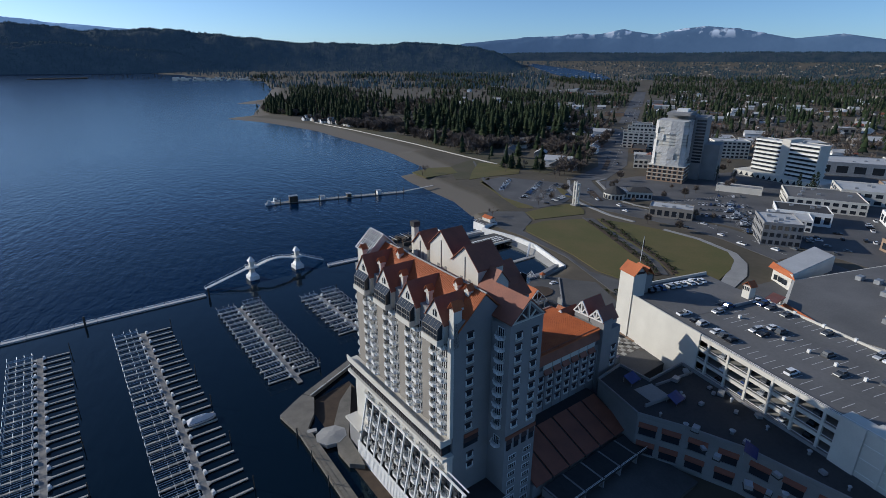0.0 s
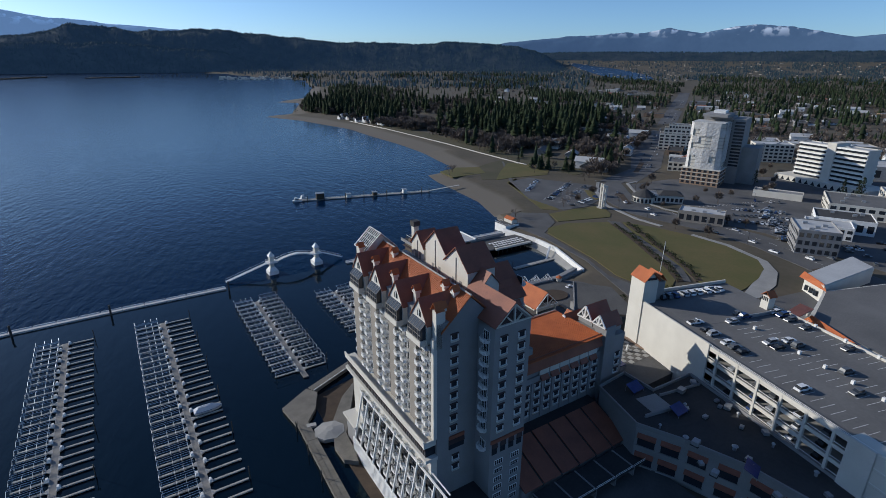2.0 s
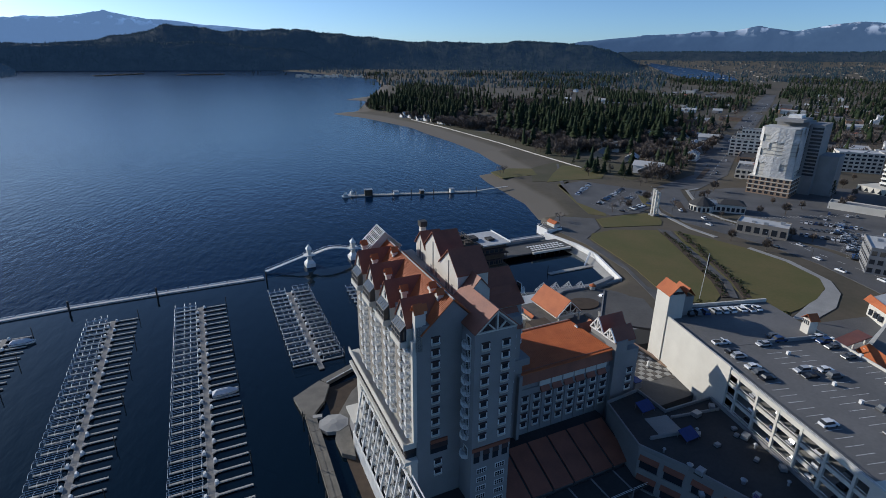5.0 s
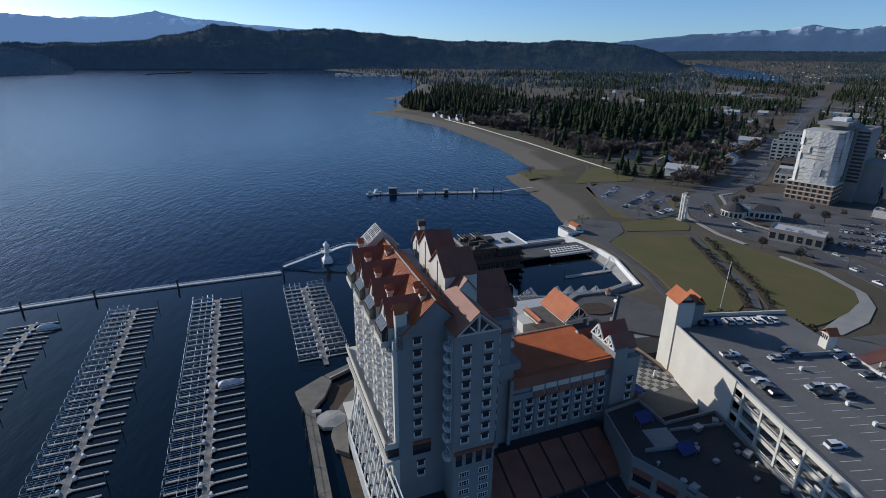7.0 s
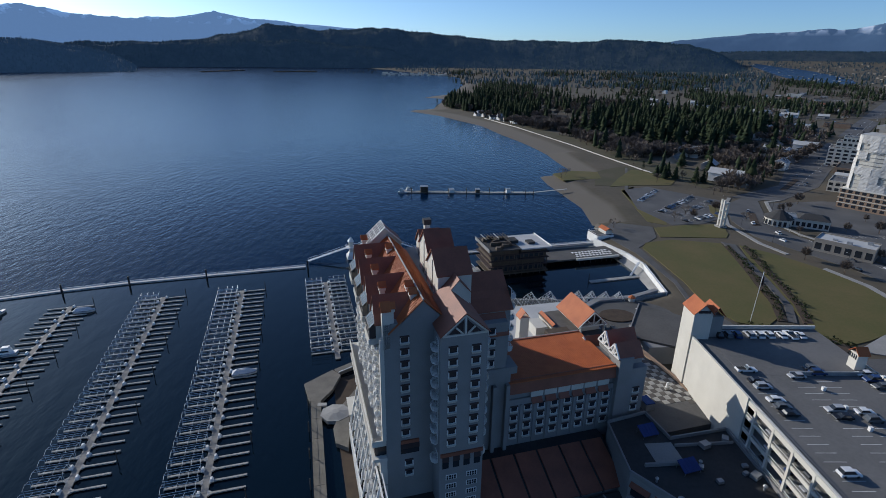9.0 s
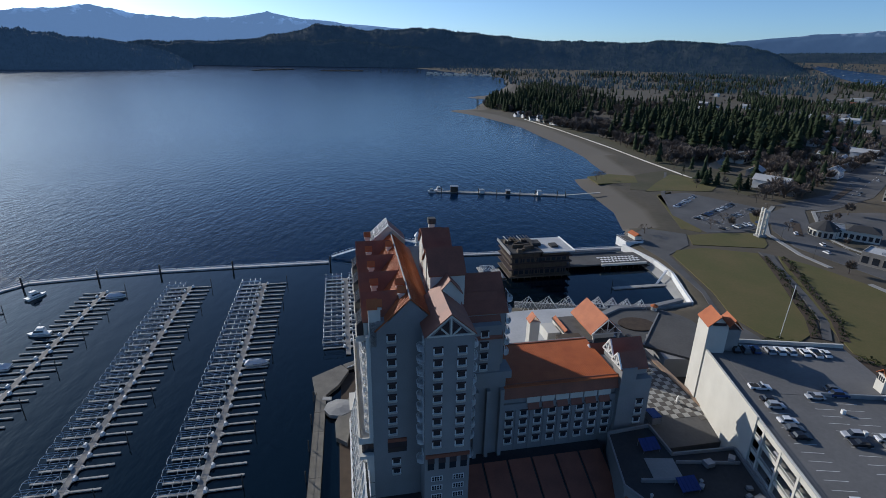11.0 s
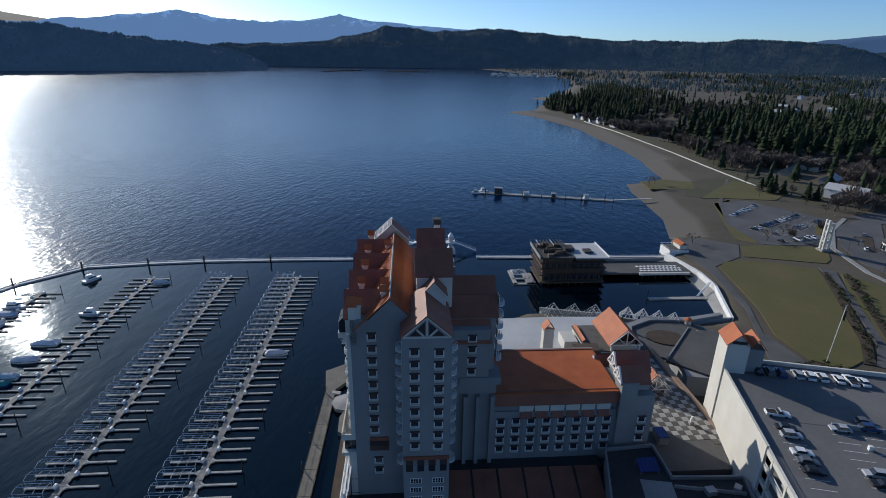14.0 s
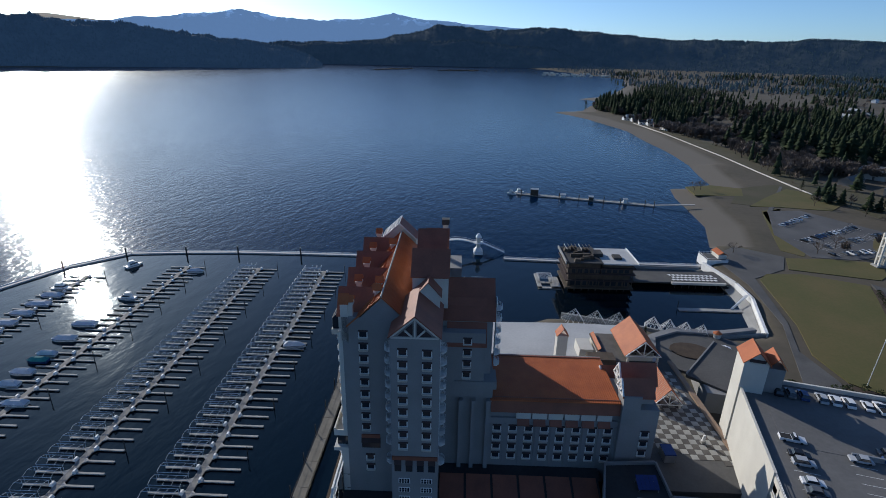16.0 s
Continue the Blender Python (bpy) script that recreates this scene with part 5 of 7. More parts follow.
for i in range(10):
    part("stilt", bar(bmesh.new(), (82.5 + i * 3.6, 146.6, -2), (82.5 + i * 3.6, 146.6, 9), 0.22, 6), "wood_dark", rest)
    part("window", B(84 + i * 3.0, 86.2 + i * 3.0, 147.85, 148.1, 2.6, 4.8), "glass", rest)
    part("window", B(84 + i * 3.0, 86.2 + i * 3.0, 146.9 if i < 5 else 147.9, 147.2 if i < 5 else 148.2, 9.8, 11.8), "glass", rest)
part("boat_float", B(68, 80, 147, 149, -0.2, 0.6), "dock", rest, "pale landing float")
part("boat_float", B(68, 70, 147, 166, -0.2, 0.6), "dock", rest, "pale landing float")
part("boat_float", B(75, 80, 147, 162, -0.2, 0.6), "dock", rest, "pale landing float")
pyramid_frame(HOTEL @ pose(72.5, 158, 0, 0, 0, 0), 7.5, 4.6)
terr = thing("restaurant_terrace", HOTEL, "terrace on stilts with rows of pale tables", "terrace")
part("floor", B(117, 156, 154, 172, 2.2, 3.0), "paving", terr)
part("front_beam", B(138, 166, 152.6, 154, 2.2, 3.4), "stucco", terr)
part("floor_east", B(156, 168, 153, 170, 2.2, 3.0), "paving", terr)
part("parapet", B(117, 160, 171.6, 172.2, 3, 4.6), "stucco_grey_shade", terr)
for i in range(8):
    part("stilt", bar(bmesh.new(), (140 + i * 3.6, 153.2, -2), (140 + i * 3.6, 153.2, 2.3), 0.2, 6), "wood_dark", terr)
tb = None
for i in range(11):
    for j in range(3):
        mm = HOTEL @ pose(140 + i * 2.2 + (j % 2), 156 + j * 3.0, 3.0, 0, 0, 20)
        if tb is None:
            tb = thing("terrace_table", mm, "pale folded table on the terrace", "table", "terrace tables")
            part("tabletop", B(-0.8, 0.8, -0.8, 0.8, 0.68, 0.76), "white", tb)
            part("leg", B(-0.1, 0.1, -0.1, 0.1, 0, 0.68), "steel", tb)
        else:
            copy_thing(tb, mm)
fl = thing("gangway_float", HOTEL, "small grey float with a gangway in the basin", "float")
part("float", B(132, 162, 126.5, 129.2, -0.2, 0.6), "dock", fl)
part("gangway", hull(bmesh.new(), [(157, 129, 0.6), (158.4, 129, 0.6), (169, 137, 4.2), (168, 138, 4.2)], [(157, 129, 0.9), (158.4, 129, 0.9), (169, 137, 4.5), (168, 138, 4.5)]), "white", fl)
part("pile", bar(bmesh.new(), (132.5, 130, -1), (132.5, 130, 4), 0.2, 6), "pile", fl)
boat_h = thing("seawall_pavilion", pose(181, 303, 0, 0, 0, 11), "white walled landing with a small red-roofed hut", "pavilion")
part("base", B(-6, 6, -6, 6, -1, 5.4), "white", boat_h)
part("top", B(-5.5, 5.5, -5.5, 5.5, 5.4, 5.5), "paving", boat_h)
part("hut", B(1, 5.5, -4, 4.5, 5.5, 8.0), "stucco", boat_h)
part("hut_roof", gable_y(bmesh.new(), 1, 5.5, -4.3, 4.8, 8.0, 9.4, 0.3, 0.2), "roof", boat_h)
bm = bmesh.new()
for a, b in (((-6, -6), (6, -6)), ((-6, -6), (-6, 6)), ((-6, 6), (6, 6))):
    bar(bm, (*a, 6.4), (*b, 6.4), 0.07)
part("railing", bm, "white", boat_h)

bridge = thing("gazebo_bridge", pose(20.4, 279.4, 0, 0, 0, 14), "white arched footbridge between two lake gazebos", "footbridge")
for x in (0, 26.2):
    g = part("pier_base", prism(bmesh.new(), [(x - 2.6, -3), (x + 2.6, -3), (x + 2.6, 3), (x - 2.6, 3)], -2, 2.2), "white", bridge, "white concrete pier")
    part("pier_step", hull(bmesh.new(), [(x - 2.2, -2.6, 2.2), (x + 2.2, -2.6, 2.2), (x + 2.2, 2.6, 2.2), (x - 2.2, 2.6, 2.2)], [(x - 1.3, -1.3, 4), (x + 1.3, -1.3, 4), (x + 1.3, 1.3, 4), (x - 1.3, 1.3, 4)]), "white", g)
    part("tower", B(x - 1.1, x + 1.1, -1.1, 1.1, 4, 10.4), "stucco", g)
    part("deck", B(x - 2.8, x + 2.8, -2.4, 2.4, 6.6, 7.1), "white", g)
    bm = bmesh.new()
    for a, b in (((-2.7, -2.3), (2.7, -2.3)), ((-2.7, 2.3), (2.7, 2.3))):
        bar(bm, (x + a[0], a[1], 8.1), (x + b[0], b[1], 8.1), 0.07)
        for k in range(5):
            bar(bm, (x - 2.7 + k * 1.35, a[1], 7.1), (x - 2.7 + k * 1.35, a[1], 8.1), 0.05)
    part("railing", bm, "white", g)
    part("lantern_roof", hull(bmesh.new(), [(x - 1.7, -1.7, 10.4), (x + 1.7, -1.7, 10.4), (x + 1.7, 1.7, 10.4), (x - 1.7, 1.7, 10.4)], [(x - 0.1, -0.1, 13), (x + 0.1, -0.1, 13), (x + 0.1, 0.1, 13), (x - 0.1, 0.1, 13)]), "white", g)
N = 12
for i in range(N):
    a, b = i / N, (i + 1) / N
    za, zb = 7.0 + 2.0 * math.sin(a * math.pi), 7.0 + 2.0 * math.sin(b * math.pi)
    xa, xb = 2.6 + 21 * a, 2.6 + 21 * b
    part("span", hull(bmesh.new(), [(xa, -1.3, za - 0.5), (xa, 1.3, za - 0.5), (xa, 1.3, za), (xa, -1.3, za)], [(xb, -1.3, zb - 0.5), (xb, 1.3, zb - 0.5), (xb, 1.3, zb), (xb, -1.3, zb)]), "white", bridge)
    bm = bmesh.new()
    for y in (-1.3, 1.3):
        bar(bm, (xa, y, za + 1.0), (xb, y, zb + 1.0), 0.07)
        bar(bm, (xa, y, za), (xa, y, za + 1.0), 0.05)
    part("handrail", bm, "white", bridge)
for x0, x1 in ((-25, -2.6), (28.8, 42)):
    zz = (1.0, 6.8) if x0 < 0 else (6.8, 1.0)
    part("ramp", hull(bmesh.new(), [(x0, -1.1, zz[0] - 0.3), (x0, 1.1, zz[0] - 0.3), (x0, 1.1, zz[0]), (x0, -1.1, zz[0])], [(x1, -1.1, zz[1] - 0.3), (x1, 1.1, zz[1] - 0.3), (x1, 1.1, zz[1]), (x1, -1.1, zz[1])]), "pipe", bridge)
    bm = bmesh.new()
    for y in (-1.1, 1.1):
        bar(bm, (x0, y, zz[0] + 1.1), (x1, y, zz[1] + 1.1), 0.07)
        for k in range(9):
            s = k / 8
            bar(bm, (x0 + (x1 - x0) * s, y, zz[0] + (zz[1] - zz[0]) * s), (x0 + (x1 - x0) * s, y, zz[0] + (zz[1] - zz[0]) * s + 1.1), 0.05)
    part("handrail", bm, "pipe", bridge)

pier = thing("fishing_pier", pose(0, 0, 0), "long grey floating pier with piles and small huts", "pier")
deck_run(pier, [(53, 436), (168, 429)], 2.2, -0.2, 0.8)
part("gangway", hull(bmesh.new(), [(168, 427.8, 0.8), (168, 430.2, 0.8), (198, 430.6, 3.4), (198, 428.2, 3.4)], [(168, 427.8, 1.1), (168, 430.2, 1.1), (198, 430.6, 3.8), (198, 428.2, 3.8)]), "dock", pier)
for x in (60, 74, 92, 108, 128, 141, 160, 167):
    part("pile", bar(bmesh.new(), (x, 432.2 - (x - 53) * 0.06, -2), (x, 432.2 - (x - 53) * 0.06, 5.5), 0.35, 6), "pile", pier)
for x, w, h, mt in ((71, 3.2, 5.0, "wood_dark"), (95, 2.0, 2.6, "white"), (118, 1.7, 2.8, "wood_dark"), (145, 1.6, 3.2, "white")):
    hh = part("hut", B(x - w, x + w, 433 - (x - 53) * 0.06, 437.5 - (x - 53) * 0.06, 0.8, 0.8 + h), mt, pier)
    part("hut_roof", B(x - w - 0.4, x + w + 0.4, 432.6 - (x - 53) * 0.06, 438 - (x - 53) * 0.06, 0.8 + h, 1.1 + h), "steel", hh)

# ---- park, roads and parking ----
G0 = LAND
slab("lawn", [(198, 277), (204, 286), (223, 291), (252, 283), (243, 250), (233, 222), (226, 200), (218, 184), (207, 176), (198, 182), (193, 200), (197, 226)], G0 + 0.35, "lawn", "mown winter lawn by the promenade", "lawn", t=0.6)
slab("lawn", [(219, 297), (224, 316), (250, 321), (277, 322), (268, 300), (262, 293)], G0 + 0.3, "lawn", "mown winter lawn near the car park", "lawn", t=0.6)
slab("lawn", [(262, 279), (274, 262), (284, 240), (289, 215), (286, 190), (277, 179), (262, 170), (244, 163), (233, 160), (226, 170), (233, 196), (243, 222), (252, 255)], G0 + 0.35, "lawn", "long curved winter lawn beside the road", "lawn", t=0.6)
slab("lawn", [(240, 436), (262, 470), (292, 510), (330, 480), (300, 440), (262, 440)], G0 + 0.3, "lawn", "rough park grass behind the beach", "lawn", t=0.6)
slab("lawn", [(226, 330), (232, 362), (244, 420), (262, 436), (245, 424), (238, 380), (240, 330), (236, 322)], G0 + 0.15, "lawn", "strip of grass above the cove beach", "lawn", t=0.6)
slab("lawn", [(205, 462), (203, 492), (228, 506), (252, 500), (245, 470)], G0 + 0.2, "lawn", "grass on the beach point", "lawn", t=0.8)
slab("lawn", [(200, 318), (203, 330), (222, 318), (214, 300), (203, 302)], G0 + 0.2, "lawn", "grass by the sea wall", "lawn", t=0.6)
slab("promenade", [(184, 296), (190, 268), (191, 225), (186, 200), (178, 160), (192, 157), (195, 182), (189, 202), (194, 228), (196, 278), (216, 296), (224, 318), (200, 330), (190, 318)], G0 + 0.22, "paving", "grey paved promenade along the basin", "promenade", t=0.6)
slab("garden_path", [(254, 286), (249, 258), (240, 225), (231, 197), (221, 181), (224, 179), (234, 195), (243, 223), (252, 256), (260, 280)], G0 + 0.38, "paving", "winding paved garden path", "path", t=0.5)
slab("lake_path", [(252, 325), (233, 362), (250, 427), (290, 520), (292, 519), (253, 426), (236, 362), (255, 325)], G0 + 0.25, "paving", "grey footpath behind the beach", "path", t=0.5)
slab("beach_wall", [(306, 493), (292, 579), (279, 671), (245, 854), (212, 985), (213.4, 985.4), (246.4, 854.3), (280.4, 671.3), (293.4, 579.3), (307.4, 493.3)], G0 + 0.7, "stucco", "low pale wall along the beach", "wall", t=2)
slab("lawn", [(228, 442), (250, 438), (296, 456), (317, 463), (305, 491), (297, 530), (276, 520), (250, 500)], G0 + 0.14, "park_grass", "worn winter grass between the beach and the car park", "lawn", t=0.8)
slab("lawn", [(308, 493), (294, 579), (281, 671), (247, 854), (236, 900), (262, 905), (300, 760), (312, 660), (330, 560), (372, 482), (352, 440), (326, 428), (318, 462)], G0 + 0.18, "park_grass", "dull winter park grass behind the beach wall", "lawn", t=0.5)
slab("car_park", [(249, 425), (275, 434), (314, 386), (310, 358), (290, 340), (265, 324), (240, 322), (234, 360)], G0 + 0.2, "asphalt", "asphalt car park near the beach", "car park", t=0.5)
slab("avenue", [(330, 396), (403, 437), (476, 523), (700, 724), (1207, 1204), (1544, 1520), (1580, 1508), (1253, 1198), (734, 714), (508, 500), (436, 428), (362, 380)], G0 + 0.2, "asphalt", "broad asphalt avenue running inland", "road", t=0.5)
slab("lake_road", [(400, 405), (345, 398), (310, 372), (289, 330), (283, 296), (292, 268), (302, 240), (305, 208), (300, 172), (292, 140), (286, 60), (312, 60), (322, 140), (330, 190), (330, 222), (320, 262), (312, 296), (312, 322), (345, 382)], G0 + 0.24, "asphalt", "curved asphalt lake road", "road", t=0.5)
slab("kerb_walk", [(288, 240), (293, 215), (289, 186), (279, 172), (262, 160), (240, 152), (232, 156), (246, 163), (276, 178), (285, 192), (288, 215), (283, 238)], G0 + 0.33, "concrete", "pale pavement along the road", "pavement", t=0.5)
slab("car_park", [(322, 262), (336, 224), (336, 195), (382, 212), (442, 288), (392, 302), (340, 300)], G0 + 0.18, "asphalt", "asphalt car park of the shops", "car park", t=0.5)
slab("town_asphalt", [(336, 190), (336, 60), (700, 60), (720, 330), (520, 350), (400, 380), (350, 375), (320, 320), (340, 300), (392, 302), (442, 288)], G0 + 0.12, "asphalt", "asphalt streets and yards of the town", "pavement", t=0.4)
slab("garage_ground", [(176, 150), (300, 150), (290, 60), (270, -80), (136, -80), (136, 96), (142, 134), (160, 145)], G0 + 0.1, "asphalt", "asphalt yard behind the garage", "pavement", t=0.4)
bm = bmesh.new()
for i in range(14):
    y = 160 + i * 11
    x = 306 + (14 if y > 180 else 8) - (6 if y > 250 else 0)
    box(bm, x - 0.12, x + 0.12, y, y + 5, G0 + 0.245, G0 + 0.255)
for i in range(60):
    k = i / 59
    x, y = 420 + 821 * k, 434 + 770 * k
    hull(bm, [(x, y, G0 + 0.205), (x + 0.35, y - 0.35, G0 + 0.205), (x + 5.3, y + 4.3, G0 + 0.205), (x + 5, y + 4.6, G0 + 0.205)], [(x, y, G0 + 0.22), (x + 0.35, y - 0.35, G0 + 0.22), (x + 5.3, y + 4.3, G0 + 0.22), (x + 5, y + 4.6, G0 + 0.22)])
mesh_ob("lane_lines", bm, "line", "white painted lane lines on the roads", "road marking", "structure")


slab("kerb_walk", [(280, 262), (276, 282), (279, 322), (300, 362), (326, 394), (328, 392), (303, 361), (282, 321), (279, 282), (283, 262)], G0 + 0.36, "concrete", "pale pavement along the lake road", "pavement", t=0.5)
slab("kerb_walk", [(326, 262), (316, 296), (316, 320), (349, 380), (364, 384), (365, 382), (351, 378), (318, 319), (318, 297), (328, 262)], G0 + 0.36, "concrete", "pale pavement beside the shops", "pavement", t=0.5)
slab("traffic_island", [(297, 318), (302, 317), (318, 346), (314, 350)], G0 + 0.42, "mulch", "dark planted island in the lake road", "traffic island", t=0.5)
slab("traffic_island", [(392, 420), (396, 417), (440, 458), (436, 461)], G0 + 0.42, "mulch", "dark planted island in the avenue", "traffic island", t=0.5)
slab("traffic_island", [(283, 338), (288, 340), (300, 366), (296, 372), (286, 352)], G0 + 0.42, "lawn", "small grassed corner by the car park", "verge", t=0.5)


def bay_lines(bm, x0, y0, x1, y1, n, depth):
    """A row of painted bays along a line."""
    ux, uy = (x1 - x0) / n, (y1 - y0) / n
    ln = math.hypot(ux, uy)
    nx_, ny_ = -uy / ln * depth / 2, ux / ln * depth / 2
    for i in range(n + 1):
        x, y = x0 + ux * i, y0 + uy * i
        prism(bm, [(x - nx_ - 0.07, y - ny_), (x - nx_ + 0.07, y - ny_), (x + nx_ + 0.07, y + ny_), (x + nx_ - 0.07, y + ny_)], G0 + 0.2, G0 + 0.225)


bm = bmesh.new()
for row in ((246, 352, 296, 396, 20, 10), (252, 340, 304, 382, 20, 10), (252, 329, 290, 346, 14, 5), (244, 384, 276, 420, 15, 5), (330, 206, 362, 230, 16, 10), (340, 218, 372, 242, 16, 10), (352, 232, 382, 254, 15, 10), (366, 248, 394, 268, 14, 10), (340, 292, 420, 284, 28, 5)):
    bay_lines(bm, *row)
mesh_ob("bay_lines", bm, "line", "white painted bay lines in the car parks", "road marking", "structure")
for i, (x, y) in enumerate(((281, 276), (279, 305), (288, 340), (305, 366), (327, 268), (318, 310), (334, 350), (258, 352), (280, 374), (345, 232), (372, 262), (398, 284), (300, 240), (304, 212))):
    lamp = thing("street_lamp", pose(x, y, G0 + 0.2, 0, 0, 40 * i), "slim dark street lamp with a short arm", "street lamp", "street lamps")
    part("pole", bar(bmesh.new(), (0, 0, 0), (0, 0, 8.5), 0.11, 6), "pile", lamp)
    part("arm", bar(bmesh.new(), (0, 0, 8.4), (1.6, 0, 8.7), 0.07, 4), "pile", lamp)
    part("lamp_head", B(1.3, 2.1, -0.2, 0.2, 8.55, 8.8), "steel", lamp)


# ---- shrubs ----
def clump(bm, x, y, z, r, h, n=26):
    """A loose heap of small leaf clumps."""
    for i in range(n):
        a, e = random.uniform(0, 6.283), random.uniform(0.05, 1.0)
        k = math.sqrt(1 - e * e * 0.8) * random.uniform(0.6, 1.0)
        c = Vector((x + r * k * math.cos(a), y + r * k * math.sin(a), z + h * e * random.uniform(0.7, 1.0)))
        s = r * random.uniform(0.22, 0.42)
        vs = [bm.verts.new(c + Vector((random.uniform(-s, s), random.uniform(-s, s), random.uniform(-s, s) * 0.8))) for _ in range(4)]
        for f in ((0, 1, 2), (0, 2, 3), (0, 1, 3), (1, 2, 3)):
            bm.faces.new([vs[j] for j in f])
    return bm


random.seed(5)
sm = []
for v in range(3):
    o = thing("shrub", pose(0, 0, -50), "dark evergreen shrub in a mulch bed", "shrub", "garden shrubs")
    part("foliage", clump(bmesh.new(), 0, 0, 0.0, 1.3, 1.7, 34), "hedge", o)
    part("stem", bar(bmesh.new(), (0, 0, -0.2), (0, 0, 0.9), 0.08), "bark", o)
    sm.append(o)
path = [(258, 276), (250, 250), (241, 222), (233, 198), (224, 180)]


def along(pts, n):
    out, seg = [], [math.dist(a, b) for a, b in zip(pts[:-1], pts[1:])]
    for i in range(n):
        d = sum(seg) * (i + 0.5) / n
        for (a, b), s in zip(zip(pts[:-1], pts[1:]), seg):
            if d <= s:
                out.append((a[0] + (b[0] - a[0]) * d / s, a[1] + (b[1] - a[1]) * d / s))
                break
            d -= s
    return out


spots = [(x + s * random.uniform(3.5, 6.5), y - s * 1.5) for s in (-1, 1) for x, y in along(path, 24)]
spots += [(x + random.uniform(-1, 1), y + random.uniform(-1, 1)) for x, y in along([(232, 158), (212, 174), (200, 180)], 10)]
spots += [(random.uniform(176, 196), random.uniform(158, 178)) for _ in range(14)]
for i, (x, y) in enumerate(spots):
    s = random.uniform(0.8, 1.6)
    copy_thing(sm[i % 3], pose(x, y, G0 + 0.4, 0, 0, random.uniform(0, 360)) @ Matrix.Diagonal((s, s, s * 0.9, 1)))
for o in sm:
    for c in list(o.children):
        bpy.data.objects.remove(c)
    bpy.data.objects.remove(o)
for pts in (path,):
    for s in (-1, 1):
        q = [(x + s * 3.0, y - s * 1.0) for x, y in pts] + [(x + s * 7.0, y - s * 2.0) for x, y in pts[::-1]]
        slab("planting_bed", q, G0 + 0.42, "mulch", "dark mulch planting bed along the path", "bed", t=0.5)
slab("planting_bed", [(176, 156), (199, 180), (214, 174), (232, 158), (222, 152), (196, 150)], G0 + 0.4, "mulch", "dark mulch bed near the garage", "bed", t=0.5)
slab("planting_bed", [(300, 168), (308, 168), (306, 150), (301, 146)], G0 + 0.42, "mulch", "dark mulch bed in the road island", "bed", t=0.5)

# flag pole and clock pylon
fp = thing("flag_pole", pose(203, 181, G0 + 0.3, 0, 2, 0), "tall white flag pole with a drooping flag", "flag pole")
part("pole", bar(bmesh.new(), (0, 0, 0), (0, 0, 24), 0.13, 8), "white", fp)
part("ball", bar(bmesh.new(), (0, 0, 24), (0, 0, 24.5), 0.25, 8), "steel", fp)
bm = bmesh.new()
vsf = [[bm.verts.new((0.15 + 0.9 * j / 4 + 0.1 * math.sin(i), 0.25 * math.sin(j * 1.7 + i * 0.8), 22.6 - i * 0.55 - j * 0.25)) for j in range(5)] for i in range(8)]
for i in range(7):
    for j in range(4):
        bm.faces.new((vsf[i][j], vsf[i + 1][j], vsf[i + 1][j + 1], vsf[i][j + 1]))
part("flag", bm, "awning", fp, "drooping dark flag")
py = thing("stone_pylon", pose(272, 316, G0, 0, 0, 11), "tall pale open pylon at the car park corner", "pylon")
for x, y in ((-1.6, -1.2), (1.6, -1.2), (-1.6, 1.2), (1.6, 1.2)):
    part("leg", B(x - 0.5, x + 0.5, y - 0.5, y + 0.5, 0, 20 if x < 0 else 18), "stucco", py)
for z in (6, 12, 17):
    part("tie", B(-2, 2, -1.5, 1.5, z, z + 0.8), "stucco", py)
part("plinth", B(-3, 3, -2.6, 2.6, 0, 1.4), "concrete", py)


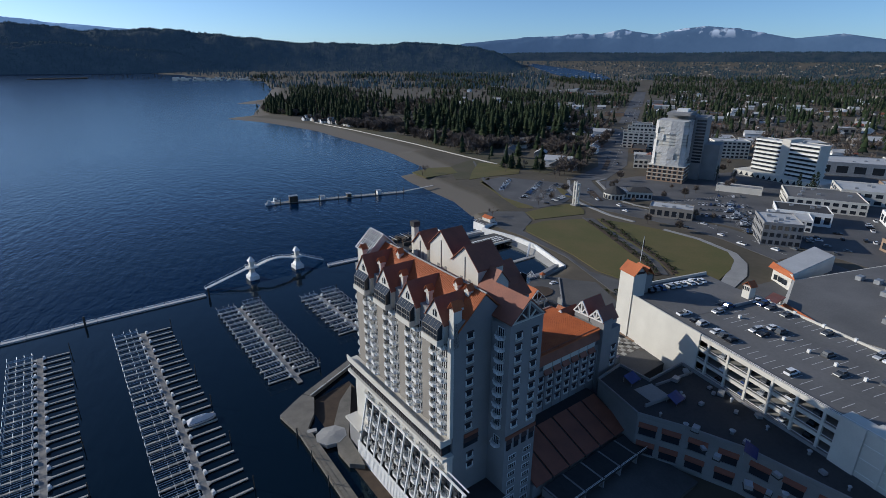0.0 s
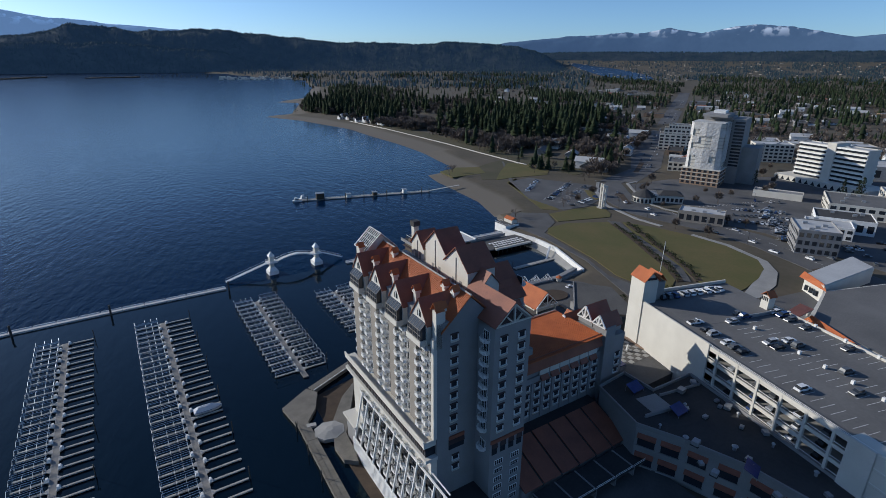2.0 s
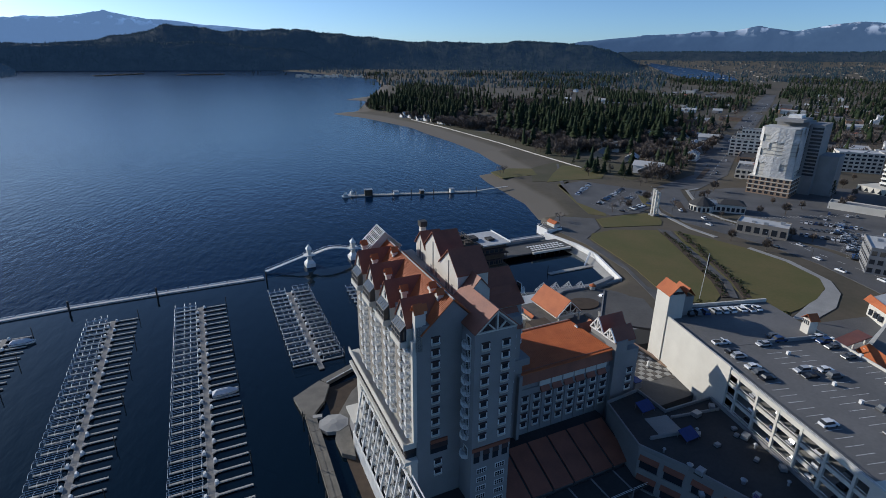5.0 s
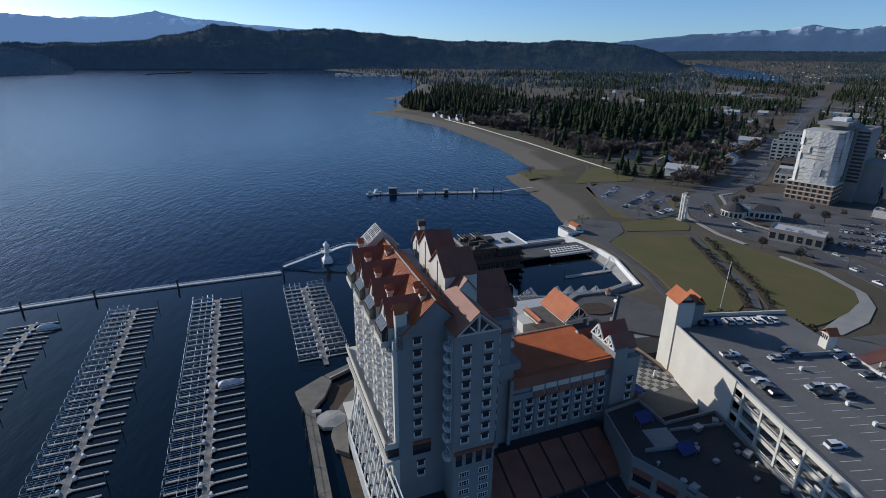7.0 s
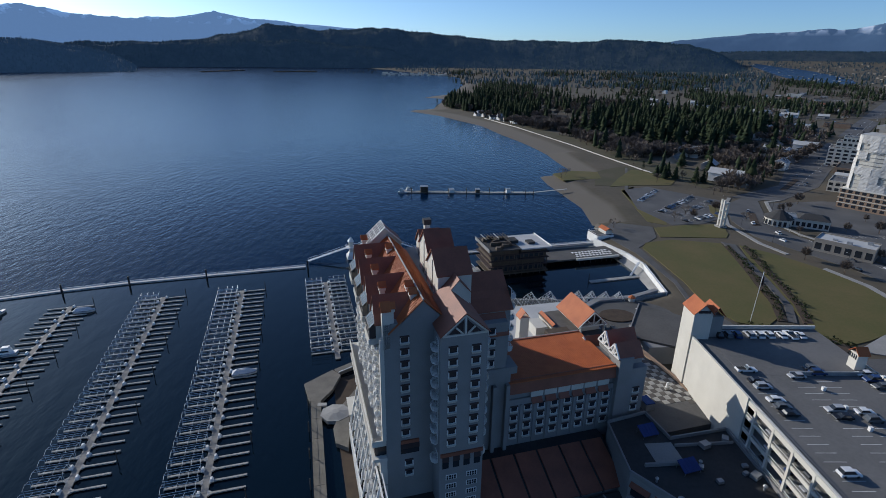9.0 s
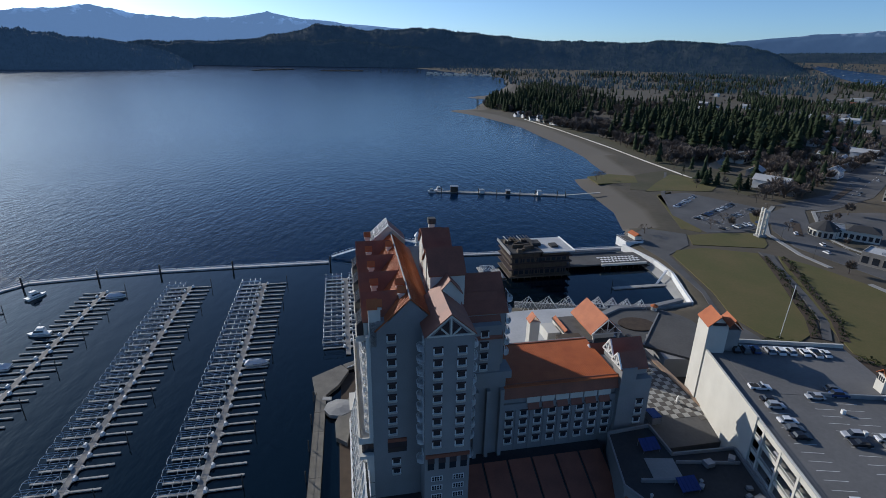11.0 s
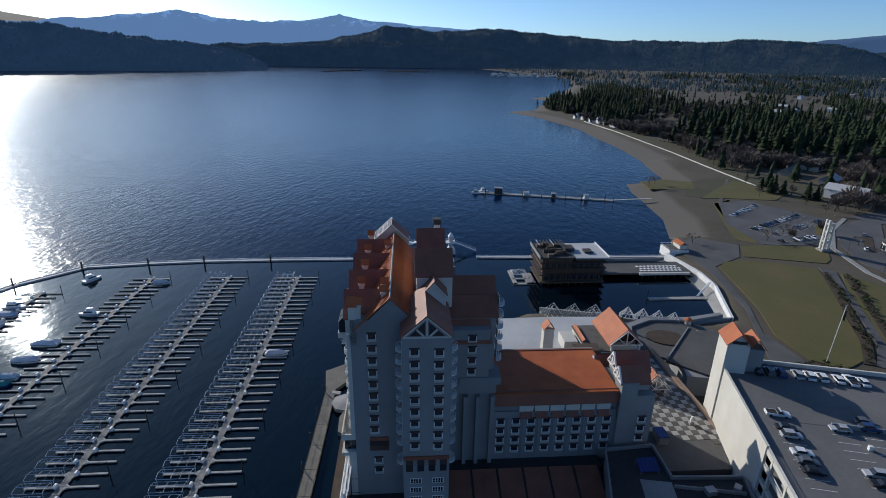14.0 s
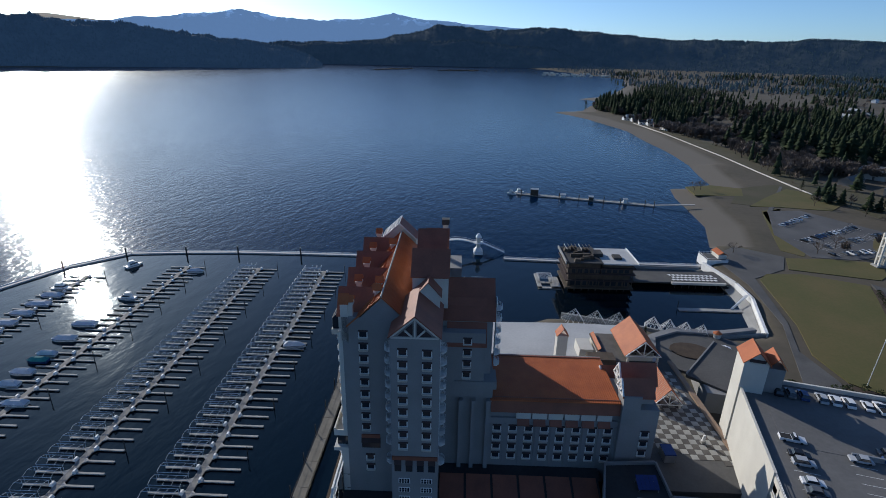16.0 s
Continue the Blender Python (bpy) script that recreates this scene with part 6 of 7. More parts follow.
# ---- town buildings ----
def building(x, y, w, d, h, rot, wall="stucco", roof="membrane", floors=0, cols=0, name="shop_building", label="low flat-roofed commercial building", units=3, z0=None, glass="glass"):
    """A flat-roofed building: walls, parapet, roof, window bands on the two sides that face the lake, roof units."""
    z0 = G0 if z0 is None else z0
    b = thing(name, pose(x, y, z0, 0, 0, rot), label, "building", "town buildings")
    part("wall", B(-w / 2, w / 2, -d / 2, d / 2, -1, h), wall, b)
    part("roof", B(-w / 2 + 0.35, w / 2 - 0.35, -d / 2 + 0.35, d / 2 - 0.35, h, h + 0.12), roof, b)
    for x0, x1, y0, y1 in ((-w / 2 - 0.05, w / 2 + 0.05, -d / 2 - 0.05, -d / 2 + 0.35), (-w / 2 - 0.05, w / 2 + 0.05, d / 2 - 0.35, d / 2 + 0.05), (-w / 2 - 0.05, -w / 2 + 0.35, -d / 2 + 0.35, d / 2 - 0.35), (w / 2 - 0.35, w / 2 + 0.05, -d / 2 + 0.35, d / 2 - 0.35)):
        part("parapet", B(x0, x1, y0, y1, h - 0.1, h + 0.8), wall, b)
    if floors:
        fh = h / floors
        wm = wf = None
        for s, ln in ((0, w), (1, d)):
            n = max(1, cols if s == 0 else int(cols * d / w))
            for k in range(floors):
                for i in range(n):
                    c = -ln / 2 + ln * (i + 0.5) / n
                    ww = ln / n * 0.32
                    z = fh * k + fh * 0.5
                    m = pose(c, -d / 2, z) if s == 0 else pose(-w / 2, c, z, 0, 0, -90)
                    if s == 0 and k == 0 and i == 0:
                        wm = part("window", B(-ww, ww, -0.06, 0.1, -fh * 0.27, fh * 0.27), glass, b)
                        wm.matrix_basis = m
                    else:
                        again(wm, m, b)
    for i in range(units):
        ux, uy = random.uniform(-w * 0.35, w * 0.35), random.uniform(-d * 0.35, d * 0.35)
        part("roof_unit", B(ux - 1.3, ux + 1.3, uy - 0.9, uy + 0.9, h + 0.1, h + random.uniform(1.0, 1.9)), "steel", b)
    return b


random.seed(21)
building(335, 193, 22, 28, 14.5, -45, "stucco_grey_shade", "membrane", 3, 6, label="grey three-storey block with a pale roof", units=4)
building(318, 262, 30, 17, 7.5, -52, "taupe", "membrane", 1, 6, "pavilion", "low brown pavilion with a white roof", 3)
cb = building(334, 318, 30, 16, 5.5, -35, "stucco", "steel", 1, 9, "corner_building", "low curved corner building with pale columns", 2)
part("rotunda", prism(bmesh.new(), [(-15 + 9 * math.cos(k * math.pi / 6), -6 + 9 * math.sin(k * math.pi / 6)) for k in range(12)], -1, 5.2), "stucco", cb)
part("rotunda_roof", hull(bmesh.new(), [(-15 + 10 * math.cos(k * math.pi / 6), -6 + 10 * math.sin(k * math.pi / 6), 5.2) for k in range(12)], [(-15 + 1.5 * math.cos(k * math.pi / 6), -6 + 1.5 * math.sin(k * math.pi / 6), 10.5) for k in range(12)]), "flatroof", cb, "dark conical roof")
for k in range(9):
    a = 2.3 + k * 0.36
    part("rotunda_window", B(-0.9, 0.9, -0.15, 0.15, 0.6, 3.8), "glass", cb).matrix_basis = pose(-15 + 8.9 * math.cos(a), -6 + 8.9 * math.sin(a), 0, 0, 0, math.degrees(a) + 90)
part("hip_roof", hull(bmesh.new(), [(-4, -8.6, 6.3), (15.4, -8.6, 6.3), (15.4, 8.6, 6.3), (-4, 8.6, 6.3)], [(0, -1, 9.0), (10, -1, 9.0), (10, 1, 9.0), (0, 1, 9.0)]), "flatroof", cb)
building(436, 292, 36, 13, 4.8, -58, "stucco", "stucco_grey_shade", 0, 0, label="long low beige building", units=0)
building(372, 208, 26, 20, 8, -52, "white", "membrane", 2, 6, label="white low shop building", units=4)
building(396, 214, 34, 26, 9, -52, "white", "flatroof", 1, 6, label="white low shop building with a dark roof", units=3)
building(452, 232, 52, 46, 9.5, -52, "stucco", "deck", 2, 9, label="large beige store with a grey roof", units=6)
building(505, 226, 44, 40, 11, -52, "stucco", "membrane", 2, 6, label="beige store with a bright roof", units=4)
building(630, 292, 90, 48, 13, -52, "steel", "membrane", 1, 6, label="broad warehouse with a bright blue-white roof", units=6)
building(560, 215, 46, 40, 8, -52, "brick", "membrane", 1, 6, label="low brick store with a pale roof", units=4)
building(455, 155, 60, 30, 8, -52, "white", "membrane", 1, 8, label="low pale store with a bright roof", units=5)
building(386, 130, 40, 30, 7, -30, "brick", "membrane", 1, 6, label="low brick shop with a pale roof", units=3)
building(350, 100, 36, 26, 7, -30, "stucco", "flatroof", 1, 6, label="low stucco shop by the yard", units=3)
building(420, 70, 60, 40, 8, -30, "stucco", "membrane", 1, 6, label="low stucco shop by the yard", units=3)

building(604, 770, 70, 34, 7, 43, "stucco_grey_shade", "deck", 1, 8, label="long low grey hall with a dark flat roof", units=3)
building(452, 420, 34, 20, 9, 43, "stucco", "deck", 2, 7, label="low cream block beside the avenue", units=2)
# striped office slab
sb = building(529, 310, 62, 16, 36, -90, "stucco", "membrane", 0, 0, "office_block", "nine-storey block with pale horizontal bands", 5)
for k in range(9):
    for s in (-1, 1):
        part("window_band", B(-30.6, -3, s * 8.0 - 0.25, s * 8.0 + 0.25, 1.2 + k * 4.0, 3.2 + k * 4.0), "glass", sb)
        part("window_band", B(3, 30.6, s * 8.0 - 0.25, s * 8.0 + 0.25, 1.2 + k * 4.0, 3.2 + k * 4.0), "glass", sb)
        part("balcony_band", B(-31, 31, s * 8.7 - 0.6, s * 8.7 + 0.6, k * 4.0 - 0.1 + 3.3, k * 4.0 + 4.4), "white", sb)
part("lift_core", B(-4, 4, -9.6, 9.6, 0, 39.5), "stucco", sb)
part("podium", B(-40, 46, -22, 10, -1, 5), "stucco", sb)
bm = bmesh.new()
for i in range(14):
    hull(bm, [(-39 + i * 6, -22.2, 0.5), (-35 + i * 6, -22.2, 0.5), (-37 + i * 6, -22.2, 4.2)], [(-39 + i * 6, -21.9, 0.5), (-35 + i * 6, -21.9, 0.5), (-37 + i * 6, -21.9, 4.2)])
part("podium_opening", bm, "glass", sb)

# tower block wrapped in white sheeting: x along its front to the lake, y away from the lake
wt_b = thing("wrapped_tower", pose(415, 337, G0, 0, 0, -60), "tall tower block wrapped in white sheeting above a brick podium", "tower block")
part("podium", B(-32, 1, 0, 46, -1, 15), "brick", wt_b)
part("podium_cornice", B(-32.5, 1.5, -0.5, 46.5, 15, 15.7), "stucco", wt_b)
for k in range(3):
    part("podium_band", B(-32.3, 1.3, -0.3, 46.3, 4.0 + k * 3.8, 4.5 + k * 3.8), "stucco", wt_b)
pw = None
for k in range(4):
    for i in range(7):
        for f in (0, 1):
            m = pose(-29.5 + i * 4.6, 0, 2.3 + k * 3.8) if f == 0 else pose(1, 3.5 + i * 6.4, 2.3 + k * 3.8, 0, 0, 90)
            if pw is None:
                pw = part("window", B(-1.4, 1.4, -0.08, 0.1, -1.1, 1.1), "glass", wt_b)
                pw.matrix_basis = m
            else:
                again(pw, m, wt_b)
TR = random.Random(12)
RT = [(-30, 5), (-27, 2), (-16, 1), (-5, 2), (-1, 5), (-1, 24), (-30, 24)]
part("wrapped_shaft", prism(bmesh.new(), [(x * 0.97 - 0.5, y * 0.97 + 0.4) for x, y in RT], 15, 57), "stucco", wt_b, "pale unfinished walls under the sheeting")
# torn sheets hang over the floors, each with its own bulge
for (ax, ay), (bx, by) in zip(RT[:-2], RT[1:-1]):
    n = max(1, round(math.hypot(bx - ax, by - ay) / 5.5))
    for i in range(n):
        for k in range(7):
            if TR.random() < 0.3:
                continue
            bm = bmesh.new()
            g = []
            for r in range(5):
                row = []
                for c in range(5):
                    q = (i + (c - 0.05) / 3.9) / n
                    bulge = TR.uniform(0.0, 0.22)
                    nx_, ny_ = (by - ay), -(bx - ax)
                    ln = math.hypot(nx_, ny_)
                    row.append(bm.verts.new((ax + (bx - ax) * q + nx_ / ln * (0.35 + bulge), ay + (by - ay) * q + ny_ / ln * (0.35 + bulge), 15.6 + k * 5.95 + r * 1.5 + TR.uniform(-0.25, 0.25))))
                g.append(row)
            for r in range(4):
                for c in range(4):
                    bm.faces.new((g[r][c], g[r][c + 1], g[r + 1][c + 1], g[r + 1][c]))
            part("sheet", bm, "plastic", wt_b, "creased white plastic sheet")
for k in range(14):
    part("floor_edge", prism(bmesh.new(), [(x, y) for x, y in RT], 17 + k * 3.0, 17.35 + k * 3.0), "concrete", wt_b)
part("dark_shaft", B(-25, -0.5, 24, 46, 15, 61.5), "stucco_grey_shade", wt_b)
part("side_shaft", B(-0.5, 10, 27, 56, 0, 60), "stucco_grey_shade", wt_b)
part("rear_block", B(10, 24, 34, 60, 0, 34), "stucco_grey_shade", wt_b)
part("top_floor", B(-24, -3, 12, 44, 61.5, 64), "stucco_grey_shade", wt_b)
part("roof_deck", B(-29, -2, 3, 24, 57, 57.8), "membrane", wt_b)
part("roof_plant", B(-18, -8, 26, 40, 64, 66.5), "white", wt_b)
pw2 = None
for k in range(14):
    for i in range(4):
        m = pose(-0.5, 26.0 + i * 5.0 - (i > 0) * 0.2, 19 + k * 3.0, 0, 0, 90) if i == 0 else pose(0.5 + i * 2.6, 27, 17.5 + k * 3.0)
        if pw2 is None:
            pw2 = part("window", B(-1.5, 1.5, -0.1, 0.1, -0.9, 0.9), "glass", wt_b)
            pw2.matrix_basis = m
        else:
            again(pw2, m, wt_b)
for i, (w, h) in enumerate(((46, 20), (36, 26), (26, 30))):
    cd = building(550 + i * 5, 522 + i * 5, w, 30 - i * 4, h, -45, "stucco", "deck", max(4, h // 4), 7, "condo_block", "cream stepped apartment block", 2)
building(590, 420, 40, 24, 20, -38, "stucco", "membrane", 5, 8, "apartment_block", "cream mid-rise apartment block", 3)
building(620, 350, 36, 26, 26, -38, "taupe", "membrane", 7, 8, "apartment_block", "brown mid-rise apartment block", 3)

# orange-fasciaed shops across the yard, with the covered footbridge
mall = thing("mall_building", pose(0, 0, 0), "low shops with orange tile fascias and grey roofs", "shopping mall")
part("north_wall", prism(bmesh.new(), [(263, 138), (270, 152), (318, 160), (312, 145)], 3, 12.4), "stucco", mall)
part("north_roof", prism(bmesh.new(), [(263.5, 138.5), (270, 151.5), (317.5, 159.5), (311.5, 145.3)], 12.4, 12.8), "membrane", mall)
part("fascia", hull(bmesh.new(), [(262, 136, 10.6), (264, 139, 13.2), (271, 153.5, 13.2), (268.5, 154, 10.6)], [(262.3, 136, 10.4), (264.3, 139, 13.0), (271.3, 153.5, 13.0), (268.8, 154, 10.4)]), "roof", mall, "orange tile fascia")
for k in range(3):
    part("window", B(263.0, 263.6, 141 + k * 3.0, 142.6 + k * 3.0, 6, 8.6), "glass", mall).matrix_basis = pose(0.6 + k * 1.1, 0, 0)
part("hall", prism(bmesh.new(), [(226, 120), (262, 137), (330, 128), (330, 40), (236, 40), (222, 90)], 3, 10.6), "stucco", mall)
part("hall_roof", prism(bmesh.new(), [(228, 119), (262, 136), (329, 127), (329, 41), (238, 41), (224, 90)], 10.6, 10.9), "deck", mall)
part("roof_screen", B(250, 322, 112, 112.5, 10.9, 13.6), "stucco", mall, "long pale roof screen").matrix_basis = pose(0, 0, 0, 0, 0, -4)
part("tile_skirt", hull(bmesh.new(), [(225, 122, 8.8), (228, 120, 12.0), (216, 84, 12.0), (213, 86, 8.8)], [(225, 122, 9.1), (228.4, 120, 12.3), (216.4, 84, 12.3), (213, 86, 9.1)]), "roof", mall, "orange tile skirt roof")
part("tile_skirt", hull(bmesh.new(), [(213, 86, 8.8), (216, 84, 12.0), (214, 40, 12.0), (211, 40, 8.8)], [(213, 86, 9.1), (216.4, 84, 12.3), (214.4, 40, 12.3), (211, 40, 9.1)]), "roof", mall, "orange tile skirt roof")
part("front_wall", prism(bmesh.new(), [(216, 86), (226, 118), (228, 117), (218, 85)], 3, 10), "stucco", mall)
for k in range(5):
    s = k / 5
    part("shop_window", B(-1.4, 1.4, -0.3, 0.3, 5, 8), "glass", mall).matrix_basis = pose(217.5 + 9 * s, 90 + 28 * s, 0, 0, 0, 72)
for i in range(9):
    ux, uy = random.uniform(245, 320), random.uniform(60, 125)
    part("roof_unit", B(ux - 2, ux + 2, uy - 1.3, uy + 1.3, 10.9, 13), "steel", mall)
fb = thing("covered_footbridge", pose(0, 0, 0), "covered brown-roofed footbridge from the garage to the shops", "footbridge")
part("roof", hull(bmesh.new(), [(182, 108, 17.8), (183, 112, 17.8), (232, 128, 13.2), (232, 122, 13.2)], [(182, 108, 18.2), (183, 112, 18.2), (232, 128, 13.6), (232, 122, 13.6)]), "roof_brown_shade", fb)
part("deck", hull(bmesh.new(), [(182, 109, 13.8), (183, 111.5, 13.8), (232, 127, 9.2), (232, 123, 9.2)], [(182, 109, 14.2), (183, 111.5, 14.2), (232, 127, 9.6), (232, 123, 9.6)]), "concrete", fb)
for k in range(6):
    s = k / 5
    part("post", B(-0.25, 0.25, -0.25, 0.25, 4, 17.9 - 4.6 * s), "stucco", fb).matrix_basis = pose(183 + 48 * s, 109 + 14.5 * s, 0)
for i in range(3):
    part("portal_column", bar(bmesh.new(), (226 + i * 2.0, 116 + i * 3, 4), (226 + i * 2.0, 116 + i * 3, 10), 0.4, 8), "stucco", fb)

# ---- houses of the town ----
random.seed(31)
hs = []
for i, (wl, rf, h) in enumerate((("white", "flatroof", 3.2), ("stucco", "roof_brown_shade", 3.0), ("taupe", "deck", 3.4), ("white", "membrane", 5.5), ("brick", "flatroof", 3.0), ("stucco_grey_shade", "membrane", 4.0))):
    o = thing("house", pose(0, 0, -60), ("white" if wl == "white" else "pale" if wl != "brick" else "brick") + " small town house with a pitched roof", "house", "town houses")
    part("wall", house_y(bmesh.new(), -4.5, 4.5, -6.5, 6.5, -1, h, h + 2.6), wl, o)
    part("roof", gable_y(bmesh.new(), -4.5, 4.5, -6.9, 6.9, h, h + 2.7, 0.5, 0.2), rf, o)
    part("chimney", B(1.2, 2.0, 1, 1.8, h + 1, h + 3.6), "brick", o)
    for y in (-3, 3):
        part("window", B(-4.58, -4.4, y - 1.0, y + 1.0, 1.0, 2.3), "glass", o)
    hs.append(o)


def zone_ok(x, y):
    """Free town ground: inland, off the avenue and the big blocks."""
    if inland(np.array([x]), np.array([y]))[0] < 60:
        return False
    u = ((x - 416) * 770 - (y - 433) * 821) / 1125.6
    if abs(u) < 26 and x > 330:
        return False
    return not (300 < x < 700 and 60 < y < 430) and not (530 < x < 610 and 480 < y < 545)


count = 0
for i in range(900):
    a, r = random.uniform(24, 66), 520 + 1500 * random.random() ** 1.3
    x, y = CX + r * math.sin(radians(a)), CY + r * math.cos(radians(a))
    x, y = round(x / 24) * 24 + random.uniform(-5, 5), round(y / 19) * 19 + random.uniform(-3, 3)
    west = y > 1.16 * x + 60
    if not zone_ok(x, y) or (west and r < 620 and x < 520) or (west and random.random() < 0.25):
        continue
    s = random.uniform(0.9, 1.5)
    copy_thing(hs[random.randrange(6)], pose(x, y, G0, 0, 0, 43 + 90 * random.randrange(2) + random.uniform(-4, 4)) @ Matrix.Diagonal((s, s * random.uniform(0.9, 1.5), s, 1)))
    count += 1
    if count >= 260:
        break
for i in range(13):
    k = i / 12
    copy_thing(hs[(0, 3, 0, 1, 2)[i % 5]], pose(262 - 52 * k + random.uniform(-5, 5), 905 + 130 * k + random.uniform(-6, 6), G0, 0, 0, 100 + random.uniform(-15, 15)) @ Matrix.Diagonal((1.1, 1.0, 1.25, 1)))
for o in hs:
    for c in list(o.children):
        bpy.data.objects.remove(c)
    bpy.data.objects.remove(o)
count = 0
for i in range(400):
    a, r = random.uniform(30, 66), random.uniform(620, 2300)
    x, y = CX + r * math.sin(radians(a)), CY + r * math.cos(radians(a))
    if not zone_ok(x, y):
        continue
    building(x, y, random.uniform(22, 60), random.uniform(16, 36), random.uniform(4.5, 9), 43 + 90 * random.randrange(2), random.choice(["stucco", "white", "brick", "taupe", "stucco_grey_shade"]), random.choice(["membrane", "membrane", "deck", "flatroof"]), 1, 3, label="distant low flat-roofed town building", units=1)
    count += 1
    if count >= 55:
        break
# far side of the plain: bright sheds and the river
bm = bmesh.new()
for i in range(330):
    a, dep = random.uniform(31, 68), random.uniform(0.15, 1.9)
    x, y = far(a, dep)
    z = float(rise(math.hypot(x - CX, y - CY))) + LAND - 1
    w, d = random.uniform(4, 14), random.uniform(3, 9)
    prism(bm, [(x - w, y - d), (x + w, y - d), (x + w, y + d), (x - w, y + d)], z, z + random.uniform(3, 6))
mesh_ob("far_town", bm, "taupe", "scattered pale buildings of the far town", "buildings", "stuff")
rv = [far(a, d) for a, d in ((34.0, 0.45), (35.7, 1.1), (37.2, 1.5), (38.8, 1.75), (40.2, 1.85), (41.4, 1.9), (42.2, 1.75), (41.7, 1.4), (40.0, 1.05), (38.5, 0.8), (36.5, 0.58), (34.4, 0.3))]
bm = bmesh.new()
bm.faces.new([bm.verts.new((x, y, float(rise(math.hypot(x - CX, y - CY))) + LAND + 1.5)) for x, y in rv])
bm.normal_update()
bmesh.ops.triangulate(bm, faces=bm.faces)
mesh_ob("river", bm, "water", "distant blue river across the plain", "river", "structure")

# ---- woods ----
def template_conifer(tiers, sides, rng):
    v, f = [], []
    for t in range(tiers):
        z0, z1 = 0.10 + 0.86 * t / tiers, 0.10 + 0.86 * (t + 1.7) / tiers
        r = 0.17 * (1 - t / (tiers + 0.6)) ** 0.8 * rng.uniform(0.75, 1.2)
        base = len(v)
        for s in range(sides):
            a = 6.283 * s / sides + rng.uniform(-0.3, 0.3)
            k = r * (rng.uniform(0.35, 0.7) if s % 2 else rng.uniform(0.9, 1.35))
            v.append((k * math.cos(a), k * math.sin(a), z0 + rng.uniform(-0.03, 0.03)))
        v.append((rng.uniform(-0.01, 0.01), rng.uniform(-0.01, 0.01), min(z1, 1.0)))
        for s in range(sides):
            f.append((base + s, base + (s + 1) % sides, base + sides))
    b = len(v)
    v += [(0.02, 0, 0), (-0.01, 0.017, 0), (-0.01, -0.017, 0), (0, 0, 0.5)]
    f += [(b, b + 1, b + 3), (b + 1, b + 2, b + 3), (b + 2, b, b + 3)]
    return np.array(v), np.array(f)


def template_bare(n, rng, fine):
    """A bare crown: a forked trunk and a haze of fine twigs."""
    v, f = [], []

    def sliver(a, b, w):
        i = len(v)
        o = (rng.uniform(-w, w), rng.uniform(-w, w), rng.uniform(-w, w))
        v.extend([a, tuple(p + q for p, q in zip(a, o)), b])
        f.append((i, i + 1, i + 2))
    for k in range(4):
        sliver((0, 0, 0), (rng.uniform(-0.08, 0.08), rng.uniform(-0.08, 0.08), 0.55), 0.05)
    for k in range(n):
        a, e = rng.uniform(0, 6.283), rng.uniform(-0.5, 1.0)
        r = 0.30 * math.sqrt(max(0.05, 1 - e * e * 0.9))
        tip = (r * math.cos(a), r * math.sin(a), 0.62 + 0.36 * e)
        root = (tip[0] * 0.35 + rng.uniform(-.04, .04), tip[1] * 0.35 + rng.uniform(-.04, .04), 0.40 + 0.25 * max(e, 0))
        sliver(root, tip, fine)
        if k % 2:
            sliver(tuple((p + q) / 2 for p, q in zip(root, tip)), tuple(q + rng.uniform(-0.1, 0.1) for q in tip), fine)
    return np.array(v), np.array(f)


def scatter(name, temps, spots, material, label, category="trees"):
    """One mesh of many trees. spots: x, y, z, height, spread."""
    V, F, o = [], [], 0
    rng = random.Random(9)
    for x, y, z, h, w in spots:
        tv, tf = temps[rng.randrange(len(temps))]
        a = rng.uniform(0, 6.283)
        c, s = math.cos(a) * w, math.sin(a) * w
        p = np.empty_like(tv)
        p[:, 0], p[:, 1], p[:, 2] = x + h * (tv[:, 0] * c - tv[:, 1] * s), y + h * (tv[:, 0] * s + tv[:, 1] * c), z + h * tv[:, 2]
        V.append(p)
        F.append(tf + o)
        o += len(tv)
    return from_arrays(name, np.concatenate(V), np.concatenate(F), material, label, category, "stuff")


rng = random.Random(4)
near_c = [template_conifer(rng.choice((9, 10, 11)), 10, rng) for _ in range(9)]
far_c = [template_conifer(3, 5, rng) for _ in range(5)]
near_b = [template_bare(150, rng, 0.055) for _ in range(6)]
far_b = [template_bare(46, rng, 0.075) for _ in range(5)]


def inside(x, y, poly):
    odd = False
    for (ax, ay), (bx, by) in zip(poly, poly[1:] + poly[:1]):
        if (ay > y) != (by > y) and x < ax + (y - ay) / (by - ay) * (bx - ax):
            odd = not odd
    return odd


# pines stand in a block behind the bare park trees, and again round the point
PARK = [(236, 905), (262, 866), (302, 720), (326, 560), (345, 500), (372, 480), (450, 527), (476, 590), (520, 640), (430, 790), (330, 900), (262, 950)]
PINES = [(318, 745), (350, 660), (400, 600), (470, 592), (520, 645), (640, 790), (700, 900), (640, 1010), (520, 1020), (400, 960), (330, 860)]
POINT = [(150, 1215), (190, 1120), (214, 1010), (240, 950), (300, 930), (330, 1040), (420, 1260), (380, 1500), (250, 1560), (190, 1420)]
WOOD = [(150, 1215), (205, 1120), (248, 890), (300, 720), (320, 560), (345, 490), (372, 478), (452, 527), (640, 745), (760, 900), (800, 1100), (620, 1400), (420, 1620), (250, 1580), (190, 1420)]
con, bare = [], []
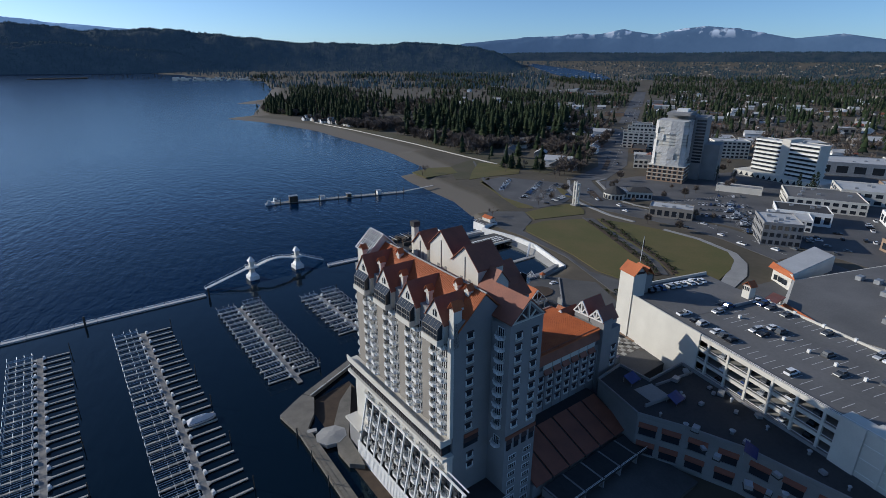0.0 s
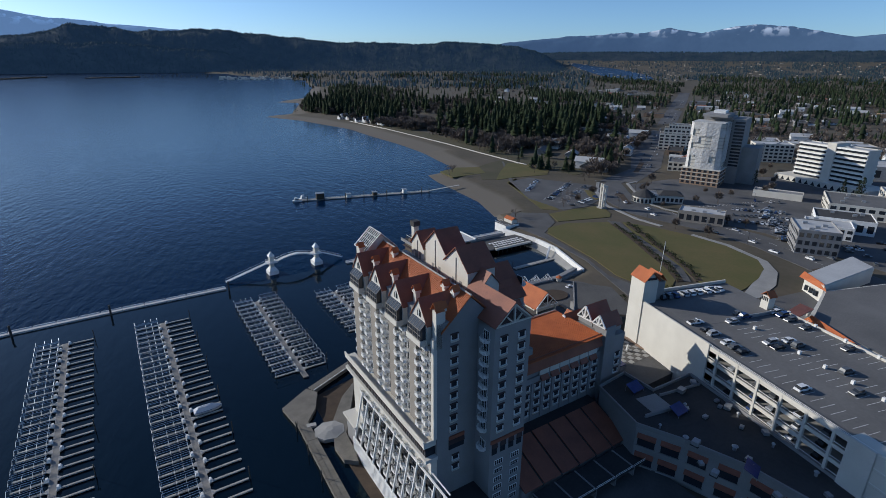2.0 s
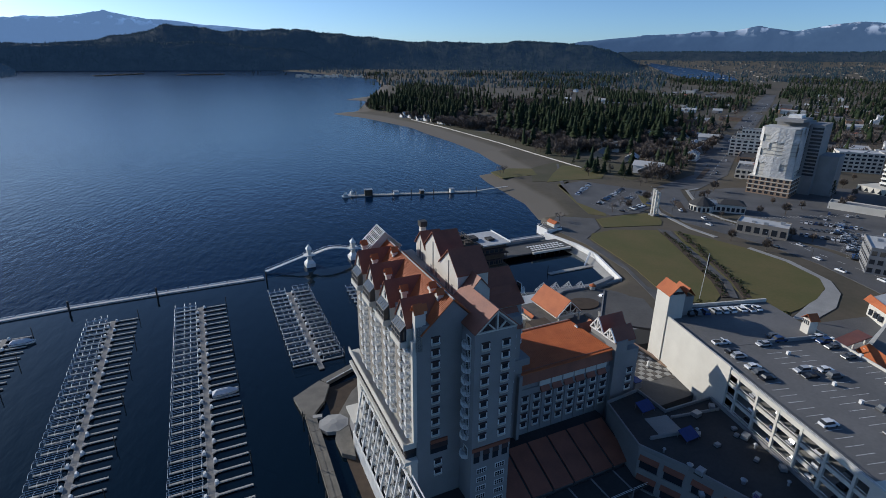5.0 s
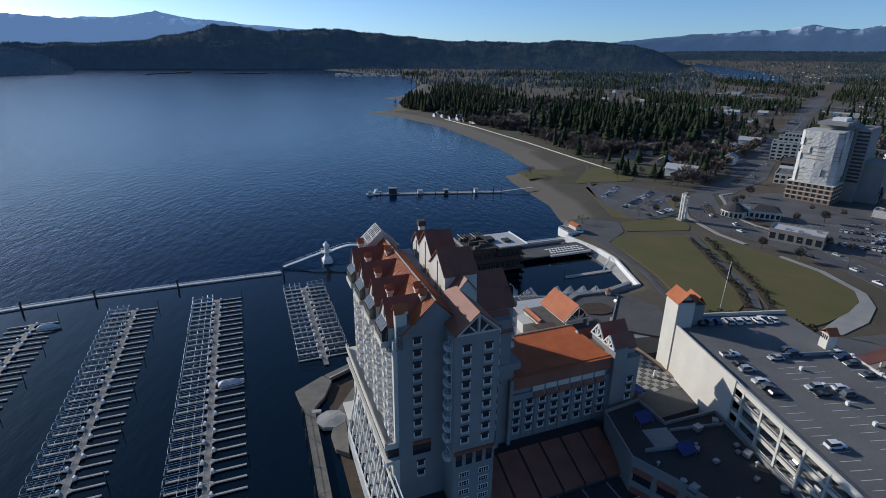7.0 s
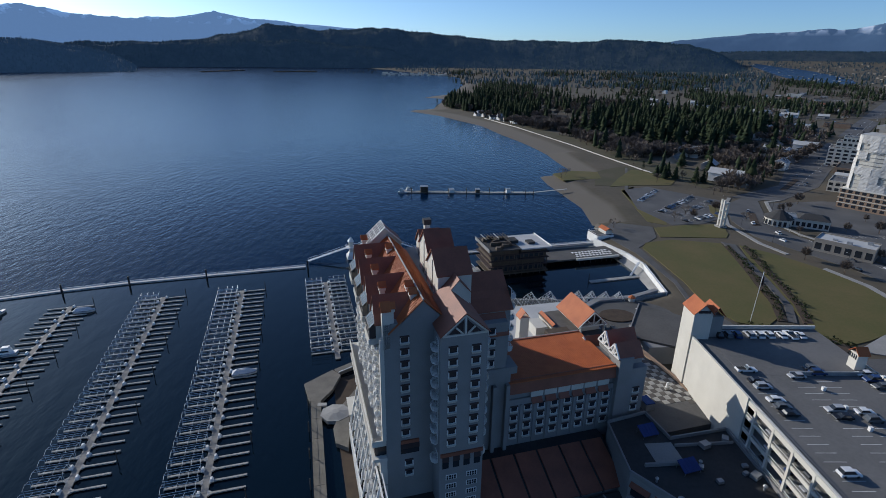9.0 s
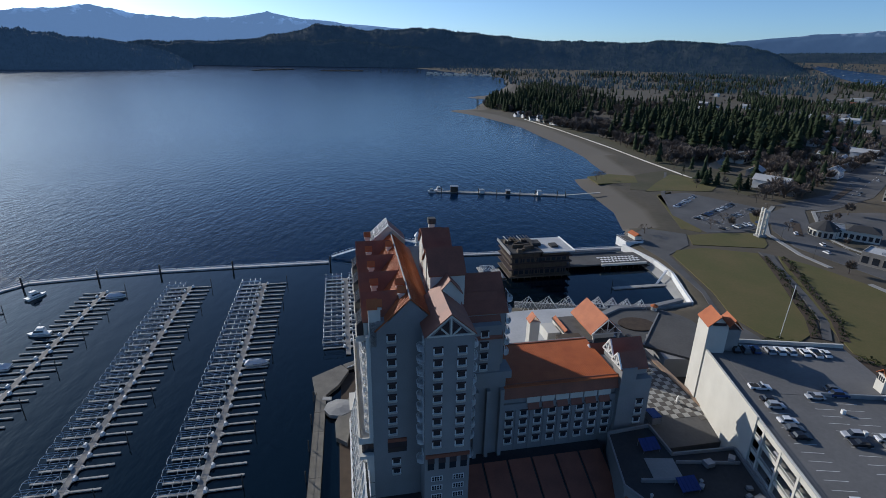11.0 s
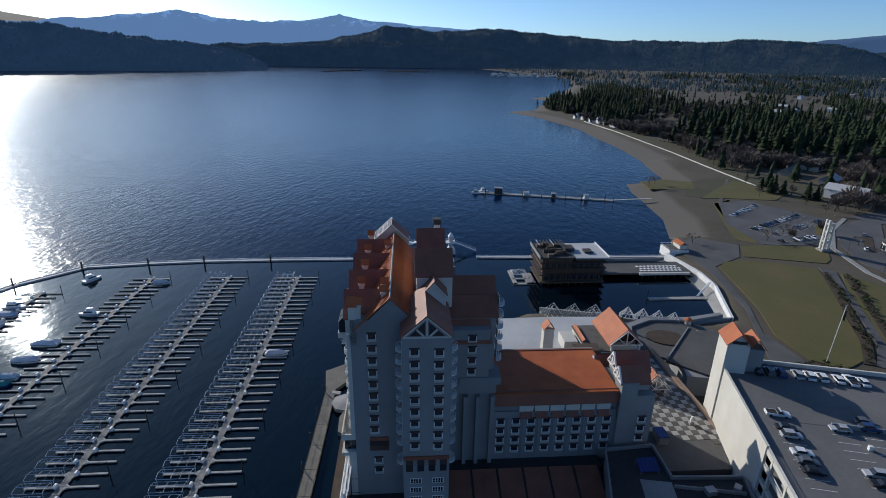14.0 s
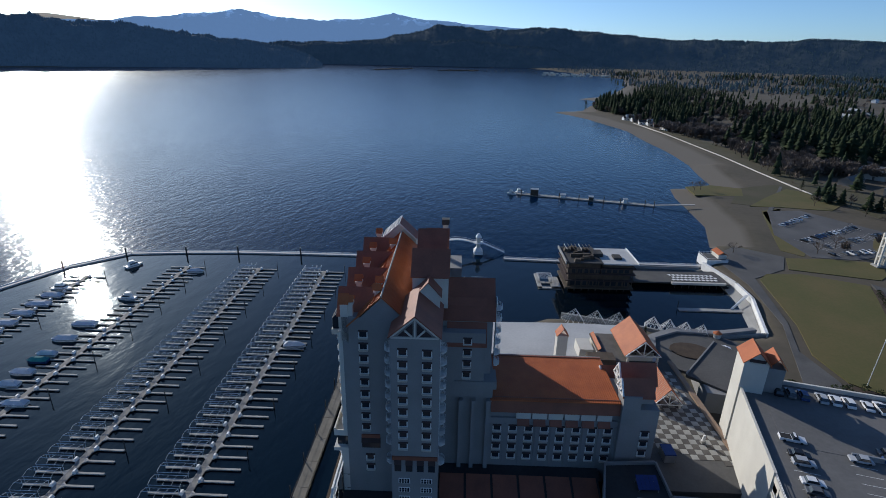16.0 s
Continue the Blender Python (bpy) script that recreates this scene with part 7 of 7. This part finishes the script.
for i in range(15000):
    x, y = rng.uniform(140, 800), rng.uniform(470, 1620)
    pines, point, front = inside(x, y, PINES), inside(x, y, POINT), inside(x, y, PARK)
    if not (pines or point or front) and (not inside(x, y, WOOD) or rng.random() < 0.72):
        continue
    edge = noise.noise(Vector((x * 0.012, y * 0.012, 2.0)))
    if edge < (-0.28 if pines else -0.05 if point else -0.15):
        continue
    if rng.random() < (0.4 if pines else 0.25 if point else 0.95 if front else 0.55):
        if len(bare) < 2600:
            bare.append((x, y, G0 - 0.2, rng.uniform(9, 17), rng.uniform(1.0, 1.5)))
    elif len(con) < 3000 and rng.random() < (0.34 if pines else 0.4):
        con.append((x, y, G0 - 0.2, rng.uniform(22, 42) if pines else rng.uniform(18, 34), rng.uniform(0.9, 1.6)))
for x, y, h in ((306, 466, 15), (311, 470, 17), (302, 474, 13), (316, 464, 14), (329, 451, 16), (335, 448, 13), (352, 520, 20), (372, 500, 18)):
    con.append((x, y, G0 - 0.2, h, 1.7))
for x, y in ((262, 334), (290, 352), (318, 300), (322, 330), (338, 346), (352, 300), (372, 296), (398, 306), (330, 250), (336, 240), (352, 356), (372, 372), (386, 322), (430, 300), (446, 306), (470, 250), (480, 330), (498, 356), (540, 380), (470, 372), (452, 392), (500, 410), (286, 254), (292, 232)):
    bare.append((x, y, G0 - 0.2, rng.uniform(6, 11), rng.uniform(1.0, 1.3)))
for k in range(46):
    a = rng.random()
    bare.append((322 + a * 280 + rng.uniform(-7, 5), 398 + a * 232 + rng.uniform(-5, 7), G0 - 0.2, rng.uniform(9, 15), rng.uniform(0.9, 1.3)))
scatter("pine_wood", near_c, con, "conifer", "dense wood of dark pines behind the beach")
scatter("bare_wood", near_b, bare, "bare", "bare brown winter trees at the edge of the wood")
con, bare = [], []
for i in range(26000):
    a, r = rng.uniform(4, 69), 480 + 2900 * rng.random() ** 0.85
    x, y = CX + r * math.sin(radians(a)), CY + r * math.cos(radians(a))
    if inside(x, y, WOOD) or x < 300:
        continue
    u = ((x - 416) * 770 - (y - 433) * 821) / 1125.6
    if abs(u) < 24 or (300 < x < 690 and 60 < y < 420) or (530 < x < 610 and 480 < y < 545):
        continue
    nz = noise.noise(Vector((x * 0.0035, y * 0.0035, 7.0))) + 0.35 * noise.noise(Vector((x * 0.012, y * 0.012, 1.0)))
    east = u > 60
    if nz < (0.16 if r < 1300 else 0.02 if east else 0.2) and rng.random() < (0.94 if not east else 0.8):
        continue
    z = float(rise(r)) + G0 - 0.3
    if rng.random() < (0.75 if r < 1050 else 0.35):
        if len(bare) < 3600:
            bare.append((x, y, z, rng.uniform(9, 17), rng.uniform(1.0, 1.5)))
    elif len(con) < 11000:
        con.append((x, y, z, rng.uniform(13, 27), rng.uniform(1.0, 1.4)))
scatter("town_pines", far_c, con, "conifer", "dark pines among the streets of the town")
scatter("town_bare_trees", far_b, bare, "bare", "bare winter trees among the streets")
con = []
for i in range(13000):
    a, dep = rng.uniform(22, 70), rng.uniform(-0.1, 1.9)
    x, y = far(a, dep)
    if noise.noise(Vector((a * 0.5, dep * 4.0, 3.0))) < -0.2 or inside(x, y, rv) or (33 < a < 45 and rng.random() < 0.55):
        continue
    con.append((x, y, float(rise(math.hypot(x - CX, y - CY))) + 2, rng.uniform(8, 17), 1.7))
for i in range(2200):
    a, dep = rng.uniform(-2, 36), rng.uniform(1.12, 2.9)
    x, y = far(a, dep)
    if inland(np.array([x]), np.array([y]))[0] < 15 or noise.noise(Vector((a * 0.4, dep * 3.0, 9.0))) < -0.15:
        continue
    con.append((x, y, float(rise(math.hypot(x - CX, y - CY))) + 2, rng.uniform(12, 24), 1.6))
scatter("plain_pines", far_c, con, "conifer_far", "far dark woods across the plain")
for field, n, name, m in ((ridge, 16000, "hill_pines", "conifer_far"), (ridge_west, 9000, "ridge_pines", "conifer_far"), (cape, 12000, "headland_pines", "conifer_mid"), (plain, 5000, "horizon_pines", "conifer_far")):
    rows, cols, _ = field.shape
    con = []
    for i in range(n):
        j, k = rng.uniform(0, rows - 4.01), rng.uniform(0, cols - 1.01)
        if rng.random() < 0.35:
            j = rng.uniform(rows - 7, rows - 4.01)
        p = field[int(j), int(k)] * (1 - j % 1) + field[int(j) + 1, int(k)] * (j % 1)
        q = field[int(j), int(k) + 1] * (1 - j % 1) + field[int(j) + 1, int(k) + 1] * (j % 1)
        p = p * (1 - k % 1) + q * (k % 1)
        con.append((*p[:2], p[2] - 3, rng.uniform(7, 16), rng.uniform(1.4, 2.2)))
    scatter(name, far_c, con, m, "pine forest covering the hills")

# lone trees that stand apart
def lone_bare(x, y, h, w, seed):
    r = random.Random(seed)
    t = thing("bare_tree", pose(x, y, G0), "bare spreading winter tree near the shore", "tree", "lone trees")
    bm = bmesh.new()
    hull(bm, [(0.3 * math.cos(k), 0.3 * math.sin(k), -0.2) for k in (0, 1.26, 2.51, 3.77, 5.03)], [(0.2 * math.cos(k), 0.2 * math.sin(k), h * 0.3) for k in (0, 1.26, 2.51, 3.77, 5.03)])
    part("trunk", bm, "bark", t)
    bm = bmesh.new()

    def grow(p, d, ln, rad, depth):
        q = p + d * ln
        bar(bm, p, q, rad, 3)
        if depth == 0:
            return
        for _ in range(4 if depth > 1 else 5):
            nd = (d + Vector((r.uniform(-1, 1), r.uniform(-1, 1), r.uniform(-0.25, 0.6))) * 0.75).normalized()
            grow(q, nd, ln * r.uniform(0.55, 0.8), rad * 0.55, depth - 1)
    for k in range(6):
        a = k * 1.05 + r.uniform(-0.3, 0.3)
        grow(Vector((0, 0, h * 0.27)), Vector((math.cos(a) * w, math.sin(a) * w, 0.9)).normalized(), h * 0.24, 0.12, 3)
    part("crown", bm, "bare", t)


lone_bare(196, 318, 8.5, 1.3, 1)
lone_bare(206, 472, 12, 0.8, 2)
lone_bare(214, 484, 10, 0.8, 3)
lone_bare(300, 330, 8, 0.9, 4)
for i, (x, y) in enumerate(((246, 330), (262, 345), (330, 420), (345, 440), (320, 405), (292, 452), (310, 468))):
    lone_bare(x, y, 9 + i % 3, 0.8, 10 + i)


def lone_pine(x, y, h, seed, z=None):
    r = random.Random(seed)
    t = thing("pine_tree", pose(x, y, G0 - 0.3 if z is None else z), "tall dark pine standing apart", "tree", "lone trees")
    part("trunk", bar(bmesh.new(), (0, 0, -0.3), (0, 0, h * 0.85), 0.28, 6), "bark", t)
    bm = bmesh.new()
    for i in range(150):
        k = r.random() ** 0.8
        z0, rad = h * (0.22 + 0.76 * k), h * 0.17 * (1.05 - k) * r.uniform(0.4, 1.1)
        a = r.uniform(0, 6.283)
        c = Vector((rad * math.cos(a), rad * math.sin(a), z0))
        s = h * 0.05
        vs = [bm.verts.new(c + Vector((r.uniform(-s, s), r.uniform(-s, s), r.uniform(-s, s) * 0.5))) for _ in range(4)]
        for f in ((0, 1, 2), (0, 2, 3), (0, 1, 3), (1, 2, 3)):
            bm.faces.new([vs[j] for j in f])
    part("crown", bm, "conifer", t)


for i, (x, y, h) in enumerate(((137, 1189, 26), (318, 430, 13), (332, 455, 14), (338, 448, 11), (300, 500, 12), (470, 262, 20), (482, 255, 22), (490, 262, 18), (455, 330, 16), (129, 196, 7))):
    lone_pine(x, y, h, 40 + i, 0.4 if y > 1100 else None)
# log booms and posts on the far water
bm = bmesh.new()
for a0, a1, d0, d1 in ((-18.9, -15.3, 1.68, 1.54), (-12.2, -8.4, 1.66, 1.62)):
    for k in range(30):
        a, d = a0 + (a1 - a0) * k / 29, d0 + (d1 - d0) * k / 29 + rng.uniform(-0.02, 0.02)
        x, y = far(a, d)
        z = float(rise(math.hypot(x - CX, y - CY)))
        box(bm, x - 14, x + 14, y - 8, y + 8, z - 2, z + rng.uniform(2, 5))
for k in range(40):
    x, y = far(rng.uniform(-8, -1), rng.uniform(1.35, 1.75))
    z = float(rise(math.hypot(x - CX, y - CY)))
    box(bm, x - 1.5, x + 1.5, y - 1.5, y + 1.5, z - 3, z + rng.uniform(5, 9))
mesh_ob("log_booms", bm, "wood_dark", "dark log booms and posts on the far water", "log boom", "stuff")
bm = bmesh.new()
for k in range(70):
    x, y = far(rng.uniform(-1.5, 7), rng.uniform(1.68, 1.95))
    z = float(rise(math.hypot(x - CX, y - CY)))
    w = rng.uniform(4, 12)
    box(bm, x - w, x + w, y - 5, y + 5, z - 2, z + rng.uniform(4, 9))
mesh_ob("far_marina", bm, "stucco", "far marina sheds and boats on the shore", "marina", "stuff")

# ---- cars ----
def make_car(colour, kind, wheels=True):
    """A parked car: shaped body, glazed cabin, wheels."""
    ln, wd = (4.6, 0.92) if kind != "pickup" else (5.6, 1.0)
    hb, hr = (0.85, 1.45) if kind == "car" else (1.0, 1.78)
    name = {"car": "car", "suv": "suv", "pickup": "pickup_truck"}[kind]
    c = thing(name, pose(0, 0, -80), colour.split("_")[1] + {"car": " saloon car parked", "suv": " sport utility car parked", "pickup": " pickup truck parked"}[kind] + " on asphalt", "car", "parked cars")
    h = ln / 2
    low = 0.35 if wheels else 0.1
    side = [(-h, low), (-h, hb - 0.12), (-h + 0.15, hb), (h * 0.45, hb), (h - 0.1, hb - 0.18), (h, hb - 0.4), (h, low)]
    bm = hull(bmesh.new(), [(x, -wd, z) for x, z in side], [(x, wd, z) for x, z in side])
    part("body", bm, colour, c)
    back = -h + 0.25 if kind == "suv" else (-h + 0.7 if kind == "car" else -0.2)
    lo, hi = [(back, -wd + 0.06), (h * 0.46, -wd + 0.06), (h * 0.46, wd - 0.06), (back, wd - 0.06)], [(back + 0.35, -wd + 0.22), (h * 0.16, -wd + 0.22), (h * 0.16, wd - 0.22), (back + 0.35, wd - 0.22)]
    part("cabin_glass", hull(bmesh.new(), [(*p, hb) for p in lo], [(*p, hr - 0.07) for p in hi]), "glass", c)
    part("roof", B(back + 0.3, h * 0.18, -wd + 0.2, wd - 0.2, hr - 0.07, hr), colour, c)
    if kind == "pickup":
        part("cargo_bed", B(-h + 0.2, -0.35, -wd + 0.12, wd - 0.12, hb, hb + 0.02), "rubber", c)
    w = None
    for x in (-h * 0.62, h * 0.62) if wheels else ():
        for y in (-wd + 0.08, wd - 0.08):
            if w is None:
                w = part("wheel", bar(bmesh.new(), (0, -0.11, 0.33), (0, 0.11, 0.33), 0.34, 10), "rubber", c)
                w.matrix_basis = pose(x, y, 0)
            else:
                again(w, pose(x, y, 0), c)
    return c


random.seed(77)
MODELS = (("car_white", "suv"), ("car_white", "car"), ("car_black", "suv"), ("car_black", "car"), ("car_grey", "car"), ("car_silver", "suv"), ("car_silver", "car"), ("car_blue", "suv"), ("car_grey", "car"), ("car_black", "pickup"), ("car_white", "pickup"), ("car_grey", "suv"))
models = [make_car(c, k) for c, k in MODELS]
far_models = [make_car(c, k, False) for c, k in MODELS]


def park(m, which=None):
    kinds = far_models if m.translation.y > 200 or m.translation.x > 230 else models
    return copy_thing(kinds[random.randrange(len(kinds)) if which is None else which], m)


# top deck: bays in rows along the garage (x across, y along)
for x, ang, ys in ((7.0, 0, (4.5, 7.2, -1.2, -4.0, -6.8, 12.5, -26.5, -57, -60)), (19.5, 180, (-8.0, 9.5, -5.2, -32, -47, -63)), (26.5, 0, (-6.0, -9.0, 11.0, 13.6, -24, -40)), (39.5, 180, (10.6, 7.8, 4.8, -1.0, -15, -30.4, -33, -50, -66, -72))):
    for y in ys:
        park(GAR @ pose(x, y + 1.4, DECK + 0.01, 0, 0, ang + random.uniform(-2, 2)))
for i in range(9):
    park(GAR @ pose(9.0 + i * 3.0 + (i // 3) * 1.2, 33.5, DECK + 0.06, 0, 0, 90 + random.uniform(-2, 2)), (2, 11, 7, 5, 0, 0, 1, 10, 1)[i])
for k in range(1, 4):
    for i in range(6):
        park(GAR @ pose(3.4, -8 - i * 7.2 + random.uniform(-1, 1), DECK - k * 4.0 + 0.01, 0, 0, 0))
# beach car park rows
for n, (x0, y0, x1, y1) in ((15, (246, 352, 296, 396)), (15, (252, 340, 304, 382)), (9, (252, 329, 290, 346)), (9, (244, 384, 276, 420))):
    ang = math.degrees(math.atan2(y1 - y0, x1 - x0)) + 90
    for i in range(n):
        if random.random() < 0.82:
            k = (i + 0.5) / n
            park(pose(x0 + (x1 - x0) * k, y0 + (y1 - y0) * k, G0 + 0.21, 0, 0, ang + random.choice((0, 180))))
# shop car park
for r in range(5):
    for i in range(13):
        if random.random() < (0.72 if r < 3 else 0.3):
            bx, by = 340 + r * 13, 222 + r * 12
            park(pose(bx + i * 2.2 * 0.55 + (i * 1.0), by - i * 1.9 + 30, G0 + 0.2, 0, 0, 38 + random.choice((0, 180))))
for i in range(26):
    park(pose(342 + random.uniform(0, 46) + (i % 2) * 70, 150 + random.uniform(-6, 38), G0 + 0.15, 0, 0, -52 + 90 * random.randrange(2)))
for x0, y0, n, ang in ((330, 214, 14, 38), (340, 226, 14, 38), (352, 240, 13, 38), (366, 256, 12, 38)):
    for i in range(n):
        if random.random() < 0.7:
            park(pose(x0 + i * 2.3, y0 - 8 + i * 1.7, G0 + 0.2, 0, 0, ang + 90 + random.choice((0, 180))))
for x0, y0 in ((505, 578), (520, 600), (560, 640), (600, 690)):
    for i in range(9):
        if random.random() < 0.7:
            park(pose(x0 - i * 2.4, y0 + i * 2.0, G0 + 0.2, 0, 0, 43 + random.choice((0, 180))))
# cars on the roads
for x, y, a in ((307, 196, 95), (311, 214, 95), (303, 236, 105), (316, 180, 90), (312, 250, 112), (296, 286, 100), (303, 300, 80), (300, 322, 70), (316, 352, 52), (309, 160, 88), (322, 236, -80), (160, 196, 8), (328, 176, 88)):
    park(pose(x, y, G0 + 0.25, 0, 0, a))
for i in range(40):
    k, s = random.random() ** 1.4, random.choice((-1, 1))
    park(pose(416 + 821 * k + s * 4.5, 433 + 770 * k - s * 5.2, G0 + 0.22, 0, 0, 43.2 + (0 if s > 0 else 180)))
for o in models + far_models:
    for c in list(o.children):
        bpy.data.objects.remove(c)
    bpy.data.objects.remove(o)


# ---- boats ----
def boat(m, ln, cover="canvas", kind="covered"):
    b = thing("motor_boat", m, {"covered": "moored motor boat under a pale canvas cover", "cruiser": "white cabin cruiser moored in the harbour"}[kind], "boat", "moored boats")
    h, w = ln / 2, ln * 0.17
    deck = [(-h, -w), (h * 0.3, -w), (h * 0.75, -w * 0.6), (h, 0), (h * 0.75, w * 0.6), (h * 0.3, w), (-h, w)]
    low = [(x * 0.94, y * 0.75) for x, y in deck]
    part("boat_hull", hull(bmesh.new(), [(x, y, -0.3) for x, y in low], [(x, y, 1.1) for x, y in deck]), "white" if cover != "teal" else "car_blue", b)
    part("rubbing_strake", hull(bmesh.new(), [(x * 1.01, y * 1.03, 0.9) for x, y in deck], [(x * 1.01, y * 1.03, 1.02) for x, y in deck]), "car_blue", b)
    if kind == "covered":
        part("cover", hull(bmesh.new(), [(x * 0.99, y * 0.99, 1.1) for x, y in deck], [(x * 0.55 - h * 0.1, y * 0.35, 2.3) for x, y in deck]), cover, b)
        part("cover_ridge", bar(bmesh.new(), (-h * 0.6, 0, 2.3), (h * 0.4, 0, 2.35), 0.12, 6), cover, b)
    else:
        part("cabin", hull(bmesh.new(), [(-h * 0.6, -w * 0.8, 1.1), (h * 0.45, -w * 0.7, 1.1), (h * 0.45, w * 0.7, 1.1), (-h * 0.6, w * 0.8, 1.1)], [(-h * 0.55, -w * 0.7, 2.7), (h * 0.2, -w * 0.6, 2.7), (h * 0.2, w * 0.6, 2.7), (-h * 0.55, w * 0.7, 2.7)]), "white", b)
        part("cabin_window", hull(bmesh.new(), [(-h * 0.5, -w * 0.79, 1.7), (h * 0.37, -w * 0.69, 1.7), (h * 0.37, w * 0.69, 1.7), (-h * 0.5, w * 0.79, 1.7)], [(-h * 0.5, -w * 0.75, 2.3), (h * 0.29, -w * 0.66, 2.3), (h * 0.29, w * 0.66, 2.3), (-h * 0.5, w * 0.75, 2.3)]), "glass", b)
        part("flybridge", B(-h * 0.5, h * 0.05, -w * 0.6, w * 0.6, 2.7, 3.6), "white", b)
        part("mast", bar(bmesh.new(), (-h * 0.3, 0, 3.6), (-h * 0.3, 0, 5.4), 0.06), "steel", b)
    return b


boat(pose(-9.6, 161, 0.1, 0, 0, 11), 9.0)
boat(pose(-134, 215, 0.1, 0, 0, 70), 9.5, kind="cruiser")
boat(pose(-96.5, 216.5, 0.1, 0, 0, 11), 9.0)
boat(pose(-107, 180, 0.1, 0, 0, 191), 9.0, kind="cruiser")
for x, y, l, c in ((-105, 154, 11, "canvas"), (-102.5, 142, 10, "canvas"), (-99, 131, 8, "canvas"), (-98, 126.5, 8, "teal"), (-96.5, 119, 9, "canvas"), (-94, 112, 8, "canvas"), (-138, 146, 11, "canvas"), (-139.5, 155, 11, "canvas"), (-141, 164, 12, "canvas"), (-143, 173, 11, "canvas"), (-136, 138, 10, "canvas"), (-134, 130, 10, "canvas"), (-82, 104, 9, "canvas")):
    boat(pose(x, y, 0.1, 0, 0, 191 + (x + y) % 5), l, c)
boat(pose(-145, 181, 0.1, 0, 0, 11), 10, kind="cruiser")
boat(pose(58, 441, 0.1, 0, 0, 20), 8, kind="cruiser")
boat(pose(52, 434, 0.1, 0, 0, -4), 8, kind="cruiser")
